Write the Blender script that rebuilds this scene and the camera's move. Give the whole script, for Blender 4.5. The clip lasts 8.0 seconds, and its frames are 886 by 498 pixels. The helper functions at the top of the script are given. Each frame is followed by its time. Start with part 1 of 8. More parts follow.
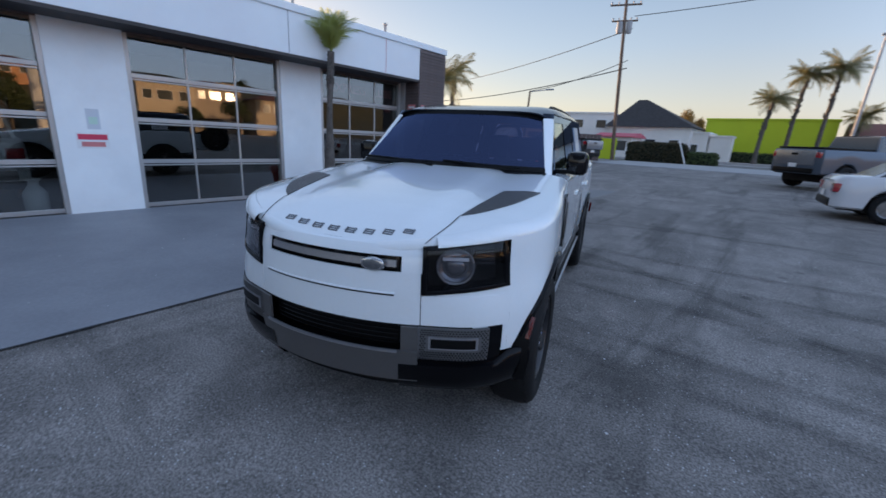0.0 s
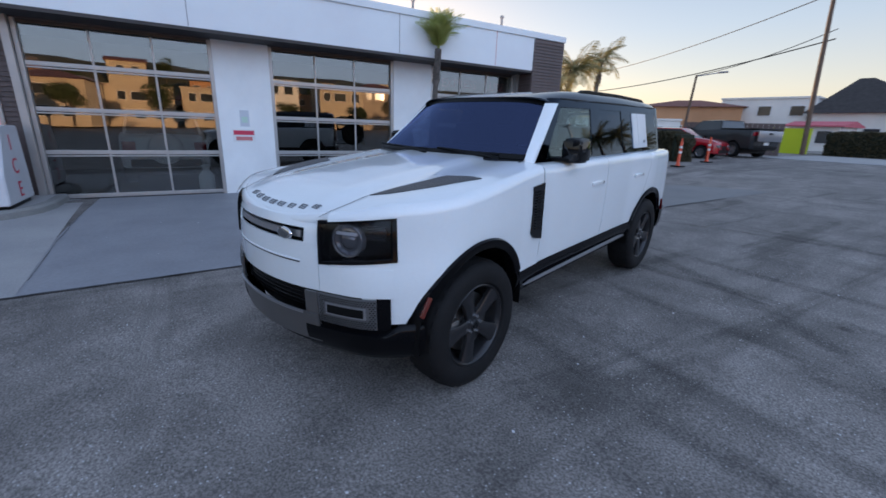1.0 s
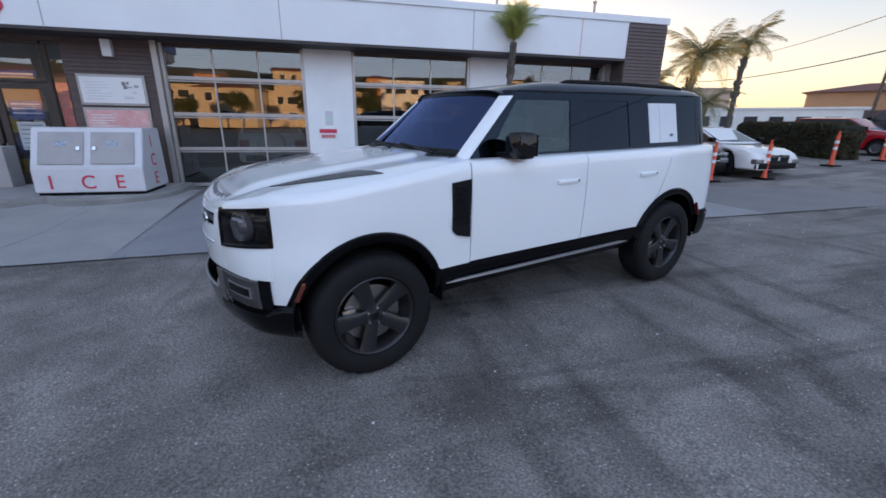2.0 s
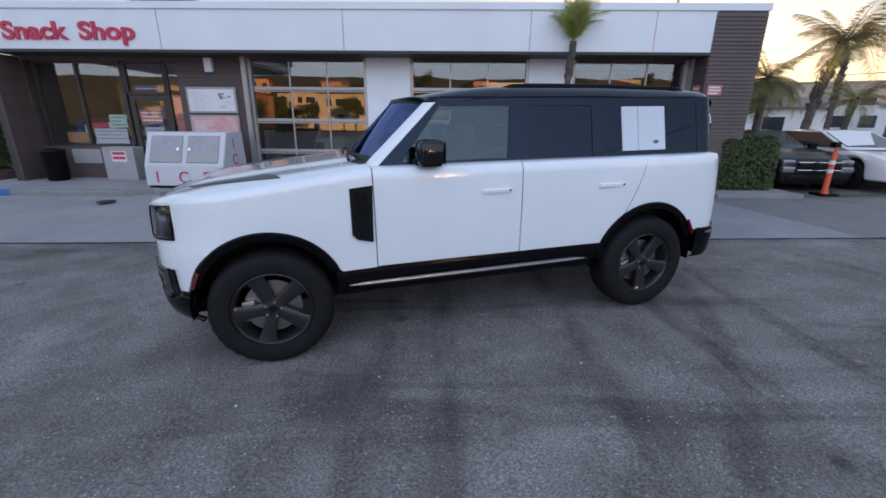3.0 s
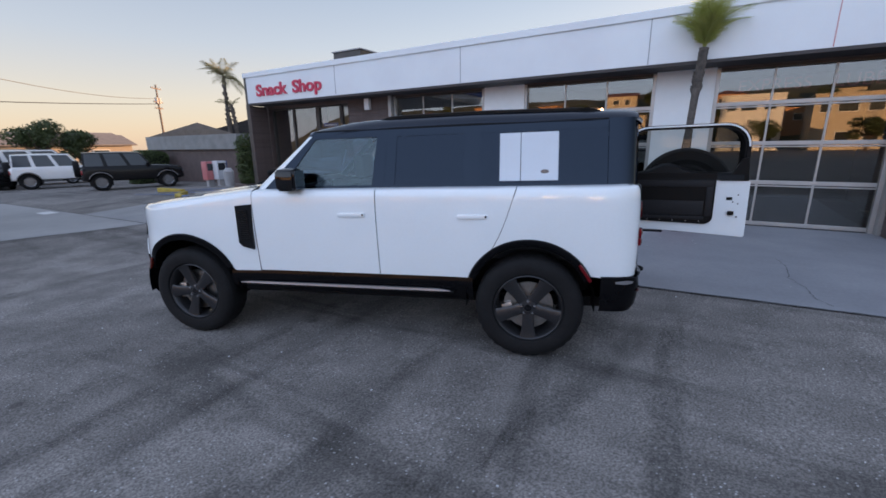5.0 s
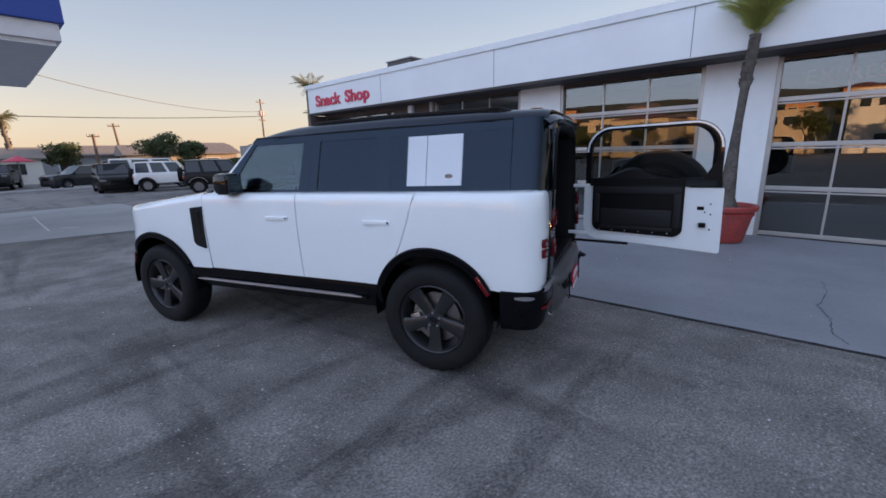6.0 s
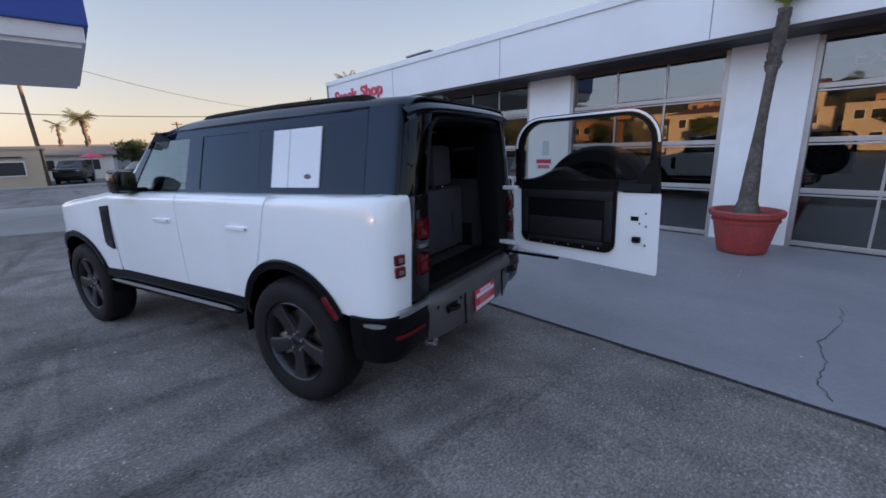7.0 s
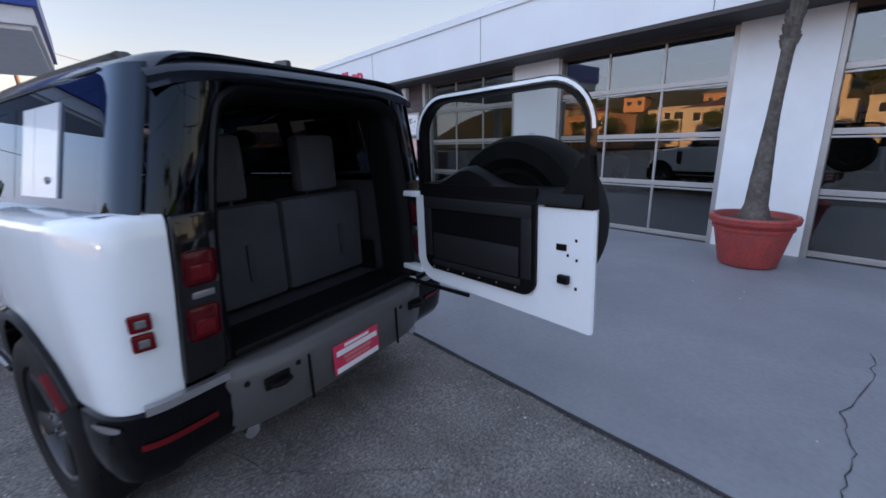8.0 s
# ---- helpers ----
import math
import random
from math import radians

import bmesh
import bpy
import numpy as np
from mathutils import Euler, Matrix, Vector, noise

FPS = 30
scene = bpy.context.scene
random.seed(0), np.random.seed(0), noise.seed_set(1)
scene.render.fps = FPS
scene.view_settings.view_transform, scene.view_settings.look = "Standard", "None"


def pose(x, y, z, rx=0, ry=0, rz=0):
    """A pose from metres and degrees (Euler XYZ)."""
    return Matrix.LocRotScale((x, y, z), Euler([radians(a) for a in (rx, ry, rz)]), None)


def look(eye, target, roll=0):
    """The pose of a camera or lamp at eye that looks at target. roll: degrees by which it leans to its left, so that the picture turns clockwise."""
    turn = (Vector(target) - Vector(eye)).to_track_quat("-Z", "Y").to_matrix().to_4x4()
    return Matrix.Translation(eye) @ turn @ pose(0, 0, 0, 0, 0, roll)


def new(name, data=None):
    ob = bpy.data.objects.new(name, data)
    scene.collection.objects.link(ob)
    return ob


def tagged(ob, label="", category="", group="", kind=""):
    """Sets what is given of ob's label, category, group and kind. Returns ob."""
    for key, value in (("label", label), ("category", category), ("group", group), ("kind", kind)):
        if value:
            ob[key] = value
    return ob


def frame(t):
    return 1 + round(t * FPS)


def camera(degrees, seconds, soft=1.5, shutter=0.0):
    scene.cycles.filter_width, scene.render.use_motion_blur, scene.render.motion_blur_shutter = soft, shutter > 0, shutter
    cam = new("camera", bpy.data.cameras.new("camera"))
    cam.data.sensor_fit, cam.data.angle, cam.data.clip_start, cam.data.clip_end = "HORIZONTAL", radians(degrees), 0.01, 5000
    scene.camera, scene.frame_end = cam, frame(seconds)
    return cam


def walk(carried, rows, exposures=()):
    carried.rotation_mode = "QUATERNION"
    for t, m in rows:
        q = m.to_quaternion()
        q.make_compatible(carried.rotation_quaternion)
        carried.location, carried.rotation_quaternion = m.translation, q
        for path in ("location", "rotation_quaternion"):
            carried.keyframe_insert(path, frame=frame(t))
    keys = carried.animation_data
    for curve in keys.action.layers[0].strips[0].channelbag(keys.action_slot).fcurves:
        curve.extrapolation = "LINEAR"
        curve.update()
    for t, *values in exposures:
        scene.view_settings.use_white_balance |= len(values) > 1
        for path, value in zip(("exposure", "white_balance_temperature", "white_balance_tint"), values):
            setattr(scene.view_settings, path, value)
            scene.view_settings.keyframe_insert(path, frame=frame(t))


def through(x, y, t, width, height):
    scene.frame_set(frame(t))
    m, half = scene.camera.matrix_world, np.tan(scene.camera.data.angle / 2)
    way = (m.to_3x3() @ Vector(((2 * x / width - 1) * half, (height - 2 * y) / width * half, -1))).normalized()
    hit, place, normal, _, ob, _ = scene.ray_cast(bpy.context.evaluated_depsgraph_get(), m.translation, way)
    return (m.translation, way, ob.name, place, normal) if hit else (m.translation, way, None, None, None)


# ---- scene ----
cam = camera(94.2, 8.0, soft=1.6, shutter=0.25)
PATH = [
    (0, (-0.014, -0.016, 1.546), (-1.233, 1.484, 1.031), 2.9),
    (0.5, (0.459, 0.335, 1.52), (-1.005, 1.583, 0.976), 2.5),
    (1, (0.866, 0.843, 1.543), (-0.785, 1.819, 0.977), 2.0),
    (1.5, (1.173, 1.425, 1.55), (-0.606, 2.126, 0.966), 1.3),
    (3, (1.525, 3.393, 1.618), (-0.385, 3.359, 1.027), 0.5),
    (3.5, (1.511, 4.066, 1.639), (-0.383, 3.77, 1.067), 0.1),
    (4, (1.443, 4.706, 1.692), (-0.403, 4.158, 1.149), -0.2),
    (4.5, (1.231, 5.389, 1.683), (-0.538, 4.612, 1.167), -0.4),
    (6, (0.102, 7.002, 1.637), (-1.346, 5.701, 1.178), -1.4),
    (6.5, (-0.462, 7.345, 1.617), (-1.814, 5.946, 1.153), -1.4),
    (7, (-1.046, 7.488, 1.608), (-2.328, 6.026, 1.139), -1.4),
    (7.5, (-1.676, 7.493, 1.601), (-2.921, 6.004, 1.123), -1.4),
    (8, (-2.216, 7.31, 1.582), (-3.456, 5.822, 1.083), -1.2),
]
EXPOSURE = 2.76
walk(cam, [(t, look(eye, target, roll)) for t, eye, target, roll in PATH],
     exposures=[(0, EXPOSURE - 0.14, 6200, 14), (1.5, EXPOSURE + 0.06, 6600, 17), (3, EXPOSURE + 0.12, 7050, 18), (4.5, EXPOSURE + 0.12, 7000, 18), (6, EXPOSURE + 0.02, 6850, 19), (7, EXPOSURE + 0.02, 6750, 19), (8, EXPOSURE + 0.33, 6900, 19)])

# ---- light: low evening sun behind the building, clear sky ----
SUN_AZ, SUN_EL = 158.0, 4.2          # degrees, counter-clockwise from +x
world = bpy.data.worlds.new("evening")
scene.world = world
world.use_nodes = True
wn = world.node_tree.nodes
wl = world.node_tree.links
sky = wn.new("ShaderNodeTexSky")
sky.sky_type = "NISHITA"
sky.sun_disc = False
sky.sun_elevation = radians(SUN_EL)
sky.sun_rotation = radians(90 - SUN_AZ)
sky.altitude = 20
sky.air_density, sky.dust_density, sky.ozone_density = 1.0, 0.6, 1.3
wn["Background"].inputs["Strength"].default_value = 0.015
wl.new(sky.outputs["Color"], wn["Background"].inputs["Color"])
# light scattered many times over, even over the whole dome
veil = wn.new("ShaderNodeBackground")
way = wn.new("ShaderNodeTexCoord")
cut = wn.new("ShaderNodeSeparateXYZ")
wl.new(way.outputs["Generated"], cut.inputs["Vector"])
dusk = wn.new("ShaderNodeValToRGB")
bands = dusk.color_ramp.elements
bands[0].position, bands[0].color = 0.0, (0.73, 0.63, 0.53, 1)
bands[1].position, bands[1].color = 1.0, (0.44, 0.57, 0.82, 1)
for at, tone in ((0.09, (0.71, 0.68, 0.65, 1)), (0.2, (0.52, 0.61, 0.74, 1)), (0.38, (0.32, 0.45, 0.65, 1)), (0.65, (0.37, 0.50, 0.73, 1))):
    bands.new(at).color = tone
wl.new(cut.outputs["Z"], dusk.inputs["Fac"])
# the dome is paler and brighter away from the dip behind the roofs
east = wn.new("ShaderNodeMapRange")
east.interpolation_type = "SMOOTHSTEP"
for key, value in (("From Min", -0.15), ("From Max", 1.0), ("To Min", 0.58), ("To Max", 1.78)):
    east.inputs[key].default_value = value
wl.new(cut.outputs["X"], east.inputs["Value"])
glow = wn.new("ShaderNodeVectorMath")
glow.operation = "SCALE"
# opposite the dip the horizon is a cool grey-blue instead of peach
cool = wn.new("ShaderNodeMapRange")
cool.interpolation_type = "SMOOTHSTEP"
for key, value in (("From Min", -0.1), ("From Max", 0.8), ("To Min", 0.0), ("To Max", 0.85)):
    cool.inputs[key].default_value = value
wl.new(cut.outputs["X"], cool.inputs["Value"])
blend = wn.new("ShaderNodeMix")
blend.data_type = "RGBA"
blend.inputs["B"].default_value = (0.40, 0.55, 0.81, 1)
wl.new(cool.outputs["Result"], blend.inputs["Factor"])
wl.new(dusk.outputs["Color"], blend.inputs["A"])
wl.new(blend.outputs["Result"], glow.inputs[0])
wl.new(east.outputs["Result"], glow.inputs["Scale"])
wl.new(glow.outputs["Vector"], veil.inputs["Color"])
veil.inputs["Strength"].default_value = 0.19
both = wn.new("ShaderNodeAddShader")
wl.new(wn["Background"].outputs["Background"], both.inputs[0])
wl.new(veil.outputs["Background"], both.inputs[1])
wl.new(both.outputs["Shader"], wn["World Output"].inputs["Surface"])
sun_data = bpy.data.lights.new("sun", "SUN")
sun_data.energy, sun_data.angle, sun_data.color = 2.0, radians(0.6), (1.0, 0.62, 0.32)
sun = new("sun", sun_data)
sd = Vector((math.cos(radians(SUN_AZ)) * math.cos(radians(SUN_EL)), math.sin(radians(SUN_AZ)) * math.cos(radians(SUN_EL)), math.sin(radians(SUN_EL))))
sun.matrix_world = look(sd * 60, (0, 0, 0))


# ---- materials ----
def mat(name, color, rough=0.6, metal=0.0, vary=0.12, scale=3.0, fine=60.0, bump=0.0, coat=0.0, spec=0.5, tint=None, random_tone=0.0, stretch=(1, 1, 1)):
    """A painted or mineral surface: broad stains and a fine grain on the base colour, the grain also as relief."""
    m = bpy.data.materials.new(name)
    m.use_nodes = True
    n, l = m.node_tree.nodes, m.node_tree.links
    b = n["Principled BSDF"]
    b.inputs["Roughness"].default_value = rough
    b.inputs["Metallic"].default_value = metal
    b.inputs["Coat Weight"].default_value = coat
    b.inputs["Coat Roughness"].default_value = 0.04
    b.inputs["Specular IOR Level"].default_value = spec
    c = Vector(color[:3])
    other = Vector(tint) if tint else c * (1 - 2.2 * vary)
    co = n.new("ShaderNodeTexCoord")
    mp = n.new("ShaderNodeMapping")
    mp.inputs["Scale"].default_value = stretch
    l.new(co.outputs["Object"], mp.inputs["Vector"])
    broad = n.new("ShaderNodeTexNoise")
    broad.inputs["Scale"].default_value = scale
    broad.inputs["Detail"].default_value = 6
    broad.inputs["Roughness"].default_value = 0.62
    l.new(mp.outputs["Vector"], broad.inputs["Vector"])
    grain = n.new("ShaderNodeTexNoise")
    grain.inputs["Scale"].default_value = fine
    grain.inputs["Detail"].default_value = 3
    l.new(mp.outputs["Vector"], grain.inputs["Vector"])
    ramp = n.new("ShaderNodeMapRange")
    ramp.inputs["From Min"].default_value = 0.35
    ramp.inputs["From Max"].default_value = 0.7
    l.new(broad.outputs["Fac"], ramp.inputs["Value"])
    mix = n.new("ShaderNodeMix")
    mix.data_type = "RGBA"
    mix.inputs["A"].default_value = (*c, 1)
    mix.inputs["B"].default_value = (*[max(0, v) for v in other], 1)
    l.new(ramp.outputs["Result"], mix.inputs["Factor"])
    hsv = n.new("ShaderNodeHueSaturation")
    l.new(mix.outputs["Result"], hsv.inputs["Color"])
    amt = n.new("ShaderNodeMapRange")
    amt.inputs["From Min"].default_value, amt.inputs["From Max"].default_value = 0.3, 0.7
    amt.inputs["To Min"].default_value, amt.inputs["To Max"].default_value = 1 - vary, 1 + vary
    l.new(grain.outputs["Fac"], amt.inputs["Value"])
    if random_tone:
        info = n.new("ShaderNodeObjectInfo")
        ra = n.new("ShaderNodeMapRange")
        ra.inputs["To Min"].default_value, ra.inputs["To Max"].default_value = 1 - random_tone, 1 + random_tone
        l.new(info.outputs["Random"], ra.inputs["Value"])
        mu = n.new("ShaderNodeMath")
        mu.operation = "MULTIPLY"
        l.new(ra.outputs["Result"], mu.inputs[0])
        l.new(amt.outputs["Result"], mu.inputs[1])
        l.new(mu.outputs["Value"], hsv.inputs["Value"])
    else:
        l.new(amt.outputs["Result"], hsv.inputs["Value"])
    l.new(hsv.outputs["Color"], b.inputs["Base Color"])
    if bump:
        bu = n.new("ShaderNodeBump")
        bu.inputs["Strength"].default_value = bump
        bu.inputs["Distance"].default_value = 0.01
        l.new(grain.outputs["Fac"], bu.inputs["Height"])
        l.new(bu.outputs["Normal"], b.inputs["Normal"])
    return m


def glass(name, tint, ior=1.5, gloss=(1, 1, 1), rough=0.0, wave=0.0):
    """A tinted pane: see-through by its tint, mirror-like by Fresnel."""
    m = bpy.data.materials.new(name)
    m.use_nodes = True
    n, l = m.node_tree.nodes, m.node_tree.links
    n.remove(n["Principled BSDF"])
    tr = n.new("ShaderNodeBsdfTransparent")
    tr.inputs["Color"].default_value = (*tint, 1)
    gl = n.new("ShaderNodeBsdfGlossy")
    gl.inputs["Color"].default_value = (*gloss, 1)
    gl.inputs["Roughness"].default_value = rough
    facing = n.new("ShaderNodeLayerWeight")
    facing.inputs["Blend"].default_value = 0.5
    steep = n.new("ShaderNodeMath")
    steep.operation = "POWER"
    steep.inputs[1].default_value = 5.0
    l.new(facing.outputs["Facing"], steep.inputs[0])
    fr = n.new("ShaderNodeMapRange")
    fr.inputs["To Min"].default_value = ((ior - 1) / (ior + 1)) ** 2
    l.new(steep.outputs["Value"], fr.inputs["Value"])
    mx = n.new("ShaderNodeMixShader")
    l.new(fr.outputs["Result"], mx.inputs["Fac"])
    l.new(tr.outputs["BSDF"], mx.inputs[1])
    l.new(gl.outputs["BSDF"], mx.inputs[2])
    l.new(mx.outputs["Shader"], n["Material Output"].inputs["Surface"])
    if wave:
        co = n.new("ShaderNodeTexCoord")
        no = n.new("ShaderNodeTexNoise")
        no.inputs["Scale"].default_value = 0.9
        no.inputs["Detail"].default_value = 1
        bu = n.new("ShaderNodeBump")
        bu.inputs["Strength"].default_value = wave
        bu.inputs["Distance"].default_value = 0.02
        l.new(co.outputs["Object"], no.inputs["Vector"])
        l.new(no.outputs["Fac"], bu.inputs["Height"])
        l.new(bu.outputs["Normal"], gl.inputs["Normal"])
    return m


def asphalt_material():
    """Worn asphalt: bound aggregate with pale chips, broad stains and dark rubbed streaks."""
    m = bpy.data.materials.new("asphalt")
    m.use_nodes = True
    n, l = m.node_tree.nodes, m.node_tree.links
    b = n["Principled BSDF"]
    co = n.new("ShaderNodeTexCoord")

    def noise_node(scale, detail, mapscale=(1, 1, 1), rot=0.0, distort=0.0):
        mp = n.new("ShaderNodeMapping")
        mp.inputs["Scale"].default_value = mapscale
        mp.inputs["Rotation"].default_value = (0, 0, rot)
        l.new(co.outputs["Object"], mp.inputs["Vector"])
        t = n.new("ShaderNodeTexNoise")
        t.inputs["Scale"].default_value, t.inputs["Detail"].default_value = scale, detail
        t.inputs["Distortion"].default_value = distort
        t.inputs["Roughness"].default_value = 0.65
        l.new(mp.outputs["Vector"], t.inputs["Vector"])
        return t

    def span(src, a, z, lo, hi):
        r = n.new("ShaderNodeMapRange")
        r.interpolation_type = "SMOOTHSTEP"
        for k, v in (("From Min", a), ("From Max", z), ("To Min", lo), ("To Max", hi)):
            r.inputs[k].default_value = v
        l.new(src, r.inputs["Value"])
        return r.outputs["Result"]

    def times(a, c):
        x = n.new("ShaderNodeMath")
        x.operation = "MULTIPLY"
        l.new(a, x.inputs[0])
        l.new(c, x.inputs[1])
        return x.outputs["Value"]

    big = span(noise_node(0.22, 5).outputs["Fac"], 0.3, 0.7, 0.8, 1.2)
    mid = span(noise_node(1.7, 7).outputs["Fac"], 0.3, 0.7, 0.74, 1.2)
    streak = span(noise_node(0.5, 4, (2.4, 0.32, 1), 0.5, 0.5).outputs["Fac"], 0.53, 0.66, 1.0, 0.6)
    streak2 = span(noise_node(0.33, 4, (0.4, 2.2, 1), 0.25, 0.7).outputs["Fac"], 0.55, 0.67, 1.0, 0.66)
    grain = noise_node(75, 5).outputs["Fac"]
    gr = span(grain, 0.34, 0.68, 0.55, 1.5)
    vo = n.new("ShaderNodeTexVoronoi")
    vo.inputs["Scale"].default_value = 62
    l.new(co.outputs["Object"], vo.inputs["Vector"])
    chip_pick = n.new("ShaderNodeSeparateColor")
    l.new(vo.outputs["Color"], chip_pick.inputs["Color"])
    chip = times(span(chip_pick.outputs["Red"], 0.88, 0.95, 0, 1), span(vo.outputs["Distance"], 0.22, 0.4, 1, 0))
    spots = n.new("ShaderNodeTexVoronoi")
    spots.inputs["Scale"].default_value = 2.6
    l.new(co.outputs["Object"], spots.inputs["Vector"])
    spot_pick = n.new("ShaderNodeSeparateColor")
    l.new(spots.outputs["Color"], spot_pick.inputs["Color"])
    drop = times(span(spot_pick.outputs["Green"], 0.72, 0.8, 0, 1), span(spots.outputs["Distance"], 0.05, 0.2, 1, 0))
    oil = span(drop, 0.0, 1.0, 1.0, 0.58)
    val = times(times(times(times(big, mid), times(streak, streak2)), gr), oil)
    base = n.new("ShaderNodeMix")
    base.data_type = "RGBA"
    base.blend_type = "MULTIPLY"
    base.inputs["Factor"].default_value = 1
    base.inputs["A"].default_value = (0.2, 0.183, 0.171, 1)
    cc = n.new("ShaderNodeCombineColor")
    for k in ("Red", "Green", "Blue"):
        l.new(val, cc.inputs[k])
    l.new(cc.outputs["Color"], base.inputs["B"])
    withchip = n.new("ShaderNodeMix")
    withchip.data_type = "RGBA"
    l.new(times(chip, span(noise_node(0.8, 4).outputs["Fac"], 0.35, 0.6, 0.25, 1.0)), withchip.inputs["Factor"])
    l.new(base.outputs["Result"], withchip.inputs["A"])
    withchip.inputs["B"].default_value = (0.5, 0.5, 0.5, 1)
    l.new(withchip.outputs["Result"], b.inputs["Base Color"])
    b.inputs["Roughness"].default_value = 0.8
    b.inputs["Specular IOR Level"].default_value = 0.35
    bu = n.new("ShaderNodeBump")
    bu.inputs["Strength"].default_value = 0.45
    bu.inputs["Distance"].default_value = 0.006
    l.new(grain, bu.inputs["Height"])
    l.new(bu.outputs["Normal"], b.inputs["Normal"])
    return m


ASPHALT = asphalt_material()
APRON = mat("painted_concrete", (0.265, 0.27, 0.29), 0.55, vary=0.07, scale=0.7, fine=30, bump=0.06, tint=(0.19, 0.196, 0.215))
APRON_WORN = mat("worn_concrete", (0.19, 0.187, 0.185), 0.7, vary=0.12, scale=1.2, fine=50, bump=0.12, tint=(0.155, 0.154, 0.157))
CONCRETE = mat("pale_concrete", (0.34, 0.335, 0.33), 0.8, vary=0.1, scale=0.8, fine=70, bump=0.15, tint=(0.26, 0.26, 0.265))
JOINT = mat("joint_tar", (0.035, 0.036, 0.04), 0.8, vary=0.2)
WHITE_WALL = mat("white_wall_paint", (0.84, 0.86, 0.86), 0.65, vary=0.035, scale=0.9, fine=120, bump=0.1, tint=(0.73, 0.745, 0.75))
FASCIA = mat("fascia_paint", (0.77, 0.80, 0.81), 0.55, vary=0.03, scale=0.6, fine=90, tint=(0.72, 0.73, 0.745))
SOFFIT = mat("soffit_brown", (0.06, 0.05, 0.048), 0.7)
SIDING = mat("brown_siding", (0.115, 0.082, 0.075), 0.65, vary=0.14, scale=2, fine=50, bump=0.1, random_tone=0.1)
BROWN = mat("brown_paint", (0.12, 0.085, 0.078), 0.7)
ALU = mat("aluminium", (0.42, 0.41, 0.4), 0.42, metal=0.65, vary=0.06)
DARK_ALU = mat("bronze_aluminium", (0.07, 0.062, 0.058), 0.4, metal=0.4)
WINDOW = glass("window_glass", (0.6, 0.62, 0.61), 1.95)
SHOP_GLASS = glass("shop_glass", (0.95, 0.96, 0.95), 1.75)
# near black: the gloom of the unlit workshop is put into this colour
ROOM = mat("unlit_room", (0.05, 0.047, 0.045), 0.9)
STUCCO_CREAM = mat("cream_plaster", (0.6, 0.53, 0.42), 0.85, vary=0.05)
SLAB = mat("slab_concrete", (0.38, 0.372, 0.365), 0.8, vary=0.1, scale=0.6, fine=60, bump=0.15, tint=(0.30, 0.297, 0.295))
CURB_PAINT = mat("lane_paint", (0.66, 0.66, 0.64), 0.7, vary=0.2, scale=12, tint=(0.5, 0.5, 0.5))
CURB = mat("curb_concrete", (0.26, 0.26, 0.25), 0.85, vary=0.12, scale=2)
YELLOW = mat("yellow_paint", (0.5, 0.36, 0.05), 0.7)
BLUE = mat("blue_paint", (0.06, 0.16, 0.4), 0.6)
CANOPY_BLUE = mat("canopy_blue", (0.015, 0.06, 0.33), 0.35, vary=0.03)
CANOPY_GREY = mat("canopy_grey", (0.38, 0.37, 0.37), 0.6, vary=0.05)
CANOPY_PALE = mat("canopy_pale", (0.72, 0.72, 0.74), 0.5, vary=0.05)
TERRACOTTA = mat("terracotta_red", (0.40, 0.050, 0.038), 0.5, vary=0.22, scale=9, fine=40, bump=0.25, tint=(0.25, 0.05, 0.05))
TRUNK = mat("palm_trunk", (0.13, 0.11, 0.095), 0.9, vary=0.25, scale=8, fine=30, bump=0.5)


def leaf(name, color, tint, through=0.45):
    """Thin leaf: part of the light passes through it."""
    m = mat(name, color, 0.5, vary=0.25, scale=3, tint=tint)
    n, l = m.node_tree.nodes, m.node_tree.links
    tr = n.new("ShaderNodeBsdfTranslucent")
    l.new(n["Principled BSDF"].inputs["Base Color"].links[0].from_socket, tr.inputs["Color"])
    mx = n.new("ShaderNodeMixShader")
    mx.inputs["Fac"].default_value = through
    l.new(n["Principled BSDF"].outputs["BSDF"], mx.inputs[1])
    l.new(tr.outputs["BSDF"], mx.inputs[2])
    l.new(mx.outputs["Shader"], n["Material Output"].inputs["Surface"])
    return m


LEAF_BROWN = leaf("leaf_brown", (0.060, 0.055, 0.026), (0.085, 0.065, 0.032))
# amber glow of the low sun painted into the leaf colour
LEAF_SUNLIT = leaf("leaf_sunlit", (0.16, 0.12, 0.04), (0.24, 0.16, 0.05))
FROND = leaf("palm_frond", (0.19, 0.19, 0.07), (0.25, 0.21, 0.09), 0.35)
FROND_PALE = leaf("young_palm_frond", (0.36, 0.40, 0.11), (0.44, 0.42, 0.15), 0.55)
LEAF = leaf("hedge_leaf", (0.085, 0.12, 0.038), (0.05, 0.075, 0.025), 0.3)
TREE_LEAF = leaf("tree_leaf", (0.08, 0.105, 0.035), (0.045, 0.065, 0.02), 0.3)
SCRUB = mat("dry_scrub", (0.085, 0.075, 0.035), 0.95, vary=0.25, scale=0.12, fine=2.0, tint=(0.035, 0.042, 0.02))
BARK = mat("bark", (0.1, 0.075, 0.055), 0.9, vary=0.2, scale=6, bump=0.4)
WOOD_POLE = mat("pole_wood", (0.16, 0.105, 0.075), 0.85, vary=0.2, scale=3, fine=30, stretch=(8, 8, 1))
CABLE = mat("cable_black", (0.02, 0.02, 0.02), 0.6)
SIGN_WHITE = mat("sign_white", (0.75, 0.75, 0.75), 0.5, vary=0.03)
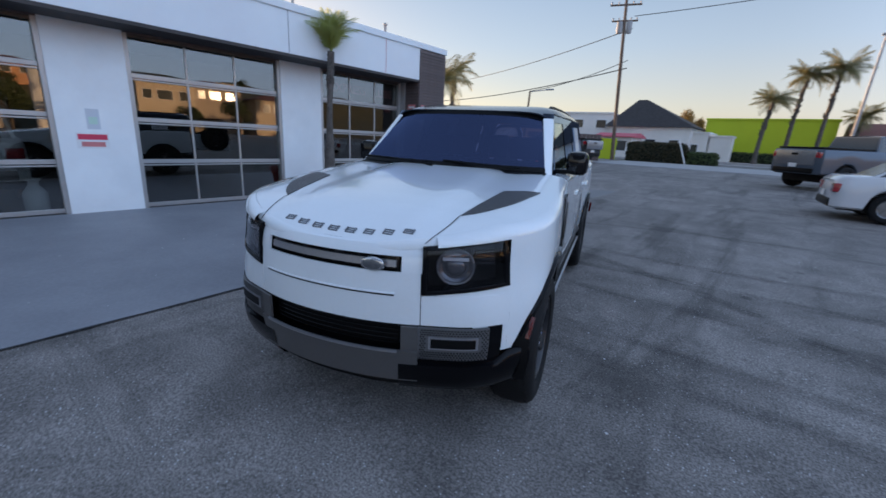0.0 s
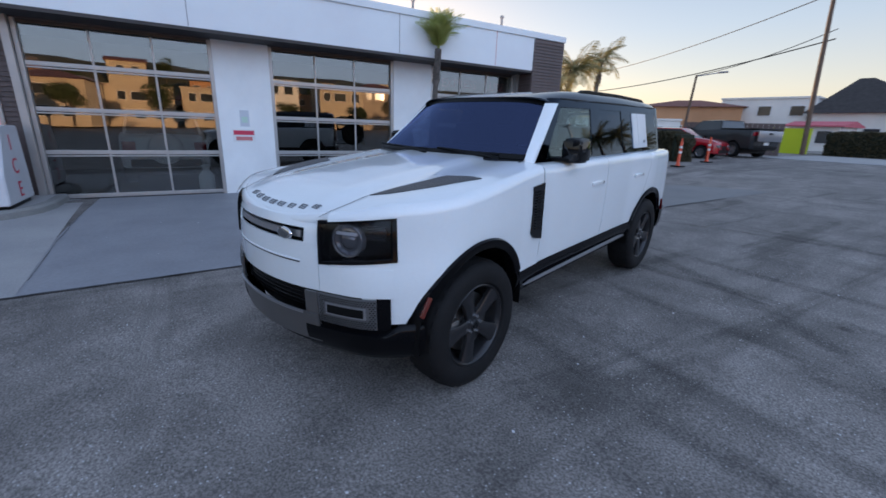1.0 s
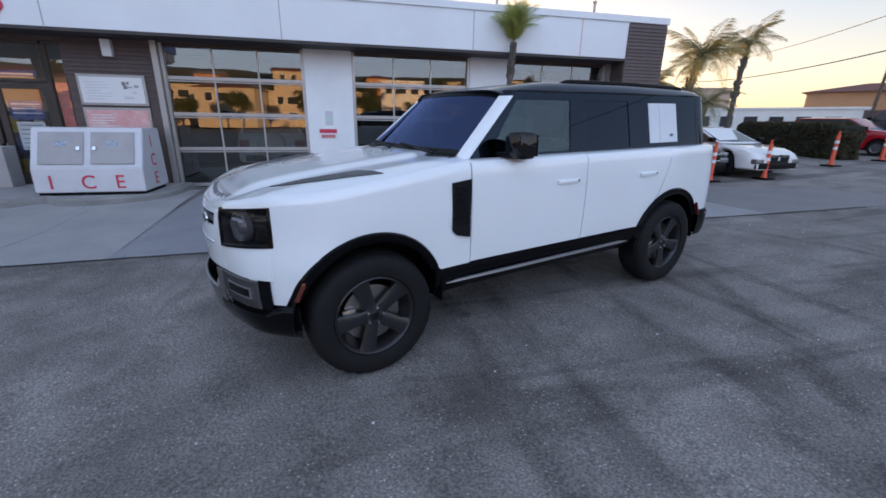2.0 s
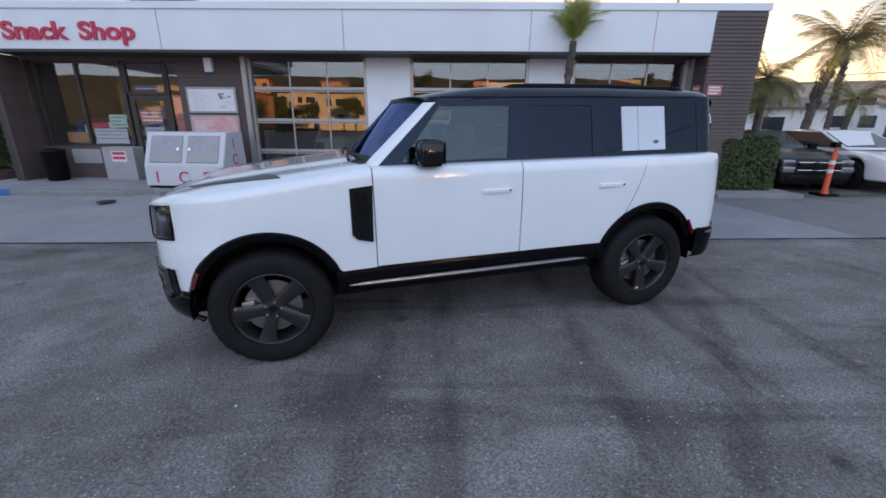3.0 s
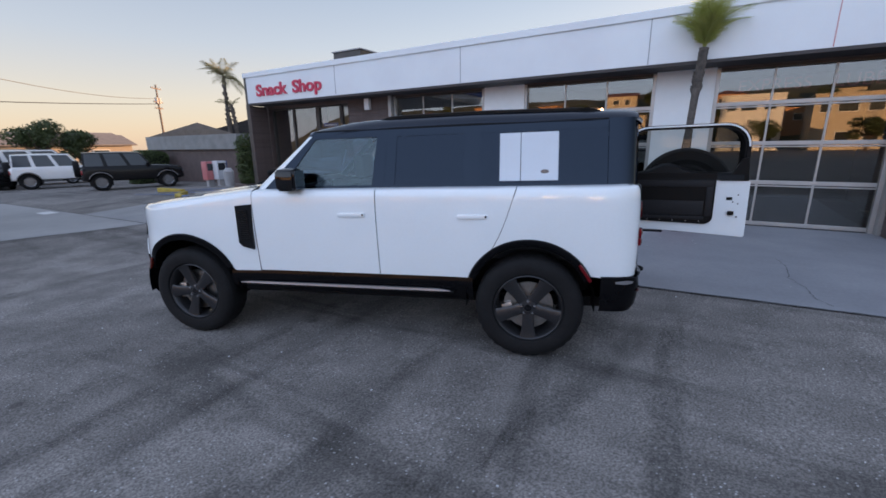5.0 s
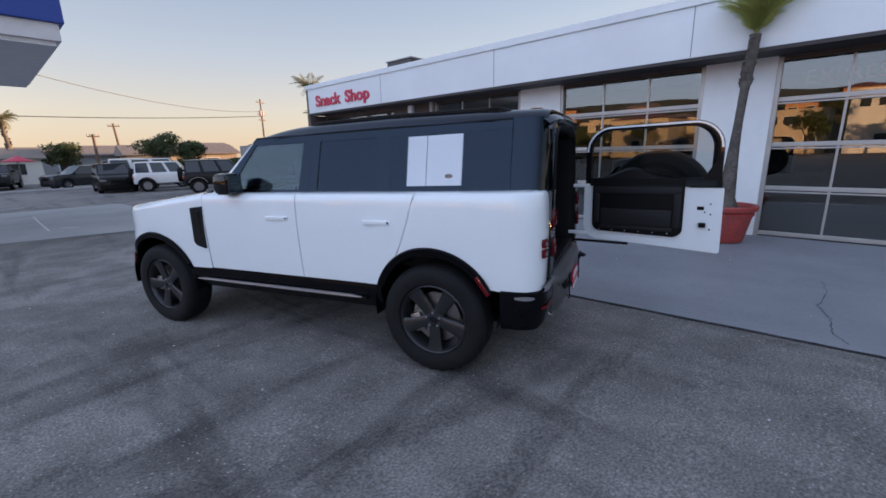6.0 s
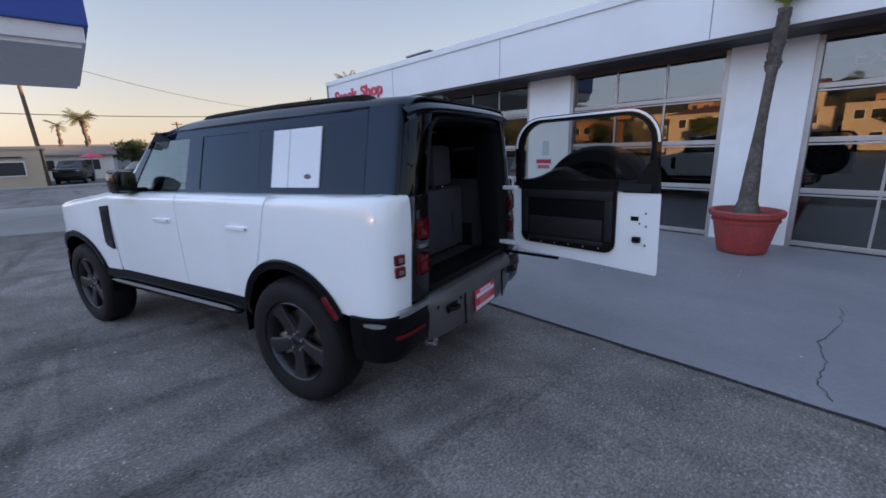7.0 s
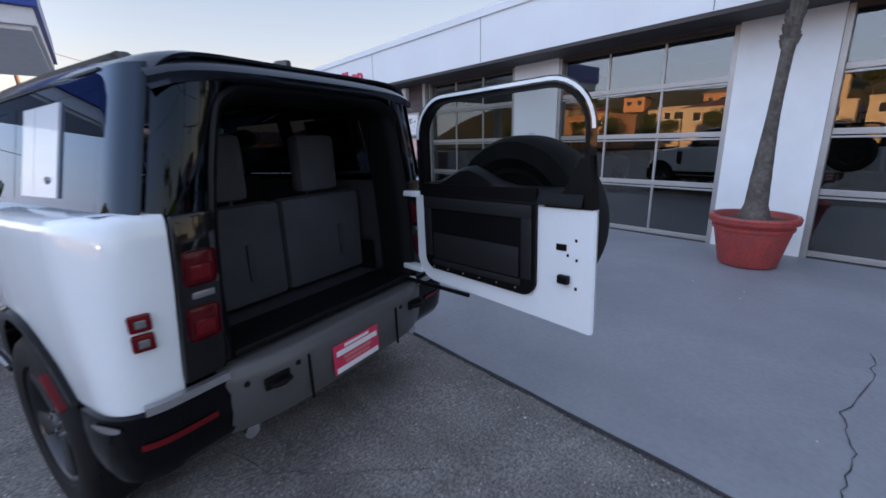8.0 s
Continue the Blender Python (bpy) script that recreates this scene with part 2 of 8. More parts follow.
SIGN_RED = mat("sign_red", (0.62, 0.035, 0.085), 0.45, vary=0.05)
SIGN_PINK = mat("sign_faded_red", (0.62, 0.2, 0.2), 0.5, vary=0.08)
SIGN_BLUE = mat("sign_blue", (0.04, 0.07, 0.2), 0.5, vary=0.05)
PRINT = mat("print_grey", (0.2, 0.2, 0.22), 0.6, vary=0.05)
STEEL_BOX = mat("ice_box_steel", (0.62, 0.63, 0.66), 0.4, vary=0.05, scale=2, spec=0.5)
FROST = mat("frost_print", (0.42, 0.5, 0.62), 0.5, vary=0.3, scale=25)
ORANGE_CARD = mat("amber_card", (0.45, 0.2, 0.06), 0.6, vary=0.1)
ORANGE = mat("orange_plastic", (0.75, 0.09, 0.03), 0.45, vary=0.08)
# vehicles
PAINT = mat("white_car_paint", (0.77, 0.81, 0.83), 0.22, vary=0.01, coat=1.0)
GLOSS_BLACK = mat("gloss_black", (0.006, 0.006, 0.007), 0.04, vary=0.05, spec=0.42)
LOWER_BLACK = mat("lower_black", (0.004, 0.004, 0.005), 0.12, vary=0.05, spec=0.14)
SATIN_BLACK = mat("satin_black", (0.004, 0.004, 0.0045), 0.45, vary=0.1, fine=200, spec=0.16)
ROOF_BLACK = mat("roof_black", (0.012, 0.014, 0.020), 0.12, vary=0.05, spec=0.5)
ROOF_BLACK.node_tree.nodes["Principled BSDF"].inputs["Specular Tint"].default_value = (0.62, 0.78, 1.0, 1)      # blue of the mirrored sky put into the gloss
# pillars: gloss tinted with the same mirrored sky blue
UPPER_BLACK = glass("upper_black", (0.0, 0.0, 0.0), 1.5, gloss=(0.60, 0.76, 1.0))
MIRROR_DARK = mat("mirror_dim", (0.28, 0.32, 0.35), 0.04, metal=1.0, vary=0.02)
BUMPER_GREY = mat("bumper_grey", (0.10, 0.096, 0.095), 0.34, metal=0.25, vary=0.06, fine=150)
STEP_SILVER = mat("step_silver", (0.4, 0.4, 0.42), 0.35, metal=0.8, vary=0.06)
CHROME = mat("chrome", (0.7, 0.7, 0.72), 0.15, metal=1.0, vary=0.02)
RIM = mat("rim_grey", (0.034, 0.034, 0.037), 0.28, metal=0.45, vary=0.05)
DISC = mat("brake_disc", (0.35, 0.34, 0.33), 0.35, metal=1.0)
TYRE = mat("tyre_rubber", (0.009, 0.009, 0.01), 0.75, vary=0.2, scale=8, fine=80, bump=0.15, spec=0.25)
SEAT = mat("seat_fabric", (0.046, 0.046, 0.054), 0.85, vary=0.15, fine=250, bump=0.2)
TRIM = mat("cabin_trim", (0.028, 0.028, 0.032), 0.65, vary=0.1, fine=200)
GATE_TRIM = mat("gate_trim", (0.011, 0.011, 0.013), 0.6, vary=0.1, fine=200, spec=0.3)
# side glass: the blue of the reflected sky sits in the gloss colour
CAR_GLASS = glass("car_glass_dark", (0.10, 0.105, 0.12), 1.48, gloss=(0.60, 0.76, 1.0))
CAR_GLASS_LIGHT = glass("car_glass_light", (0.62, 0.72, 0.70), 1.6, gloss=(0.85, 0.95, 1.0))
WINDSCREEN = glass("windscreen_glass", (0.1, 0.1, 0.15), 2.2, gloss=(0.37, 0.49, 0.93))
LAMP_GLASS = glass("lamp_cover", (0.8, 0.8, 0.82), 1.25)
LAMP_RED = mat("lamp_red", (0.32, 0.012, 0.02), 0.15, vary=0.03, coat=1)
LAMP_RED_DARK = mat("lamp_red_dark", (0.14, 0.005, 0.009), 0.15, vary=0.1, scale=30, spec=0.25)
LAMP_AMBER = mat("lamp_amber", (0.13, 0.016, 0.010), 0.2, vary=0.03, coat=1)
LAMP_GREY = mat("lamp_inner", (0.26, 0.26, 0.27), 0.25, metal=0.6, vary=0.05)
POD_GREY = mat("pod_grey", (0.16, 0.16, 0.165), 0.4, metal=0.5, vary=0.06)
LAMP_LENS = mat("lamp_lens", (0.2, 0.2, 0.21), 0.12, metal=0.5, vary=0.1, coat=1)
LAMP_RED_MID = mat("lamp_red_mid", (0.085, 0.004, 0.008), 0.15, vary=0.1, scale=30, spec=0.25)
BADGE = mat("badge_letters", (0.22, 0.23, 0.25), 0.3, metal=0.7)
TREAD = mat("tread_plate", (0.05, 0.05, 0.053), 0.4, vary=0.2, fine=70, bump=0.4)
PAPER = mat("sheet_white", (0.56, 0.60, 0.65), 0.35, vary=0.01, coat=0.5)
STICKER = mat("paper_mint", (0.5, 0.68, 0.58), 0.7, vary=0.04)


# ---- small builders ----
def finish(ob, smooth=True, angle=35):
    me = ob.data
    if smooth:
        me.shade_smooth()
        me.set_sharp_from_angle(angle=radians(angle))
    return ob


def part(name, bm, material, parent=None, label="", smooth=True, angle=35):
    """One mesh object from a bmesh, under parent."""
    bmesh.ops.recalc_face_normals(bm, faces=bm.faces)
    me = bpy.data.meshes.new(name)
    bm.to_mesh(me)
    bm.free()
    me.materials.append(material)
    ob = new(name, me)
    finish(ob, smooth, angle)
    if parent is not None:
        ob.parent = parent
    if label:
        ob["label"] = label
    return ob


def thing(name, m, label, category, group="", kind=""):
    ob = new(name)
    ob.empty_display_size = 0.1
    ob.matrix_world = m
    return tagged(ob, label, category, group, kind)


def solid(name, bm, material, label, category="", group="", kind="", m=None, smooth=True):
    ob = part(name, bm, material, None, "", smooth)
    if m is not None:
        ob.matrix_world = m
    return tagged(ob, label, category, group, kind)


def box(bm, x0, x1, y0, y1, z0, z1, bevel=0.0, m=None):
    vs = [bm.verts.new((x, y, z)) for x in (x0, x1) for y in (y0, y1) for z in (z0, z1)]
    fs = [bm.faces.new([vs[i] for i in q]) for q in ((0, 1, 3, 2), (4, 6, 7, 5), (0, 4, 5, 1), (2, 3, 7, 6), (0, 2, 6, 4), (1, 5, 7, 3))]
    if bevel:
        es = list({e for f in fs for e in f.edges})
        r = bmesh.ops.bevel(bm, geom=es, offset=bevel, segments=2, affect="EDGES", profile=0.6)
        vs = list({v for f in r["faces"] for v in f.verts} | {v for v in vs if v.is_valid})
    if m is not None:
        bmesh.ops.transform(bm, matrix=m, verts=[v for v in vs if v.is_valid])
    return vs


def boxed(x0, x1, y0, y1, z0, z1, bevel=0.0):
    bm = bmesh.new()
    box(bm, x0, x1, y0, y1, z0, z1, bevel)
    return bm


def grid(bm, rows, close=False):
    """A sheet of quads from rows of points; None leaves a hole."""
    vs = [[bm.verts.new(p) if p is not None else None for p in r] for r in rows]
    for a, c in zip(vs, vs[1:]):
        n = len(a)
        for i in range(n if close else n - 1):
            q = [a[i], a[(i + 1) % n], c[(i + 1) % n], c[i]]
            if None not in q:
                try:
                    bm.faces.new(q)
                except ValueError:
                    pass
    return vs


def lathe(bm, profile, n=32, axis="Z", centre=(0, 0, 0)):
    """profile of (radius, height) turned about an axis."""
    rows = []
    for r, h in profile:
        ring = []
        for i in range(n):
            a = 2 * math.pi * i / n
            c, s = r * math.cos(a), r * math.sin(a)
            p = (c, s, h) if axis == "Z" else (c, h, s) if axis == "Y" else (h, c, s)
            ring.append(Vector(p) + Vector(centre))
        rows.append(ring)
    grid(bm, rows, close=True)


def tube(bm, pts, radius, n=8, cap=True):
    """A round bar along points; radius may be a list."""
    rows = []
    pts = [Vector(p) for p in pts]
    for i, p in enumerate(pts):
        d = (pts[min(i + 1, len(pts) - 1)] - pts[max(i - 1, 0)]).normalized()
        u = d.cross(Vector((0, 0, 1)) if abs(d.z) < 0.9 else Vector((1, 0, 0))).normalized()
        v = d.cross(u)
        r = radius[i] if isinstance(radius, (list, tuple)) else radius
        rows.append([p + (u * math.cos(2 * math.pi * k / n) + v * math.sin(2 * math.pi * k / n)) * r for k in range(n)])
    vs = grid(bm, rows, close=True)
    if cap:
        bm.faces.new(vs[0])
        bm.faces.new(vs[-1])


def extrude_poly(bm, pts, off):
    """A closed prism: polygon pts swept by the vector off."""
    a = [bm.verts.new(p) for p in pts]
    c = [bm.verts.new(Vector(p) + Vector(off)) for p in pts]
    bm.faces.new(a)
    bm.faces.new(list(reversed(c)))
    for i in range(len(a)):
        j = (i + 1) % len(a)
        bm.faces.new((a[i], a[j], c[j], c[i]))


def smoothstep(a, c, x):
    t = min(1, max(0, (x - a) / (c - a)))
    return t * t * (3 - 2 * t)


def lerp_table(tab, x):
    """Piecewise linear through (x, value) pairs in rising x."""
    if x <= tab[0][0]:
        return tab[0][1]
    for (a, va), (c, vc) in zip(tab, tab[1:]):
        if x <= c:
            return va + (vc - va) * (x - a) / (c - a)
    return tab[-1][1]


def text_mesh(name, body, size, material, m, parent=None, depth=0.01, align="CENTER", bold=0.0):
    cu = bpy.data.curves.new(name, "FONT")
    cu.body, cu.size, cu.extrude, cu.align_x, cu.offset = body, size, depth, align, bold
    tmp = bpy.data.objects.new(name + "_curve", cu)
    scene.collection.objects.link(tmp)
    dg = bpy.context.evaluated_depsgraph_get()
    me = bpy.data.meshes.new_from_object(tmp.evaluated_get(dg))
    bpy.data.objects.remove(tmp)
    bpy.data.curves.remove(cu)
    me.materials.clear()
    me.materials.append(material)
    ob = new(name, me)
    if parent is not None:
        ob.parent = parent
    ob.matrix_local = m
    return ob
# ---- ground ----
def ground_z(x, y):
    """The lot climbs gently towards +y; beside the building it is level."""
    b = smoothstep(-8.2, -3.2, x) if y < 12 else smoothstep(-8.2, -3.2, x) * (1 - smoothstep(12, 18, y)) + smoothstep(12, 18, y)
    s = 0.022 * (y - 2.75) if y > 2.75 else 0.0225 * (y - 2.75) if y > -3 else -0.129 + 0.011 * (y + 3)
    return max(-0.45, min(0.55, s)) * (b if y > -10 else b + (1 - b) * smoothstep(-10, -16, y))


def line(a, c, step):
    n = max(1, round((c - a) / step))
    return [a + (c - a) * i / n for i in range(n)]


def sheet(bm, xs, ys, lift=0.0, keep=None):
    rows = [[(x, y, ground_z(x, y) + lift) for y in ys] for x in xs]
    grid(bm, rows)


bm = bmesh.new()
GX = [-900, -400, -200, -100, -60] + line(-40, -12, 2) + line(-12, 6, 0.5) + line(6, 40, 2) + [40, 60, 100, 200, 400, 900]
GY = [-900, -400, -200, -100, -60] + line(-40, -20, 2) + line(-20, 30, 0.5) + line(30, 60, 2) + [60, 100, 200, 400, 900]
sheet(bm, GX, GY)
solid("ground", bm, ASPHALT, "worn grey asphalt forecourt with stains and pale chips", "ground", kind="structure")

# painted concrete apron before the bays, and the paler pad before the shop
bm = bmesh.new()
AX = line(-9.28, -4.05, 0.4) + [-4.05]
sheet(bm, AX, line(-0.9, 9.1, 0.5) + [9.1], 0.006)
solid("apron", bm, APRON, "blue-grey painted concrete apron before the bays", "pavement", kind="structure")
bm = bmesh.new()
rows = []
for x in line(-8.0, -4.05, 0.3) + [-4.05]:
    far = 10.9 + 2.6 * smoothstep(-7.9, -6.2, x)
    rows.append([(x, 9.1 + (far - 9.1) * i / 8, ground_z(x, 9.1 + (far - 9.1) * i / 8) + 0.006) for i in range(9)])
grid(bm, rows)
solid("apron_end", bm, APRON_WORN, "worn grey concrete apron running out past the hedge", "pavement", kind="structure")
bm = bmesh.new()
rows = []
for x in line(-9.28, -4.05, 0.4) + [-4.05]:
    top = -0.75 - 0.068 * (-4 - x)
    rows.append([(x, y, ground_z(x, y) + 0.009) for y in line(-9.2, top, 0.6) + [top]])
grid(bm, rows)
solid("concrete_pad", bm, CONCRETE, "pale concrete pad before the snack shop", "pavement", kind="structure")

# concrete slab under the pump canopy, with worn white lane paint
bm = bmesh.new()
rows = []
for x in line(-4.04, 8.0, 0.5) + [8.0]:
    near = -5.5 - 0.29 * (x + 4.04)
    rows.append([(x, near + (-16.1 - near) * i / 22, ground_z(x, near + (-16.1 - near) * i / 22) + 0.007) for i in range(23)])
grid(bm, rows)
solid("pump_slab", bm, SLAB, "pale worn concrete slab under the fuel canopy", "pavement", kind="structure")
for pts, w, label in (([(-1.02, -13.2), (-0.98, -10.6), (-0.97, -8.1)], 0.022, "worn white lane line on the pump slab"), ([(-1.25, -8.5), (-1.6, -8.2)], 0.05, "short white paint dash on the pump slab")):
    bm = bmesh.new()
    d = Vector((pts[-1][0] - pts[0][0], pts[-1][1] - pts[0][1], 0)).normalized().cross(Vector((0, 0, 1))) * w
    grid(bm, [[(x + k * d.x, y + k * d.y, ground_z(x, y) + 0.012) for k in (-1, 1)] for x, y in pts])
    solid("lane_paint", bm, CURB_PAINT, label, "road marking", kind="structure")

# tar joint and cracks
bm = bmesh.new()
rnd = random.Random(4)
ys = line(-22, 11.5, 0.18)
rows = []
for y in ys:
    w = 0.007 + 0.009 * rnd.random()
    x = -4.045 + 0.012 * (rnd.random() - 0.5)
    rows.append([(x - w, y, ground_z(x, y) + 0.013), (x + w, y, ground_z(x, y) + 0.013)])
grid(bm, rows)
solid("joint", bm, JOINT, "dark tar joint between apron and asphalt", "joint", kind="structure")


def crack(name, pts, w, label):
    b2 = bmesh.new()
    rws = []
    rn = random.Random(len(pts) * 7 + int(abs(pts[0][0]) * 10))
    dense = []
    for (ax, ay), (bx, by) in zip(pts, pts[1:]):
        for i in range(6):
            t = i / 6
            dense.append((ax + (bx - ax) * t + rn.uniform(-0.018, 0.018), ay + (by - ay) * t + rn.uniform(-0.018, 0.018)))
    for i, (x, y) in enumerate(dense):
        q = dense[min(i + 1, len(dense) - 1)]
        p = dense[max(i - 1, 0)]
        d = Vector((q[0] - p[0], q[1] - p[1])).normalized()
        ww = w * rn.uniform(0.4, 1.2)
        z = ground_z(x, y) + 0.012
        rws.append([(x - d.y * ww, y + d.x * ww, z), (x + d.y * ww, y - d.x * ww, z)])
    grid(b2, rws)
    return solid(name, b2, JOINT, label, "crack", kind="structure")


crack("crack", [(-4.18, 7.37), (-4.45, 7.28), (-4.79, 7.28), (-5.2, 7.2), (-5.8, 7.28), (-6.4, 7.22)], 0.0035, "thin dark crack across the concrete apron")
crack("crack", [(-8.8, -0.92), (-7.4, -0.9), (-6.0, -0.84), (-4.2, -0.75)], 0.004, "fine seam beside the pale concrete")
crack("crack", [(-3.2, 6.0), (-2.6, 5.5), (-2.4, 4.9), (-2.7, 4.3)], 0.0022, "fine crack in the asphalt")
crack("crack", [(-4.1, -2.4), (-5.4, -2.2), (-7.1, -2.3)], 0.004, "fine seam in the pale concrete")
b = bmesh.new()
lathe(b, [(0.001, 0.0), (0.16, 0.0), (0.17, -0.004)], 24)
solid("drain_cover", b, JOINT, "round dark drain cover set in the apron", "drain cover", m=pose(-6.9, 8.3, 0.02), kind="structure")
b = bmesh.new()
lathe(b, [(0.001, 0.0), (0.16, 0.0), (0.17, -0.004)], 24)
solid("drain_cover", b, JOINT, "round dark drain cover by the shop kerb", "drain cover", m=pose(-6.6, -3.6, 0.02), kind="structure")

# rubbed tyre marks leading out of the bays
def rubber_material():
    m = bpy.data.materials.new("tyre_rub")
    m.use_nodes = True
    n, l = m.node_tree.nodes, m.node_tree.links
    b = n["Principled BSDF"]
    b.inputs["Base Color"].default_value = (0.035, 0.034, 0.034, 1)
    b.inputs["Roughness"].default_value = 0.75
    soft_ = n.new("ShaderNodeAttribute")
    soft_.attribute_name = "soft"
    co = n.new("ShaderNodeTexCoord")
    mp = n.new("ShaderNodeMapping")
    mp.inputs["Scale"].default_value = (0.8, 3.0, 1)
    no = n.new("ShaderNodeTexNoise")
    no.inputs["Scale"].default_value, no.inputs["Detail"].default_value = 2.2, 8
    no.inputs["Roughness"].default_value = 0.7
    l.new(co.outputs["Object"], mp.inputs["Vector"])
    l.new(mp.outputs["Vector"], no.inputs["Vector"])
    ra = n.new("ShaderNodeMapRange")
    ra.inputs["From Min"].default_value, ra.inputs["From Max"].default_value = 0.36, 0.72
    ra.inputs["To Max"].default_value = 0.4
    l.new(no.outputs["Fac"], ra.inputs["Value"])
    mu = n.new("ShaderNodeMath")
    mu.operation = "MULTIPLY"
    l.new(ra.outputs["Result"], mu.inputs[0])
    l.new(soft_.outputs["Fac"], mu.inputs[1])
    tr = n.new("ShaderNodeBsdfTransparent")
    mx = n.new("ShaderNodeMixShader")
    l.new(mu.outputs["Value"], mx.inputs["Fac"])
    l.new(tr.outputs["BSDF"], mx.inputs[1])
    l.new(b.outputs["BSDF"], mx.inputs[2])
    l.new(mx.outputs["Shader"], n["Material Output"].inputs["Surface"])
    return m


RUBBER = rubber_material()


def tyre_mark(x0, y0, x1, y1, bend, width, label):
    bm = bmesh.new()
    d = Vector((x1 - x0, y1 - y0)).normalized()
    rows, weight = [], []
    for i in range(41):
        k = i / 40
        off = bend * math.sin(math.pi * k)
        cx, cy = x0 + (x1 - x0) * k - d.y * off, y0 + (y1 - y0) * k + d.x * off
        fade = smoothstep(0, 0.2, k) * (1 - smoothstep(0.75, 1.0, k))
        for w, a in ((-0.5, 0.0), (-0.28, 0.8), (0.0, 1.0), (0.28, 0.8), (0.5, 0.0)):
            weight.append(a * fade)
        rows.append([(cx - d.y * w * width, cy + d.x * w * width, ground_z(cx, cy) + 0.004) for w in (-0.5, -0.28, 0.0, 0.28, 0.5)])
    grid(bm, rows)
    ob = solid("tyre_mark", bm, RUBBER, label, "tyre mark", kind="structure")
    at = ob.data.attributes.new("soft", "FLOAT", "POINT")
    at.data.foreach_set("value", weight)
    return ob


for x0, y0, x1, y1, bend in ((-3.9, 2.75, 4.5, 2.95, 0.1), (-3.9, 3.2, 4.5, 3.42, 0.1), (-3.9, 4.25, 4.5, 4.42, 0.12), (-3.6, 4.9, 3.5, 5.3, 0.3), (-3.9, 6.1, 2.0, 6.6, -0.25),
                             (-3.5, 5.95, 1.5, 3.6, 0.5), (-3.9, 7.4, 1.0, 8.6, 0.3)):
    tyre_mark(x0, y0, x1, y1, bend, 0.24, "dark rubbed tyre mark on the asphalt")

# pale chips lying on the apron and the lot
rnd = random.Random(15)
bm = bmesh.new()
for i in range(60):
    x, y = rnd.uniform(-8.8, 1.5), rnd.uniform(-0.5, 9.0)
    r = rnd.uniform(0.003, 0.009)
    z = ground_z(x, y) + 0.007
    a = rnd.uniform(0, 3.1)
    ring = [(x + r * rnd.uniform(0.6, 1.4) * math.cos(a + k * 1.257), y + r * rnd.uniform(0.5, 1.2) * math.sin(a + k * 1.257)) for k in range(5)]
    extrude_poly(bm, [(p, q, z) for p, q in ring], (0, 0, 0.004))
solid("pale_chips", bm, STEEL_BOX, "tiny pale chips and flakes scattered on the ground", "chips", kind="stuff", smooth=False)

# kerb and walk in front of the shop
KERB_LINE = [(-7.42, -9.3), (-7.42, -3.7)] + [(-8.42 + 1.0 * math.cos(a), -2.55 + 1.05 * math.sin(a)) for a in (-0.9, -0.4, 0.0, 0.4, 0.8, 1.2, 1.57)] + [(-9.24, -1.5)]
bm = bmesh.new()
extrude_poly(bm, [(-9.26, -9.3, -0.3)] + [(x, y, -0.3) for x, y in KERB_LINE], (0, 0, 0.42))
solid("shop_walk", bm, CONCRETE, "raised concrete walk in front of the snack shop", "walk", kind="structure", smooth=False)


def kerb_run(pts, material, label, w=0.16, z1=0.128):
    """A bevelled kerb along a line of points on the ground."""
    bm = bmesh.new()
    rows = []
    for i, q in enumerate(pts):
        d = (Vector(pts[min(i + 1, len(pts) - 1)]) - Vector(pts[max(i - 1, 0)])).normalized()
        nx, ny = d.y, -d.x
        rows.append([(q[0] + nx * o, q[1] + ny * o, z) for o, z in ((0.0, -0.35), (0.0, z1 - 0.02), (0.015, z1), (w - 0.03, z1), (w, z1 - 0.035), (w + 0.015, -0.35))])
    vs = grid(bm, rows)
    bm.faces.new(vs[0])
    bm.faces.new(vs[-1])
    return solid("kerb", bm, material, label, "kerb", kind="structure")


kerb_run([(-7.4, -6.25), (-7.4, -3.7)] + KERB_LINE[2:], CURB, "worn concrete kerb round the shop walk")
kerb_run([(-6.78, -8.75), (-7.18, -7.4), (-7.4, -6.26)], BLUE, "blue painted kerb beside the accessible bay")
kerb_run([(-7.6, -10.1), (-7.0, -9.5), (-6.79, -8.77)], YELLOW, "worn yellow painted kerb end")
bm = bmesh.new()
for i in range(4):
    x = -9.6 + 0.75 * i
    rows = [[(x, y, ground_z(x, y) + 0.014), (x + 0.12, y, ground_z(x, y) + 0.014)] for y in line(-13.5, -9.2, 0.5)]
    grid(bm, rows)
solid("bay_marking", bm, BLUE, "blue hatched markings of the accessible parking bay", "road marking", kind="structure")
bm = bmesh.new()
box(bm, -8.3, -8.1, -13.4, -11.6, -0.2, 0.06, 0.02)
solid("wheel_stop", bm, YELLOW, "worn yellow concrete wheel stop", "wheel stop", kind="structure")
bm = bmesh.new()
grid(bm, [[(x, y, ground_z(x, y) + 0.012) for x in (-3.9, -3.55)] for y in line(-11.2, -10.2, 0.25)])
solid("road_marking", bm, SIGN_WHITE, "short white line on the lot", "road marking", kind="structure")

# ---- the service building ----
FX = -9.25                      # wall face of the bays
FRONT = -8.6                    # face of the fascia
BAYS = [(-1.61, 1.30), (2.36, 5.24), (6.29, 9.02)]
TOP = 3.05


def slab(name, x0, x1, y0, y1, z0, z1, material, label, category, bevel=0.004):
    return solid(name, boxed(x0, x1, y0, y1, z0, z1, bevel), material, label, category, kind="structure", smooth=False)


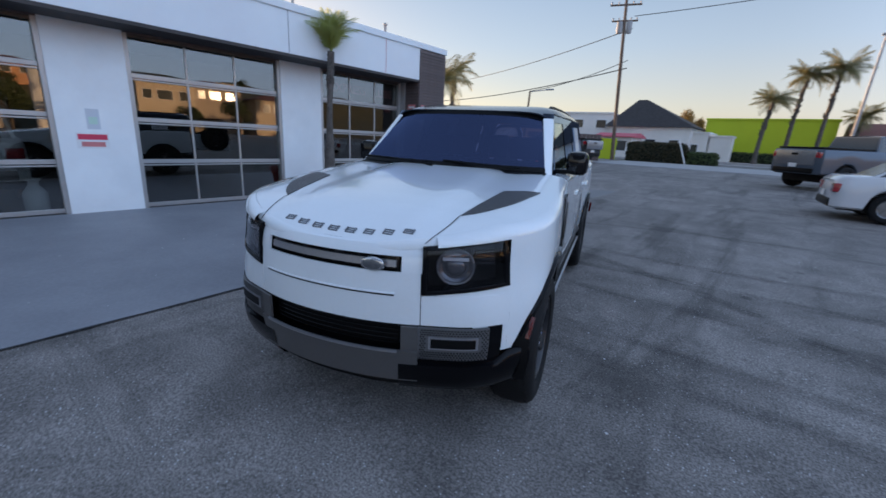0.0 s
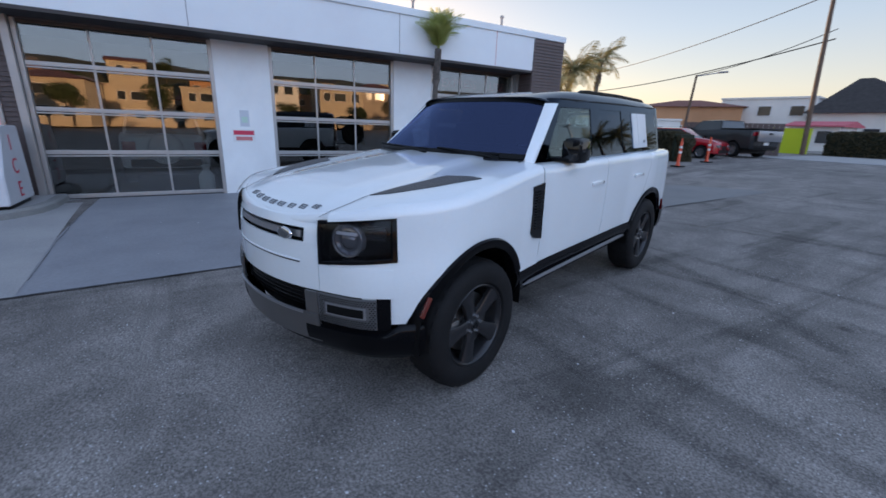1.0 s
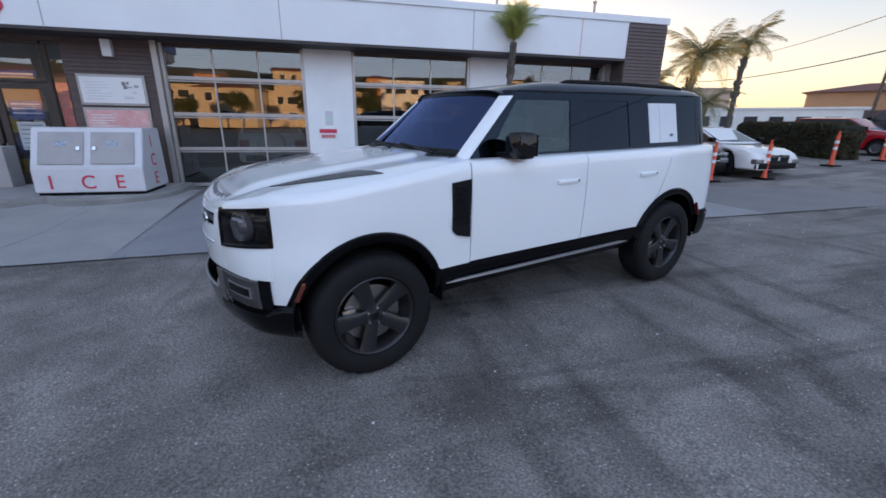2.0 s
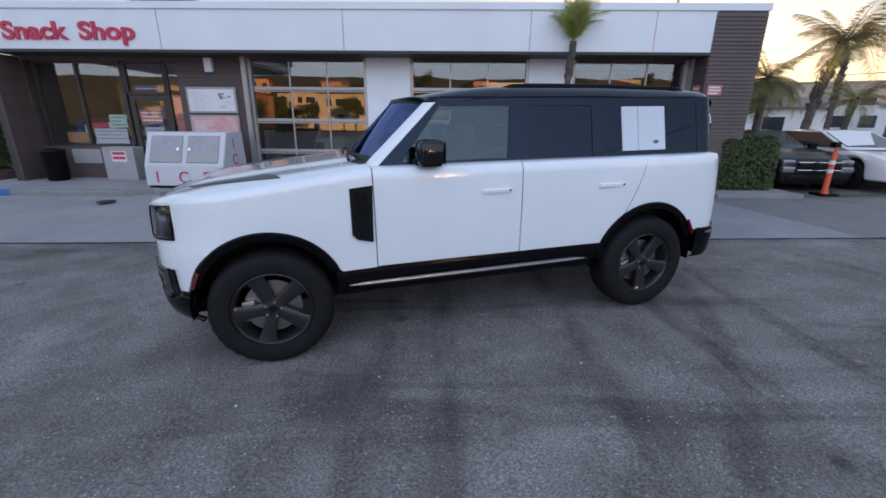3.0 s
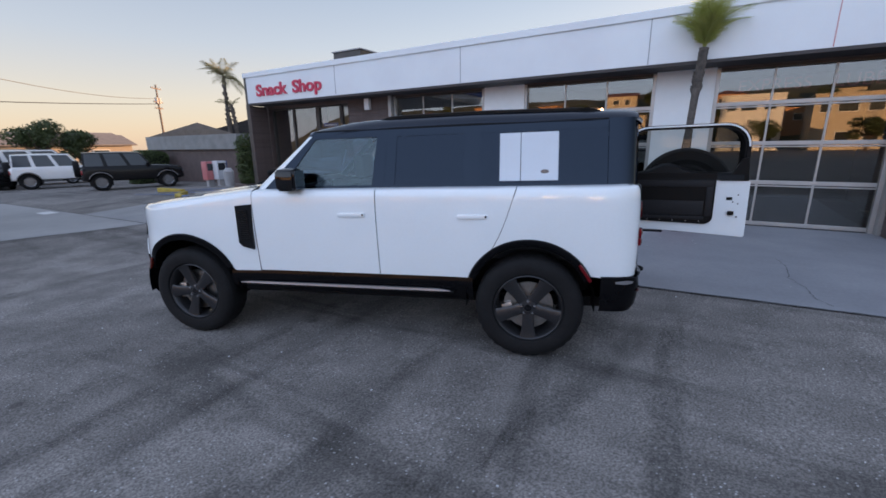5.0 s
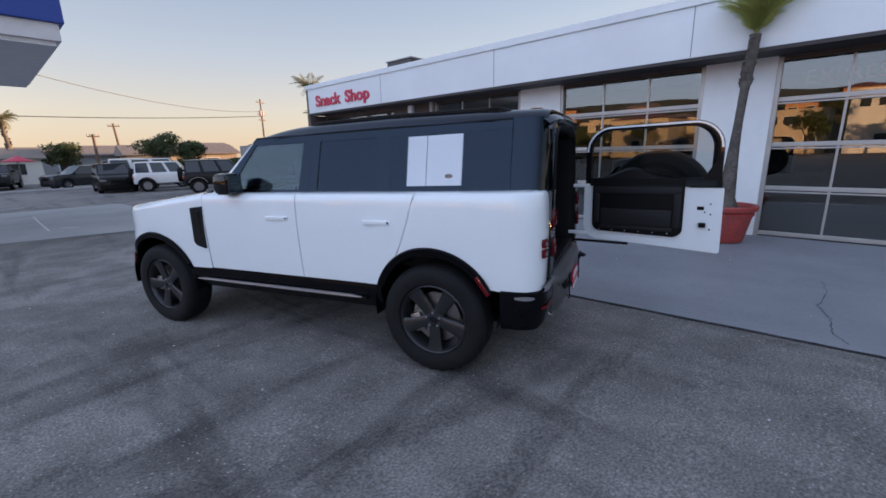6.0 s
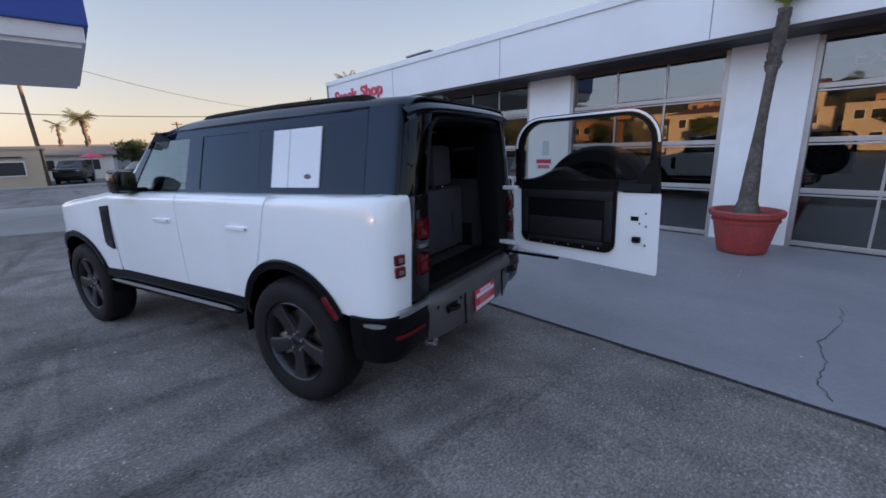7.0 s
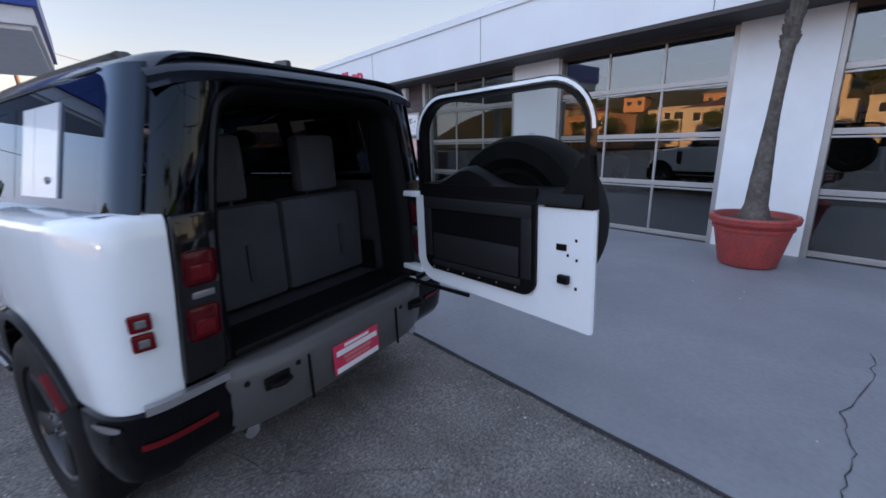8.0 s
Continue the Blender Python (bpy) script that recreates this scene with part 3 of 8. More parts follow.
slab("wall_pier", FX - 0.3, FX, 1.30, 2.36, -0.1, 3.12, WHITE_WALL, "white painted masonry pier between two service bays", "wall")
slab("wall_pier", FX - 0.3, FX, 5.24, 6.29, -0.1, 3.12, WHITE_WALL, "white painted masonry pier behind the potted palm", "wall")
slab("wall_header", FX - 0.3, FX - 0.004, -3.35, 9.2, TOP, 3.7, BROWN, "dark brown lintel over the service bays", "wall")
slab("wall_back", -20.2, -20.0, -7.4, 10.2, -0.1, 4.0, BROWN, "brown back wall of the building", "wall")
slab("wall_south", -20.0, -9.3, -7.42, -7.22, -0.1, 4.0, BROWN, "brown end wall of the snack shop", "wall")
slab("wall_north", -20.0, -8.78, 9.98, 10.18, -0.1, 3.96, BROWN, "brown end wall past the bays", "wall")
# workshop lining, its gloom painted in by the near-black colour
slab("wall_room", -15.2, -15.0, -7.2, 9.98, 0.0, 3.5, ROOM, "inner wall of the workshop, the unlit room's darkness in its colour", "wall")
slab("wall_divider", -15.0, FX - 0.31, -3.45, -3.35, 0.0, 3.5, ROOM, "wall between shop and workshop, the unlit room's darkness in its colour", "wall")
slab("floor", -20.0, FX - 0.03, -7.2, 9.98, -0.2, 0.012, ROOM, "workshop floor slab, the unlit room's darkness in its colour", "floor")
slab("ceiling", -20.0, FX - 0.3, -7.2, 9.98, 3.5, 3.6, ROOM, "workshop ceiling, the unlit room's darkness in its colour", "ceiling")
slab("roof", -20.2, FRONT - 0.11, -7.4, 10.16, 3.72, 3.86, CANOPY_GREY, "flat grey roof deck", "roof")
# fascia, its metal cap and the dark soffit
fascia = slab("fascia", FRONT - 0.1, FRONT, -7.3, 9.12, 3.13, 3.95, FASCIA, "long pale grey painted fascia over the bays and shop", "fascia")
slab("fascia_cap", FRONT - 0.16, FRONT + 0.035, -7.42, 10.24, 3.95, 4.1, FASCIA, "pale metal coping along the roof edge", "coping", 0.012)
slab("soffit", FX, FRONT - 0.004, -7.3, 9.12, 3.07, 3.13, SOFFIT, "dark brown soffit under the fascia", "soffit")
for y in (-3.2, 0.95, 5.1, 7.83):
    solid("fascia_seam", boxed(FRONT, FRONT + 0.004, y - 0.006, y + 0.006, 3.14, 3.95), PRINT if y < 7 else SIGN_PINK, "thin seam in the fascia panels", "seam", kind="structure", smooth=False)
slab("end_rail", FRONT - 0.1, FRONT, -7.42, -7.3, 3.0, 3.95, DARK_ALU, "dark trim at the end of the fascia", "trim")

# rooftop unit and small masts
unit = thing("rooftop_unit", pose(-11.4, -4.6, 3.86), "dark grey boxy air handling unit on the flat roof", "rooftop unit")
part("casing", boxed(-0.7, 0.7, -0.62, 0.62, 0.0, 0.98, 0.02), DARK_ALU, unit, smooth=False)
part("cap", boxed(-0.75, 0.75, -0.66, 0.66, 0.98, 1.02, 0.01), CANOPY_GREY, unit, smooth=False)
for (x, y, h) in ((-9.6, 8.7, 0.75), (-9.4, -5.9, 0.4), (-10.2, 6.2, 0.9)):
    bm = bmesh.new()
    tube(bm, [(0, 0, 0), (0, 0, h)], 0.035, 8)
    lathe(bm, [(0.036, h - 0.06), (0.055, h - 0.05), (0.055, h), (0.001, h + 0.02)], 10)
    solid("vent_pipe", bm, CANOPY_GREY, "thin grey vent pipe on the roof", "vent pipe", m=pose(x, y, 3.86), group="roof vents")


# sectional glass doors of the bays
def garage_door(name, y0, y1, label):
    d = thing(name, pose(FX - 0.1, (y0 + y1) / 2, 0.0), label, "garage door", kind="structure")
    w = (y1 - y0) / 2
    sills = [0.02, 0.88, 1.63, 2.38, TOP]
    for s in (-1, 1):
        part("jamb", boxed(-0.03, 0.085, s * w - (0.07 if s > 0 else 0), s * w + (0 if s > 0 else 0.07), 0.0, TOP, 0.006), ALU, d, smooth=False)
    part("head", boxed(-0.03, 0.06, -w + 0.07, w - 0.07, TOP - 0.06, TOP, 0.004), DARK_ALU, d, smooth=False)
    for i, z in enumerate(sills[:-1]):
        part("rail", boxed(-0.03, 0.03, -w + 0.07, w - 0.07, z - (0.0 if i == 0 else 0.045), z + (0.075 if i == 0 else 0.03), 0.006), ALU, d, smooth=False)
        if i:
            part("lip", boxed(0.03, 0.045, -w + 0.07, w - 0.07, z - 0.085, z - 0.06, 0.003), ALU, d, smooth=False)
    third = (2 * w - 0.14) / 3
    for i, (a, c) in enumerate(zip(sills, sills[1:])):
        lo, hi = a + (0.075 if i == 0 else 0.03), c - (0.06 if i == 3 else 0.045)
        for k in range(3):
            ya = -w + 0.07 + third * k
            if k:
                part("muntin", boxed(-0.02, 0.022, ya - 0.018, ya + 0.018, lo, hi, 0.004), ALU, d, smooth=False)
            p = part("pane", boxed(-0.004, 0.004, ya + 0.018 * (k > 0), ya + third - 0.018 * (k < 2), lo, hi), WINDOW, d, smooth=False)
            p.visible_shadow = False
    return d


garage_door("door_1", *BAYS[0], "sectional glass garage door with aluminium rails, beside the ice box")
garage_door("door_2", *BAYS[1], "sectional glass garage door with aluminium rails, between white piers")
garage_door("door_3", *BAYS[2], "sectional glass garage door with aluminium rails, beside the brown wing")
slab("door_track", FX, FX + 0.1, -1.72, -1.61, 0.0, 3.07, ALU, "pale metal edge strip beside the garage door", "trim")
slab("door_track", FX - 0.05, FX + 0.14, 9.02, 9.09, 0.0, 3.07, ALU, "pale metal edge strip at the brown wing", "trim")

# lettering on the upper panes of the third door
sg = thing("window_lettering", pose(FX - 0.125, 7.65, 2.6) @ pose(0, 0, 0, 90, 0, 90), "faded pale red lettering on the upper panes", "lettering")
text_mesh("letters", "EXPRESS", 0.3, SIGN_PINK, pose(-0.42, 0, 0), sg, 0.002)
text_mesh("letters", "LUBE", 0.3, SIGN_PINK, pose(0.78, 0, 0), sg, 0.002)

# snack shop front
slab("wall_shop_sill", FX - 0.25, FX - 0.05, -7.2, -4.82, 0.12, 0.93, BROWN, "brown panelled sill under the shop window", "wall")
slab("wall_shop_head", FX - 0.25, FX - 0.02, -7.2, -3.35, 2.98, 3.7, BROWN, "brown head over the shop window", "wall")


def framed_window(name, y0, y1, z0, z1, divisions, label, glass_mat):
    w = thing(name, pose(FX - 0.12, 0, 0), label, "window", kind="structure")
    cuts = [y0] + divisions + [y1]
    for z, zz in ((z0, z0 + 0.06), (z1 - 0.06, z1)):
        part("window_frame", boxed(-0.05, 0.05, y0, y1, z, zz, 0.005), DARK_ALU, w, smooth=False)
    for y in cuts:
        part("mullion", boxed(-0.05, 0.052, y - 0.035, y + 0.035, z0 + 0.06, z1 - 0.06, 0.005), DARK_ALU, w, smooth=False)
    for a, c in zip(cuts, cuts[1:]):
        p = part("pane", boxed(-0.004, 0.004, a + 0.035, c - 0.035, z0 + 0.06, z1 - 0.06), glass_mat, w, smooth=False)
        p.visible_shadow = False
    return w


framed_window("window_1", -7.0, -4.82, 0.93, 2.98, [-5.95], "tall shop window in dark bronze frames", SHOP_GLASS)
framed_window("window_2", -3.72, -3.38, 0.12, 2.98, [], "narrow side light beside the shop door", SHOP_GLASS)
framed_window("window_3", -4.74, -3.76, 2.2, 2.98, [], "transom window over the shop door", SHOP_GLASS)
door = thing("shop_door", pose(FX - 0.12, 0, 0.12), "closed glass shop door in a dark frame", "door", kind="structure")
for (a, c, z0, z1) in ((-4.74, -4.62, 0, 2.06), (-3.88, -3.76, 0, 2.06), (-4.62, -3.88, 0, 0.24), (-4.62, -3.88, 1.94, 2.06)):
    part("stile", boxed(-0.03, 0.03, a, c, z0, z1, 0.004), DARK_ALU, door, smooth=False)
p = part("pane", boxed(-0.004, 0.004, -4.62, -3.88, 0.24, 1.94), SHOP_GLASS, door, smooth=False)
p.visible_shadow = False
bm = bmesh.new()
tube(bm, [(0.03, -3.92, 0.85), (0.08, -3.92, 0.87), (0.08, -3.92, 1.23), (0.03, -3.92, 1.25)], 0.013)
part("handle", bm, CHROME, door)


def posters():
    """Flat printed sheets behind the shop glass."""
    for (y0, y1, z0, z1, m, lab) in ((-5.85, -5.0, 1.0, 1.38, PAPER, "white printed poster in the shop window"),
                                     (-5.9, -5.45, 1.4, 1.52, SIGN_RED, "red and white banner in the shop window"),
                                     (-5.4, -4.95, 1.4, 1.72, STICKER, "pale green notice in the shop window"),
                                     (-6.6, -6.05, 1.02, 1.28, ORANGE_CARD, "amber display board in the shop window"),
                                     (-4.52, -4.02, 0.85, 1.42, PAPER, "white poster with grey print on the shop door"),
                                     (-4.58, -3.98, 1.46, 1.84, SIGN_BLUE, "dark blue poster on the shop door"),
                                     (-4.6, -3.95, 2.3, 2.42, SIGN_BLUE, "dark blue strip over the shop door"),
                                     (-3.66, -3.46, 1.2, 2.2, SIGN_PINK, "strip of red and white notices by the door")):
        t = thing("poster", pose(FX - 0.14, 0, 0), lab, "poster", "shop window posters")
        part("sheet", boxed(-0.006, 0.0, y0, y1, z0, z1), m, t, smooth=False)
        k = 0
        z = z1 - 0.06
        while z > z0 + 0.05 and k < 6:
            part("print_line", boxed(0.0, 0.002, y0 + 0.05, y1 - 0.05 - 0.1 * (k % 2), z - 0.02, z), PRINT if m is not SIGN_BLUE else SIGN_WHITE, t, smooth=False)
            z -= 0.09
            k += 1


posters()
# pale lining and shelves inside the shop
slab("wall_shop_back", -12.3, -12.2, -7.2, -3.47, 0.02, 3.48, STUCCO_CREAM, "cream back wall inside the shop", "wall")
slab("wall_shop_side", -12.2, FX - 0.32, -3.55, -3.46, 0.02, 3.48, STUCCO_CREAM, "cream side wall inside the shop", "wall")
slab("floor_shop", -12.2, FX - 0.05, -7.2, -3.56, 0.014, 0.13, CONCRETE, "pale tiled floor inside the shop", "floor")
for (x, y) in ((-10.3, -6.3), (-10.3, -4.9), (-11.6, -5.6)):
    sh = thing("shop_shelf", pose(x, y, 0.13), "dark shop shelf with packaged goods", "shelf", "shop shelves")
    part("frame", boxed(-0.2, 0.2, -0.6, 0.6, 0, 1.5, 0.01), DARK_ALU, sh, smooth=False)
    rn = random.Random(int(x * 10 + y * 7))
    for k in range(3):
        for j in range(5):
            mm = rn.choice([SIGN_RED, YELLOW, SIGN_WHITE, SIGN_BLUE, STICKER])
            part("packet", boxed(0.2, 0.3, -0.55 + j * 0.22, -0.38 + j * 0.22, 0.15 + k * 0.45, 0.42 + k * 0.45 + rn.random() * 0.1, 0.01), mm, sh, smooth=False)

# dark cabinet and label below the shop window
cab = thing("gas_cage", pose(FX + 0.05, -4.98, 0.12), "grey metal cabinet with a red notice under the shop window", "cabinet")
part("body", boxed(-0.1, 0.28, -0.42, 0.38, 0.0, 0.82, 0.015), CANOPY_GREY, cab, smooth=False)
part("notice", boxed(0.28, 0.284, -0.2, 0.18, 0.46, 0.72), SIGN_WHITE, cab, "white notice with red bars", smooth=False)
for z in (0.63, 0.52):
    part("print_bar", boxed(0.284, 0.286, -0.17, 0.15, z, z + 0.07), SIGN_RED, cab, smooth=False)
bm = bmesh.new()
lathe(bm, [(0.001, 0), (0.2, 0), (0.23, 0.05), (0.25, 0.7), (0.26, 0.72), (0.24, 0.76), (0.001, 0.8)], 20)
solid("trash_can", bm, SATIN_BLACK, "black round trash can beside the shop wall", "trash can", m=pose(-8.75, -6.5, 0.12))

# sign letters on the fascia
sn = thing("shop_sign", pose(FRONT + 0.005, -5.27, 3.335) @ pose(0, 0, 0, 90, 0, 90), "raised red letters of the snack shop sign on the fascia", "sign")
for word, dx in (("Snack", -0.785), ("Shop", 0.89)):
    t = text_mesh("letters", word, 0.6, SIGN_RED, pose(dx, 0, 0.0), sn, 0.03, bold=0.016)
    t.scale = (1.06, 0.84, 1)

# notices on the white pier and the brown wing
slab("sill_panel", FX - 0.05, FX - 0.04, -6.5, -5.75, 0.5, 0.86, CANOPY_GREY, "pale scuffed panel in the sill under the shop window", "panel")
ns = thing("notice_sign", pose(FX, 1.745, 1.1), "white notice with two faded red lines on the white pier", "sign", "wall notices")
part("plate", boxed(0.0, 0.006, -0.22, 0.22, 0, 0.26), SIGN_WHITE, ns, smooth=False)
part("print_bar", boxed(0.006, 0.008, -0.2, 0.2, 0.145, 0.235), SIGN_RED, ns, smooth=False)
part("print_bar", boxed(0.006, 0.008, -0.16, 0.16, 0.03, 0.11), SIGN_PINK, ns, smooth=False)
ns = thing("notice_sign", pose(FX, 1.785, 1.42), "small pale notice above the red one on the pier", "sign", "wall notices")
part("plate", boxed(0.0, 0.004, -0.09, 0.09, 0, 0.33), PAPER, ns, smooth=False)
part("print_bar", boxed(0.004, 0.006, -0.06, 0.06, 0.08, 0.2), STICKER, ns, smooth=False)
ns = thing("notice_sign", pose(FRONT + 0.03, 9.17, 2.24), "faded red and white notice on the brown siding", "sign", "wall notices")
part("plate", boxed(0.0, 0.006, 0.0, 0.32, 0, 0.22), SIGN_PINK, ns, smooth=False)
for z, c in ((0.15, 0.27), (0.09, 0.29), (0.03, 0.24)):
    part("print_bar", boxed(0.006, 0.008, 0.03, c, z, z + 0.03), SIGN_WHITE, ns, smooth=False)
ns = thing("notice_sign", pose(FX + 0.42, 9.07, 2.25) @ pose(0, 0, 0, 0, 0, -90), "small red notice on the return of the brown wing", "sign", "wall notices")
part("plate", boxed(0.0, 0.012, -0.15, 0.13, 0, 0.22), SIGN_PINK, ns, smooth=False)
part("print_bar", boxed(0.012, 0.014, -0.12, 0.1, 0.12, 0.17), SIGN_WHITE, ns, smooth=False)
lb = thing("wall_lamp", pose(FX + 0.02, -2.5, 2.72), "small white wall lamp box under the soffit", "lamp")
part("housing", boxed(0.0, 0.12, -0.09, 0.09, 0.0, 0.32, 0.015), SIGN_WHITE, lb, smooth=False)

# sign boards over the ice box
BOARD_PINK = mat("board_pink", (0.66, 0.30, 0.30), 0.5, vary=0.14, scale=5, tint=(0.74, 0.52, 0.5))
for (z0, z1, mm, lab) in ((1.77, 2.38, SIGN_WHITE, "white printed sign board with grey lines over the ice box"), (1.12, 1.73, BOARD_PINK, "faded red sign board behind the ice box")):
    sb = thing("sign_board", pose(FX + 0.03, -2.55, z0), lab, "sign board", "boards over the ice box")
    part("frame", boxed(0.0, 0.05, -0.62, 0.62, 0.0, z1 - z0, 0.008), ALU, sb, smooth=False)
    part("panel", boxed(0.05, 0.056, -0.57, 0.57, 0.05, z1 - z0 - 0.05), mm, sb, smooth=False)
    pr = random.Random(17)
    for k in range(7):
        a = -0.5 + 0.04 * (k % 2)
        part("print_bar", boxed(0.056, 0.058, a, a + pr.uniform(0.16, 0.5), 0.12 + 0.055 * k, 0.137 + 0.055 * k), STEEL_BOX if mm is SIGN_WHITE else SIGN_WHITE, sb, smooth=False)
    if mm is SIGN_WHITE:
        for k in range(9):
            y, z = pr.uniform(0.16, 0.44), pr.uniform(0.12, 0.42)
            part("print_patch", boxed(0.056, 0.058 + 0.0004 * k, y, y + pr.uniform(0.04, 0.11), z, z + pr.uniform(0.02, 0.07)), pr.choice((PRINT, STEEL_BOX, CANOPY_GREY)), sb, smooth=False)

# ice box with two doors
ice = thing("ice_box", pose(-8.2, -2.59, 0.12), "white steel ice box with two grey doors and red letters", "ice box")
prof = [(-0.62, 0.06), (0.52, 0.06), (0.50, 0.50), (0.19, 1.22), (-0.53, 1.22)]
bm = bmesh.new()
extrude_poly(bm, [(x, -0.90, z) for x, z in prof], (0, 1.80, 0))
bmesh.ops.bevel(bm, geom=list(bm.edges), offset=0.015, segments=2, affect="EDGES")
part("body", bm, STEEL_BOX, ice, smooth=False)
part("base", boxed(-0.5, 0.47, -0.87, 0.87, 0.0, 0.06), SATIN_BLACK, ice, smooth=False)
tilt = math.degrees(math.atan2(0.31, 0.72))
for s in (-1, 1):
    dm = pose(0.347, 0, 0.855, 0, -tilt, 0)
    bm = boxed(0.004, 0.03, s * 0.415 - 0.355, s * 0.415 + 0.355, -0.31, 0.31, 0.008)
    bm.transform(dm)
    dd = part("door", bm, CANOPY_GREY, ice, "grey steel door", smooth=False)
    bm = boxed(0.03, 0.033, s * 0.415 - 0.09, s * 0.415 + 0.09, 0.03, 0.13)
    bm.transform(dm)
    part("print_patch", bm, FROST, dd, "pale blue frost print", smooth=False)
    bm = boxed(0.03, 0.06, s * 0.13 - 0.03, s * 0.13 + 0.03, -0.05, 0.02, 0.006)
    bm.transform(dm)
    part("latch", bm, CHROME, dd, smooth=False)
for ch, y in (("I", -0.62), ("C", -0.02), ("E", 0.50)):
    text_mesh("letter", ch, 0.36, SIGN_RED, pose(0.522, y, 0.13) @ pose(0, 0, 0, 90, 0, 90), ice, 0.002)
for ch, z in (("I", 0.86), ("C", 0.5), ("E", 0.14)):
    text_mesh("letter", ch, 0.34, SIGN_RED, pose(-0.06, 0.904, z) @ pose(0, 0, 0, 90, 0, 180), ice, 0.002)

# dim things inside the workshop
bm = bmesh.new()
lathe(bm, [(0.001, 0), (0.15, 0), (0.16, 0.05), (0.16, 0.32), (0.1, 0.42), (0.07, 0.44), (0.07, 0.52), (0.1, 0.53), (0.1, 0.56), (0.001, 0.56)], 18)
solid("gas_bottle", bm, SIGN_WHITE, "white gas bottle inside the workshop window", "gas bottle", m=pose(-9.75, 0.95, 0.012))
# ---- the white off-road wagon: x ahead from the front axle, y to its left, z up ----
CAR = pose(-1.91, 1.9205, -0.013, 0, 0, math.degrees(math.atan2(-0.9536, 0.301))) @ pose(0, 0, 0, 0, 1.29, 0) @ Matrix.Diagonal((1, 1.022, 1, 1))
wagon = thing("off_road_wagon", CAR, "white boxy off-road wagon with black roof, its side-hinged tailgate open", "car")
WB = 3.022


def ptx(fn, sides=(1, -1)):
    """Calls fn(s) for the left (1) and right (-1) side."""
    for s in sides:
        fn(s)


NOSE, HALF = 0.743, 0.968      # reach of the nose past the wheel arch, half width at the arch


def plan_front(t):
    """Rounded front corner, t from 0 (side) to 1 (nose centre)."""
    a = t * math.pi / 2
    n = 2 / 2.1
    return (0.10 + NOSE * math.sin(a) ** n, HALF * math.cos(a) ** n)


def nose_x(y):
    return 0.10 + NOSE * (1 - min(1, abs(y) / HALF) ** 2.1) ** (1 / 2.1)


def plan_rear(t):
    """Rounded rear corner, t from 0 (side) to 1 (beside the tail lamp)."""
    a = t * math.pi / 2
    n = 2 / 3.2
    return (-3.53 - 0.27 * math.sin(a) ** n, 0.73 + 0.212 * math.cos(a) ** n)


def side_y(x):
    return lerp_table([(-3.53, 0.942), (-3.3, 0.953), (-3.02, 0.962), (-2.7, 0.945), (-2.4, 0.925), (-1.8, 0.922), (-1.2, 0.918), (-0.8, 0.918), (-0.45, 0.938), (-0.15, 0.965), (0.0, 0.97), (0.10, 0.968)], x)


def plan_y(x):
    """Half width of the front at x."""
    return side_y(x) if x <= 0.10 else HALF * max(0.0, 1 - ((x - 0.10) / NOSE) ** 2.1) ** (1 / 2.1)


def bulge(x, z):
    """The wheel arch swells out below the lamps."""
    return 0.032 * smoothstep(0.05, 0.35, x) * (1 - smoothstep(0.62, 0.78, x)) * (1 - smoothstep(0.74, 1.02, z))


INSET = [(0.4, 0.045), (0.55, 0.022), (0.66, 0.012), (0.85, 0.004), (1.05, 0.0), (1.16, 0.002), (1.25, 0.006), (1.285, 0.012), (1.305, 0.026), (1.313, 0.045), (1.319, 0.13)]
NOSE_INSET = [(0.4, 0.03), (0.6, 0.0), (0.86, 0.0), (0.98, 0.008), (1.05, 0.02), (1.09, 0.038), (1.12, 0.06)]
HOOD = [(-0.72, 1.338), (-0.4, 1.305), (0.0, 1.265), (0.3, 1.228), (0.5, 1.196), (0.60, 1.166), (0.69, 1.137), (0.765, 1.102), (0.805, 1.08)]


def hood_z(x, y):
    z = lerp_table(HOOD, x)
    crown = 0.018 * (1 - smoothstep(0.34, 0.5, abs(y))) * (1 - smoothstep(0.45, 0.8, x))
    side = -0.03 * smoothstep(0.72, 0.96, abs(y))
    return z + crown + side


def arch_z(x, cx, r, cz=0.45):
    d = x - cx
    return cz + math.sqrt(max(0.0, r * r - d * d))


BELT = 1.318


EDGE = 0.066          # how far the rounded shoulder of the fenders turns in to meet the bonnet


def columns(bm, cols, s, rows=12, inset=INSET, shoulder=0.0):
    """cols: (x, y, nx, ny, z0, z1); a curved panel through them, mirrored by s. shoulder: radius of a rounded top edge."""
    sheet_rows = []
    for x, y, nx, ny, z0, z1 in cols:
        r = []
        zs = max(z0, z1 - shoulder)
        for i in range(rows + 1):
            k = i / rows if shoulder else 1 - (1 - i / rows) ** 2
            z = z0 + (zs - z0) * k
            d = lerp_table(inset, z) - (bulge(x, z) if x > 0 else 0)
            r.append((x - nx * d, s * (y - ny * d), z))
        if shoulder:
            d0 = lerp_table(inset, zs) - (bulge(x, zs) if x > 0 else 0)
            for i in range(1, 8):
                a = i / 7 * math.pi / 2 * 0.94
                d = d0 + (EDGE - d0) * (1 - math.cos(a)) / (1 - math.cos(math.pi / 2 * 0.94))
                z = zs + (z1 - zs) * math.sin(a) / math.sin(math.pi / 2 * 0.94)
                r.append((x - nx * d, s * (y - ny * d), z))
        sheet_rows.append(r)
    grid(bm, sheet_rows)


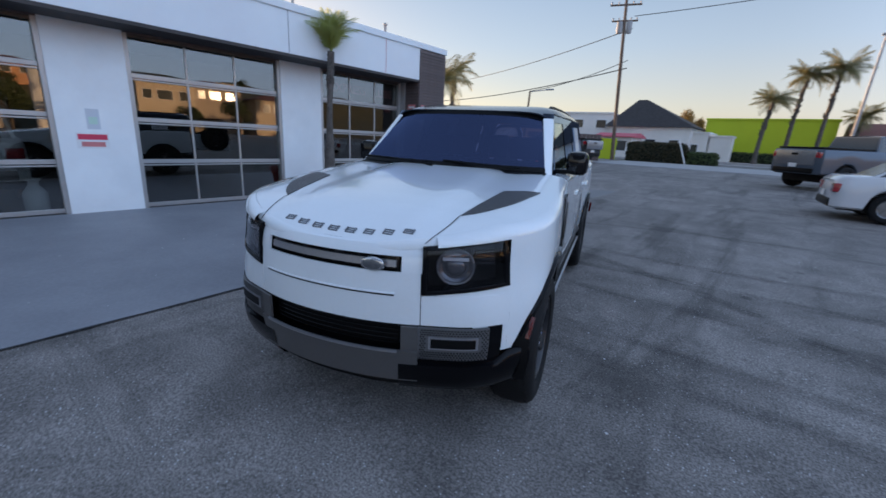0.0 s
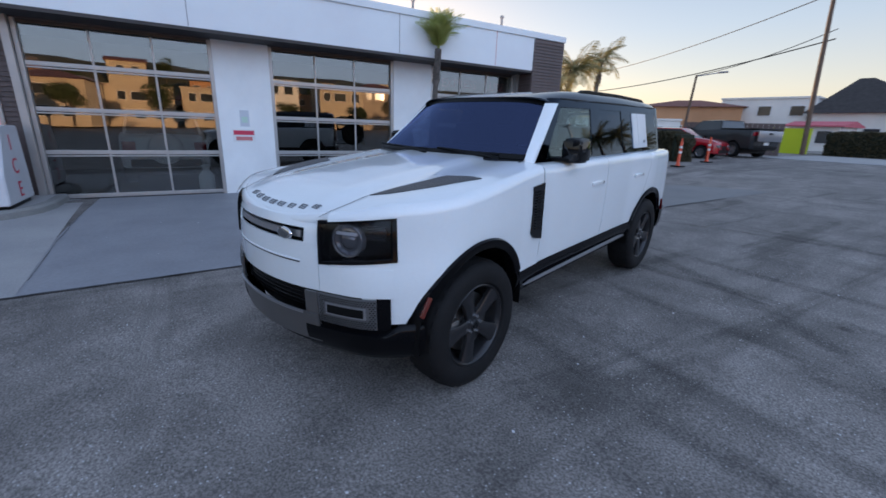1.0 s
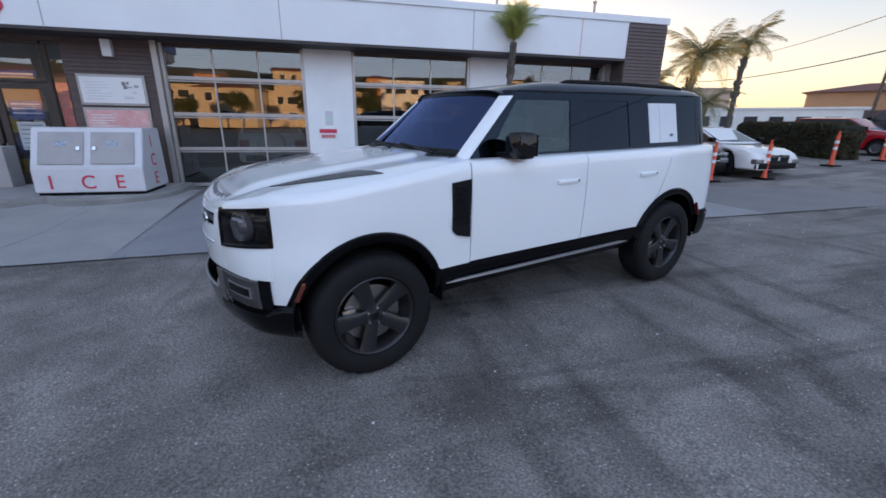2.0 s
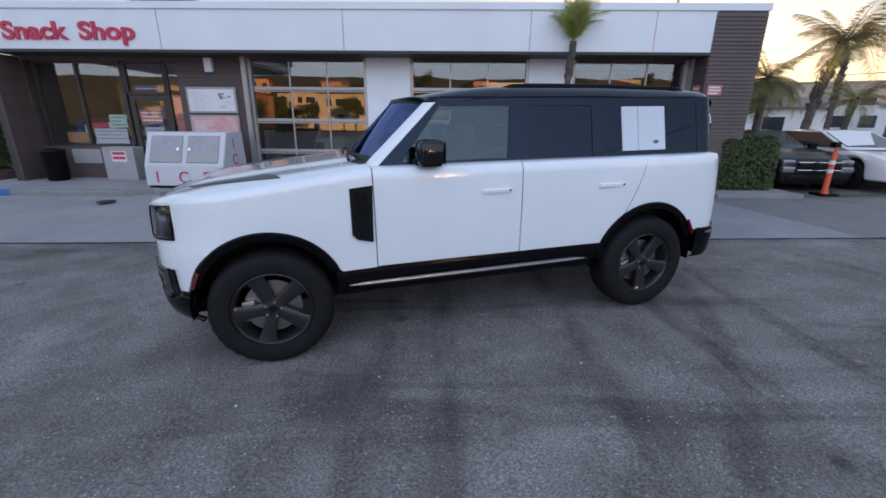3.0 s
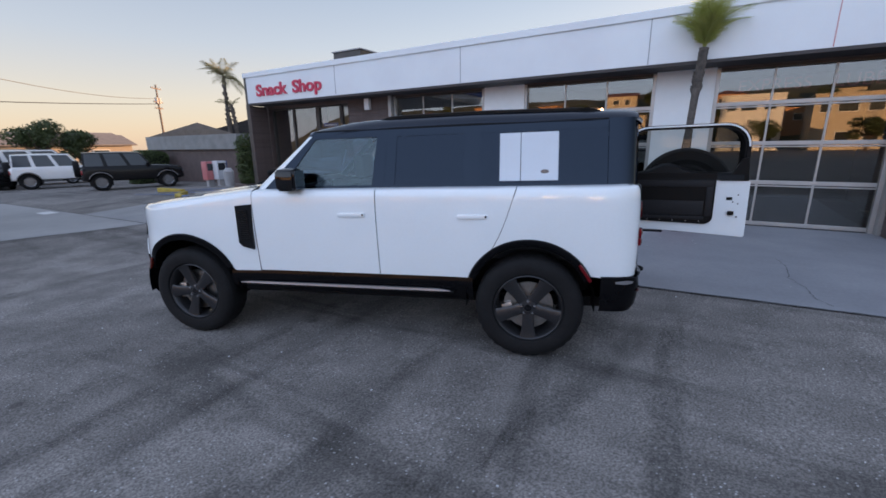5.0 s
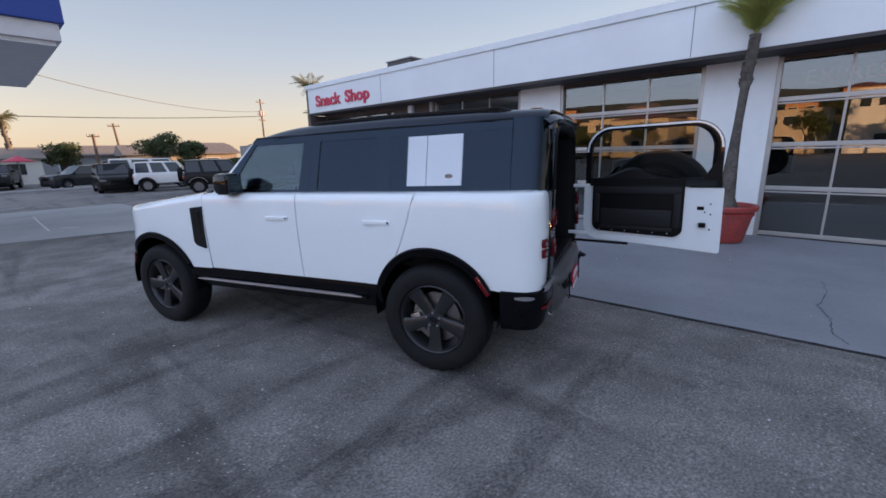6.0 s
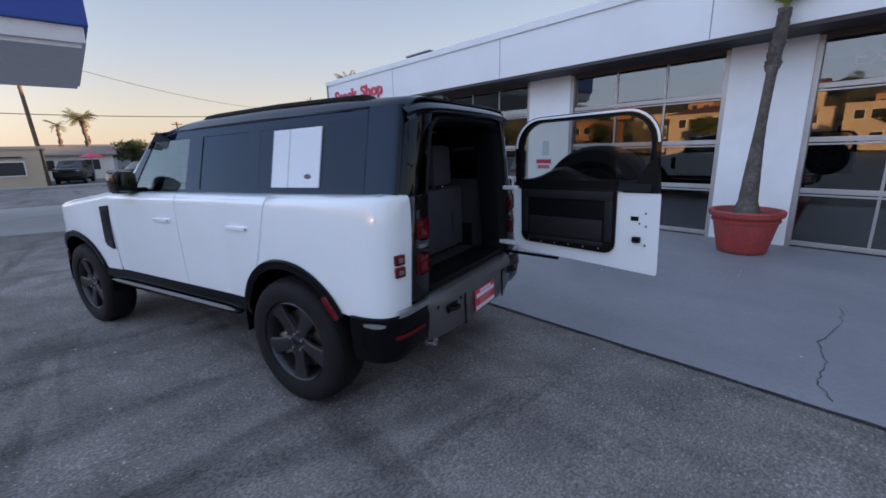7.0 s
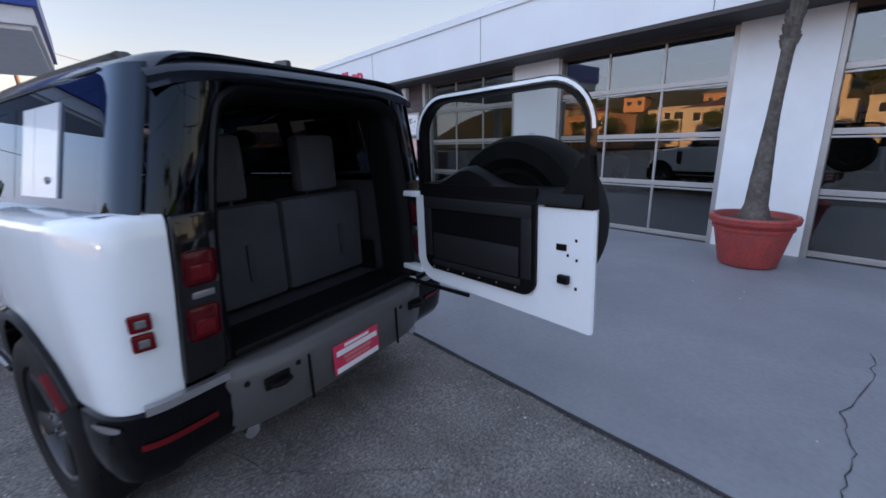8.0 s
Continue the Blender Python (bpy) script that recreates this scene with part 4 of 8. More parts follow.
def thick(ob, t=0.012):
    md = ob.modifiers.new("thickness", "SOLIDIFY")
    md.thickness, md.offset = t, -1
    sp_ = ob.modifiers.new("crisp", "EDGE_SPLIT")
    sp_.split_angle = radians(62)
    return ob


def span_x(a, c, n):
    return [a + (c - a) * i / n for i in range(n + 1)]


def edge_z(x, y, nx, ny):
    """Height where the bonnet meets the turned-in shoulder."""
    return hood_z(x - nx * EDGE, y - ny * EDGE) + 0.001


FENDER_INSET = [(0.4, 0.03), (0.6, 0.012), (0.85, 0.004), (1.0, 0.0), (1.08, 0.002), (1.14, 0.005), (1.2, 0.008), (1.27, 0.012)]


LAMP_Y = 0.815         # outer edge of the head lamp opening


def lamp_z(y, top):
    """Lower (0) and upper (1) edge of the head lamp opening."""
    return (1.098 if top else 0.868) + 0.04 * max(0.0, (abs(y) - 0.472) / 0.343)


def front_fender(s):
    bm = bmesh.new()
    cols = []
    for x in span_x(-0.724, -0.5, 5) + [0.5 * -math.cos(math.pi * i / 24) for i in range(1, 14)]:
        z0 = arch_z(x, 0.0, 0.50) if abs(x) < 0.5 else 0.62
        z0 = max(z0, 0.62) if x < 0 else max(z0, 0.56)
        cols.append((x, side_y(x), 0.0, 1.0, z0, edge_z(x, side_y(x), 0, 1)))
    last = cols[-1][0]
    t_lamp = math.acos((LAMP_Y / HALF) ** 1.05) * 2 / math.pi
    for t in sorted([i / 26 * 0.64 for i in range(1, 27)] + [t_lamp]):
        x, y = plan_front(t)
        if x <= last:
            continue
        a = t * math.pi / 2
        nx, ny = math.sin(a), math.cos(a)
        z0 = max(0.565, arch_z(x, 0.0, 0.50)) if x < 0.5 else 0.565
        if y < 0.70:
            z0 = 0.715
        cols.append((x, y, nx, ny, z0, edge_z(x, y, nx, ny)))
    whole = [c for c in cols if c[1] >= LAMP_Y - 1e-4]
    cut = whole[-1:] + [c for c in cols if c[1] < LAMP_Y - 1e-4]
    columns(bm, whole, s, 14, FENDER_INSET, 0.06)
    columns(bm, [c[:5] + (lamp_z(c[1], 0) + 0.006,) for c in cut], s, 8, FENDER_INSET)
    columns(bm, [c[:4] + (lamp_z(c[1], 1) - 0.006, c[5]) for c in cut], s, 3, FENDER_INSET, 0.06)
    part("fender", bm, PAINT, wagon, angle=50)


ptx(front_fender)


def front_door(s):
    bm = bmesh.new()
    columns(bm, [(x, side_y(x), 0, 1, 0.62, BELT) for x in span_x(-0.731, -1.832, 16)], s, 14)
    d = part("front_door", bm, PAINT, wagon, angle=50)
    thick(d)
    handle(d, -1.63, 1.115, s)


def handle(parent, x, z, s):
    bm = bmesh.new()
    y = side_y(x)
    box(bm, x - 0.115, x + 0.115, s * (y - 0.01), s * (y + 0.014), z - 0.016, z + 0.014, 0.006)
    h = part("handle", bm, PAINT, parent, "white door handle")
    bm = bmesh.new()
    lathe(bm, [(0.001, 0.0), (0.009, 0.0), (0.009, -0.01)], 10, "Y", (x - 0.1, s * (y + 0.0145), z))
    part("lock", bm, SATIN_BLACK, parent)


ptx(front_door)


def seam_x(z):
    return -2.655 - 0.275 * max(0.0, (z - 0.78) / 0.538) ** (1 / 1.8)


def rear_door(s):
    bm = bmesh.new()
    rows = []
    for i in range(22):
        z = 0.62 + (BELT - 0.62) * (1 - (1 - i / 21) ** 2)
        xe = (-WB + math.sqrt(0.49 ** 2 - (z - 0.45) ** 2)) if z < 0.78 else seam_x(z)
        r = []
        for x in span_x(-1.84, xe + 0.003, 16):
            r.append((x, s * (side_y(x) - lerp_table(INSET, z)), z))
        rows.append(r)
    grid(bm, rows)
    d = part("rear_door", bm, PAINT, wagon, angle=50)
    thick(d)
    handle(d, -2.61, 1.105, s)


ptx(rear_door)


def quarter(s):
    bm = bmesh.new()
    cols = []
    xs = [x for x in span_x(-2.662, -2.932, 12)] + [-WB - 0.49 * math.sin(math.pi * (i / 20 - 0.28)) for i in range(6, 21)]
    xs = sorted(set(round(x, 4) for x in xs if x > -3.3), reverse=True) + [-3.3, -3.38, -3.46, -3.53]
    for x in xs:
        z0 = max(arch_z(x, -WB, 0.49), 0.66) if abs(x + WB) < 0.49 else 0.66
        z1 = BELT
        if x > -2.932:
            q = (-2.655 - x) / 0.275
            z1 = 0.78 + 0.538 * max(0.0, q) ** 1.8
            z1 = max(z1 - 0.005, z0 + 0.001)
        cols.append((x, side_y(x), 0.0, 1.0, z0, z1))
    for i in range(1, 13):
        t = i / 12
        x, y = plan_rear(t)
        a = t * math.pi / 2
        z0 = 0.66
        if x > -WB - 0.49:
            z0 = max(z0, arch_z(x, -WB, 0.49))
        cols.append((x, y, -math.sin(a), math.cos(a), z0, BELT))
    columns(bm, cols, s, 14)
    for v in bm.verts:
        v.co.y -= s * 0.04 * smoothstep(-3.55, -3.78, v.co.x) * max(0.0, v.co.z - 0.77) / 0.51
    ob = part("rear_quarter", bm, PAINT, wagon, angle=50)
    for z in (0.978, 0.912):
        x, y = plan_rear(0.8)
        m = pose(x - 0.002, s * (y - 0.013), z, 0, 0, (180 - 14) * s) @ pose(0, 0, 0)
        bm = boxed(-0.008, 0.014, -0.032, 0.032, -0.029, 0.029, 0.01)
        bm.transform(m)
        l = part("side_lamp", bm, LAMP_RED_DARK, ob, "small square dark red lamp")
        bm = boxed(0.0145, 0.018, -0.015, 0.015, -0.013, 0.013, 0.004)
        bm.transform(m)
        part("lens", bm, LAMP_GREY, l)


ptx(quarter)

# bonnet with its crown, bars for the raised lettering, dark tread panels
bm = bmesh.new()
rows = []
for x in span_x(-0.715, 0.30, 16) + [0.36, 0.42, 0.48, 0.54, 0.59, 0.63, 0.66, 0.69, 0.71, 0.73, 0.745, 0.758, 0.768, 0.7745]:
    ym = side_y(x) - EDGE if x <= 0.10 else (HALF - EDGE) * max(0.0, 1 - ((x - 0.10) / (NOSE - EDGE)) ** 2.1) ** (1 / 2.1)
    rows.append([(x, ym * k / 14, hood_z(x, ym * k / 14)) for k in range(-14, 15)])
grid(bm, rows)
bonnet = part("bonnet", bm, PAINT, wagon, angle=60)
bm = bmesh.new()
rows = []
for i in range(33):
    t = 0.62 + 0.76 * i / 32
    tt = t if t <= 1 else 2 - t
    x, y = plan_front(min(tt, 0.9999))
    a = tt * math.pi / 2
    nx, ny = math.sin(a), math.cos(a)
    sg = 1 if t <= 1 else -1
    z1 = hood_z(x - nx * EDGE, y - ny * EDGE) + 0.001
    r = []
    for k in range(8):
        b = k / 7 * math.pi / 2 * 0.94
        d = 0.03 + (EDGE - 0.03) * (1 - math.cos(b)) / (1 - math.cos(math.pi / 2 * 0.94))
        r.append((x - nx * d, sg * (y - ny * d), z1 - 0.05 + 0.05 * math.sin(b) / math.sin(math.pi / 2 * 0.94)))
    rows.append(r)
grid(bm, rows)
part("bonnet_lip", bm, PAINT, bonnet, "rounded front edge of the bonnet", angle=60)
for i in range(8):
    y = 0.365 - 0.0965 * i
    x = nose_x(y) - 0.112
    for dx, depth_ in ((-0.013, 0.005), (0.0, 0.0045), (0.013, 0.005)):
        bm = bmesh.new()
        grid(bm, [[(x + dx + d, y + w, hood_z(x + dx + d, y) + 0.005) for w in (-0.026, -0.013, 0.013, 0.026)] for d in (-depth_ / 2, depth_ / 2)])
        thick(part("letter_bar", bm, BADGE, bonnet, smooth=False), 0.005)
    for w in (-0.026, 0.02):
        bm = bmesh.new()
        grid(bm, [[(x + d, y + w + e, hood_z(x + d, y) + 0.0055) for e in (0.0, 0.006)] for d in (-0.013, 0.013)])
        thick(part("letter_bar", bm, BADGE, bonnet, smooth=False), 0.005)


def shut_line(s):
    """Dark gap between bonnet and fender, from the lamp to the tread panel."""
    bm = bmesh.new()
    rows = []
    for i in range(25):
        k = i / 24
        x, y = 0.742 - 0.28 * k, 0.475 + 0.06 * math.sin(k * math.pi / 2)
        rows.append([(x, s * (y + d), hood_z(x, y) + 0.0025) for d in (-0.0028, 0.0028)])
    grid(bm, rows)
    part("shut_line", bm, SATIN_BLACK, bonnet, smooth=False)


def tread_panel(s):
    bm = bmesh.new()
    rows = []
    for i in range(15):
        q = i / 14
        row = []
        for k in range(6):
            f = k / 5
            xa, ya = 0.465 - 0.521 * q, 0.538 + 0.082 * q
            xc, yc = 0.455 - 0.60 * q, 0.546 + 0.274 * q + 0.065 * math.sin(math.pi * q ** 0.7)
            x, y = xa + (xc - xa) * f, ya + (yc - ya) * f
            row.append((x, s * y, hood_z(x, y) + 0.005))
        rows.append(row)
    grid(bm, rows)
    o = part("tread_panel", bm, TREAD, bonnet, "black textured panel on the bonnet")
    thick(o, 0.008)


ptx(tread_panel)
ptx(shut_line)


# nose: painted centre panel with the grille slot and groove
def nose_patch(name, y0, y1, z0, z1, material, parent, off=0.0, label="", ny=14, nz=6, t=0.012, rnd=0.0):
    bm = bmesh.new()
    rows = []
    for i in range(nz + 1):
        z = z0 + (z1 - z0) * i / nz
        r = []
        for k in range(ny + 1):
            y = y0 + (y1 - y0) * k / ny
            d = 0.01
            ddx = (nose_x(y + d) - nose_x(y - d)) / (2 * d)
            nn = Vector((1, -ddx, 0)).normalized()
            q = lerp_table(NOSE_INSET, z) - off - bulge(nose_x(y), z)
            r.append((nose_x(y) - nn.x * q, y - nn.y * q, z))
        rows.append(r)
    grid(bm, rows)
    o = part(name, bm, material, parent, label, angle=50)
    thick(o, t)
    return o


nose_patch("nose_panel", -0.466, 0.466, 0.715, 0.972, PAINT, wagon, nz=10)
nose_patch("nose_groove", -0.41, 0.35, 0.856, 0.866, SATIN_BLACK, wagon, off=0.0015, nz=1, t=0.004, label="thin dark groove across the nose")
nose_patch("nose_crease", -0.41, 0.35, 0.866, 0.872, PAINT, wagon, off=0.006, nz=1, t=0.008)
nose_patch("nose_edge", -0.475, -0.40, 0.972, 1.104, PAINT, wagon, ny=3)
nose_patch("nose_edge", 0.38, 0.475, 0.972, 1.104, PAINT, wagon, ny=3)
nose_patch("nose_edge", -0.40, 0.38, 1.047, 1.092, PAINT, wagon, nz=3)
nose_patch("nose_lining", -0.76, 0.76, 0.50, 1.07, SATIN_BLACK, wagon, off=-0.06, ny=24)
grille = nose_patch("grille", -0.385, 0.365, 0.982, 1.038, GLOSS_BLACK, wagon, off=-0.02, label="narrow black grille slot with a silver bar")
nose_patch("grille_bar", -0.375, 0.355, 0.993, 1.026, STEP_SILVER, grille, off=-0.006, label="brushed silver bar")
bm = bmesh.new()
lathe(bm, [(0.001, 0.0), (0.036, 0.0), (0.044, -0.004), (0.046, -0.014)], 28, "X")
bmesh.ops.scale(bm, vec=(1, 1.35, 0.72), verts=bm.verts)
bm.transform(pose(nose_x(0.25) + 0.006, 0.25, 1.005, 0, 0, 6))
bd = part("oval_badge", bm, CHROME, wagon, "plain oval silver badge")
bm = bmesh.new()
lathe(bm, [(0.001, 0.002), (0.03, 0.002), (0.034, 0.0)], 28, "X")
bmesh.ops.scale(bm, vec=(1, 1.35, 0.7), verts=bm.verts)
bm.transform(pose(nose_x(0.25) + 0.007, 0.25, 1.005, 0, 0, 6))
part("badge_face", bm, BADGE, bd)


def corner_cap(s):
    """Painted strip under and inside the head lamp."""
    nose_patch("lamp_sill", s * 0.47, s * 0.80, 0.716, 0.868, PAINT, wagon, ny=10)


def lamp_surface(y, z, off):
    d = 0.01
    ddx = (nose_x(y + d) - nose_x(y - d)) / (2 * d)
    nn = Vector((1, -ddx, 0)).normalized()
    q = lerp_table(NOSE_INSET, z) * 0.5 - off - bulge(nose_x(y), z)
    return Vector((nose_x(y) - nn.x * q, y - nn.y * q, z)), nn


def headlamp(s):
    lamp = new("headlamp")
    lamp.parent = wagon
    lamp["label"] = "square black head lamp with a round lens"

    def patch(name, y0, y1, za, zb, off, material, t=0.02):
        bm = bmesh.new()
        rows = []
        for i in range(9):
            k = i / 8
            r = []
            for j in range(9):
                y = y0 + (y1 - y0) * j / 8
                lift = 0.04 * (j / 8)
                z = za + (zb - za) * k + lift
                p, _ = lamp_surface(s * y, z, off)
                r.append(p)
            rows.append(r)
        grid(bm, rows)
        o = part(name, bm, material, lamp)
        thick(o, t)
        return o
    def outline(grow, off):
        """Closed outline of the opening, let in by grow."""
        pts = []
        ya, yb = 0.472 + grow, LAMP_Y - grow
        ring = [(ya + (yb - ya) * j / 8, 0) for j in range(9)] + [(yb, k / 6) for k in range(1, 6)] + [(yb - (yb - ya) * j / 8, 1) for j in range(9)] + [(ya, 1 - k / 6) for k in range(1, 6)]
        for y, v in ring:
            za, zb = lamp_z(y, 0) + grow, lamp_z(y, 1) - grow
            p, _ = lamp_surface(s * y, za + (zb - za) * v, off)
            pts.append(p)
        return pts
    bm = bmesh.new()
    grid(bm, [outline(0.0, -0.02), outline(0.0, 0.006), outline(0.004, 0.009), outline(0.016, 0.009), outline(0.02, 0.004), outline(0.026, -0.07)], close=True)
    part("housing", bm, LOWER_BLACK, lamp, angle=30)
    patch("back_plate", 0.49, 0.80, 0.885, 1.082, -0.06, SATIN_BLACK, 0.01)
    c, nn = lamp_surface(s * 0.612, 1.0, -0.03)
    q = Vector((0.93, s * 0.36, 0.05)).normalized().to_track_quat("X", "Z").to_matrix().to_4x4()
    put = Matrix.Translation(c) @ q
    bm = bmesh.new()
    lathe(bm, [(0.076, -0.01), (0.078, 0.006), (0.086, 0.008), (0.09, 0.004), (0.092, -0.03)], 40, "X")
    bm.transform(put)
    part("ring", bm, LAMP_GREY, lamp)
    bm = bmesh.new()
    lathe(bm, [(0.001, 0.012), (0.02, 0.011), (0.036, 0.006), (0.046, -0.004), (0.05, -0.012), (0.062, -0.014), (0.078, -0.006)], 40, "X")
    bm.transform(put)
    part("lens", bm, LAMP_LENS, lamp, "round grey lens")
    for k in range(4):
        bm = boxed(-0.02, 0.004, s * 0.145 - 0.052, s * 0.145 + 0.045, 0.006 + k * 0.018, 0.02 + k * 0.018, 0.003)
        bm.transform(put @ pose(-0.012, 0, 0, 0, 0, 14 * s))
        part("reflector", bm, RIM, lamp)
    bm = boxed(-0.01, 0.012, -0.06, 0.06, 0.03, 0.045, 0.003)
    bm.transform(put)
    part("light_bar", bm, SIGN_WHITE, lamp)
    cover = patch("cover_glass", 0.487, 0.80, 0.883, 1.083, 0.003, LAMP_GLASS, 0.004)
    cover.visible_shadow = False


ptx(corner_cap)
ptx(headlamp)

# bumper: dark intake, grey skid, side pods, black lower corners
intake = nose_patch("lower_intake", -0.40, 0.37, 0.585, 0.705, SATIN_BLACK, wagon, off=-0.035, label="black mesh lower intake")
for k in range(5):
    nose_patch("intake_bar", -0.37, 0.37, 0.6 + k * 0.024, 0.604 + k * 0.024, GLOSS_BLACK, intake, off=-0.022, nz=1, t=0.006)
skid = nose_patch("skid_plate", -0.46, 0.46, 0.41, 0.585, BUMPER_GREY, wagon, off=0.03, label="grey metal skid panel of the bumper", ny=20)
nose_patch("skid_edge", -0.40, 0.37, 0.575, 0.587, STEP_SILVER, skid, off=0.034, nz=1, t=0.01)
nose_patch("air_slot", -0.4, 0.4, 0.355, 0.41, SATIN_BLACK, wagon, off=-0.02)


def pod(s):
    nose_patch("bumper_shoulder", s * 0.385, s * 0.46, 0.585, 0.712, BUMPER_GREY, wagon, off=0.02, ny=3)
    p = nose_patch("fog_pod", s * 0.46, s * 0.74, 0.538, 0.71, POD_GREY, wagon, off=0.012, label="grey perforated fog lamp surround", ny=10)
    sl = nose_patch("slot", s * 0.505, s * 0.70, 0.600, 0.664, STEP_SILVER, p, off=0.016, nz=2, t=0.006)
    nose_patch("slot_face", s * 0.515, s * 0.69, 0.609, 0.655, SATIN_BLACK, p, off=0.02, nz=2, t=0.004)
    bm = bmesh.new()
    for r in range(14):
        for c in range(22):
            y = 0.472 + c * 0.0122 + (0.0061 if r % 2 else 0)
            z = 0.549 + r * 0.0115
            if y > 0.735 or (0.495 < y < 0.71 and 0.592 < z < 0.672):
                continue
            d = 0.01
            x = nose_x(y)
            ddx = (nose_x(y + d) - nose_x(y - d)) / (2 * d)
            nn = Vector((1, -ddx, 0)).normalized()
            pt = Vector((x, y, z)) + nn * (0.0135 + bulge(x, z))
            tv = Vector((-nn.y, nn.x, 0))
            vs = []
            for q in range(6):
                a = q * math.pi / 3
                v = pt + tv * 0.0049 * math.cos(a) + Vector((0, 0, 0.0046)) * math.sin(a)
                vs.append(bm.verts.new((v.x, s * v.y, v.z)))
            bm.faces.new(vs)
    o = part("perforation", bm, SATIN_BLACK, p, smooth=False)
    nose_patch("pod_frame", s * 0.74, s * 0.79, 0.535, 0.715, LOWER_BLACK, wagon, off=0.004, ny=3)
    nose_patch("pod_lip", s * 0.46, s * 0.79, 0.512, 0.538, LOWER_BLACK, wagon, off=0.006, ny=8)
    bm = bmesh.new()
    rows = []
    for i in range(19):
        t = 0.26 + i / 18 * 0.5
        x, y = plan_front(t)
        a = t * math.pi / 2
        r = []
        drop = 0.05 * (1 - smoothstep(0.76, 0.82, y))
        for z, e in ((0.566 - drop, 0.004), (0.56 - drop, -0.008), (0.53 - 0.4 * drop, -0.018), (0.48, -0.018), (0.43, -0.008), (0.385, 0.01), (0.35, 0.04), (0.335, 0.12)):
            e2 = e - bulge(x, z)
            r.append((max(x - math.sin(a) * e2, 0.445), s * (y - math.cos(a) * e2), z))
        rows.append(r)
    grid(bm, rows)
    o = part("bumper_corner", bm, LOWER_BLACK, wagon, "black lower bumper corner", angle=60)


ptx(pod)


# wheel-arch trims, liners, sills and steps
def arches(s):
    for cx, r, lo, hi in ((0.0, 0.50, -1.15, 1.22), (-WB, 0.49, -1.15, 1.18)):
        bm = bmesh.new()
        rows = []
        for i in range(33):
            a = lo + (hi - lo) * i / 32
            ring = []
            for rr, off in ((r + 0.004, 0.004), (r - 0.004, 0.02), (r - 0.03, 0.02), (r - 0.055, 0.008), (r - 0.06, -0.06)):
                x = cx + rr * math.sin(a)
                z = 0.45 + rr * math.cos(a)
                y = side_y(max(-3.53, min(0.10, x)))
                if x > 0.10:
                    y = plan_y(x) + bulge(x, z) * 0.8
                if x < -3.53:
                    y = 0.73 + 0.212 * max(0.0, 1 - ((-3.53 - x) / 0.27) ** 3.2) ** (1 / 3.2)
                ring.append((x, s * (y - lerp_table(INSET, z) + off), z))
            rows.append(ring)
        grid(bm, rows)
        o = part("arch_trim", bm, LOWER_BLACK, wagon, "gloss black wheel arch trim", angle=45)
        thick(o, 0.008)
        bm = bmesh.new()
        rows = []
        for i in range(25):
            a = -1.7 + 3.4 * i / 24
            rows.append([(cx + (r - 0.01) * math.sin(a), s * y, 0.45 + (r - 0.01) * math.cos(a)) for y in (0.93, 0.55)])
        grid(bm, rows)
        part("wheel_liner", bm, SATIN_BLACK, wagon)
        part("liner_back", boxed(cx - 0.47, cx + 0.47, s * 0.56 - 0.01, s * 0.56 + 0.01, 0.3, 0.93), SATIN_BLACK, wagon, smooth=False)
    # side marker lamps at the arches
    a = 1.12
    bm = boxed(-0.012, 0.012, -0.012, 0.012, -0.06, 0.06, 0.008)
    bm.transform(pose(0.478 * math.sin(a), s * (plan_y(0.43) + 0.045), 0.45 + 0.478 * math.cos(a), 0, -26, -14 * s))
    part("side_marker", bm, LAMP_AMBER, wagon, "amber side marker lamp")
    bm = boxed(-0.012, 0.012, -0.012, 0.012, -0.075, 0.075, 0.008)
    bm.transform(pose(-WB - 0.472 * math.sin(1.0), s * 0.98, 0.45 + 0.472 * math.cos(1.0), 0, 33, 8 * s))
    part("side_marker", bm, LAMP_RED_DARK, wagon, "red side marker strip")
    # sill and step
    bm = bmesh.new()
    rows = []
    for x in span_x(-0.44, -2.6, 14):
        y = side_y(x)
        rows.append([(x, s * yy, z) for yy, z in ((y - 0.014, 0.625), (y - 0.01, 0.60), (y - 0.005, 0.575), (y - 0.02, 0.50), (y - 0.06, 0.43), (y - 0.2, 0.40))])
    grid(bm, rows)
    part("sill", bm, LOWER_BLACK, wagon, "black sill", angle=40)
    bm = boxed(-2.46, -0.58, s * 0.885 - 0.05, s * 0.885 + 0.05, 0.49, 0.515, 0.01)
    st = part("side_step", bm, SATIN_BLACK, wagon, "black side step with a silver strip")
    bm = bmesh.new()
    grid(bm, [[(x, s * (0.925 + d), z + h * w) for d, w in ((0.0, 0.0), (0.014, 0.15), (0.012, 0.85), (0.0, 1.0))] for x, z, h in ((-0.52, 0.512, 0.002), (-0.62, 0.506, 0.02), (-1.8, 0.503, 0.026), (-2.32, 0.505, 0.024), (-2.42, 0.512, 0.004))])
    part("step_strip", bm, STEP_SILVER, st, "tapered silver strip")


ptx(arches)
part("floor_pan", boxed(-3.7, 0.6, -0.72, 0.72, 0.36, 0.44), SATIN_BLACK, wagon, smooth=False)
part("cabin_floor", boxed(-3.74, -0.6, -0.62, 0.62, 0.70, 0.74), TRIM, wagon, smooth=False)


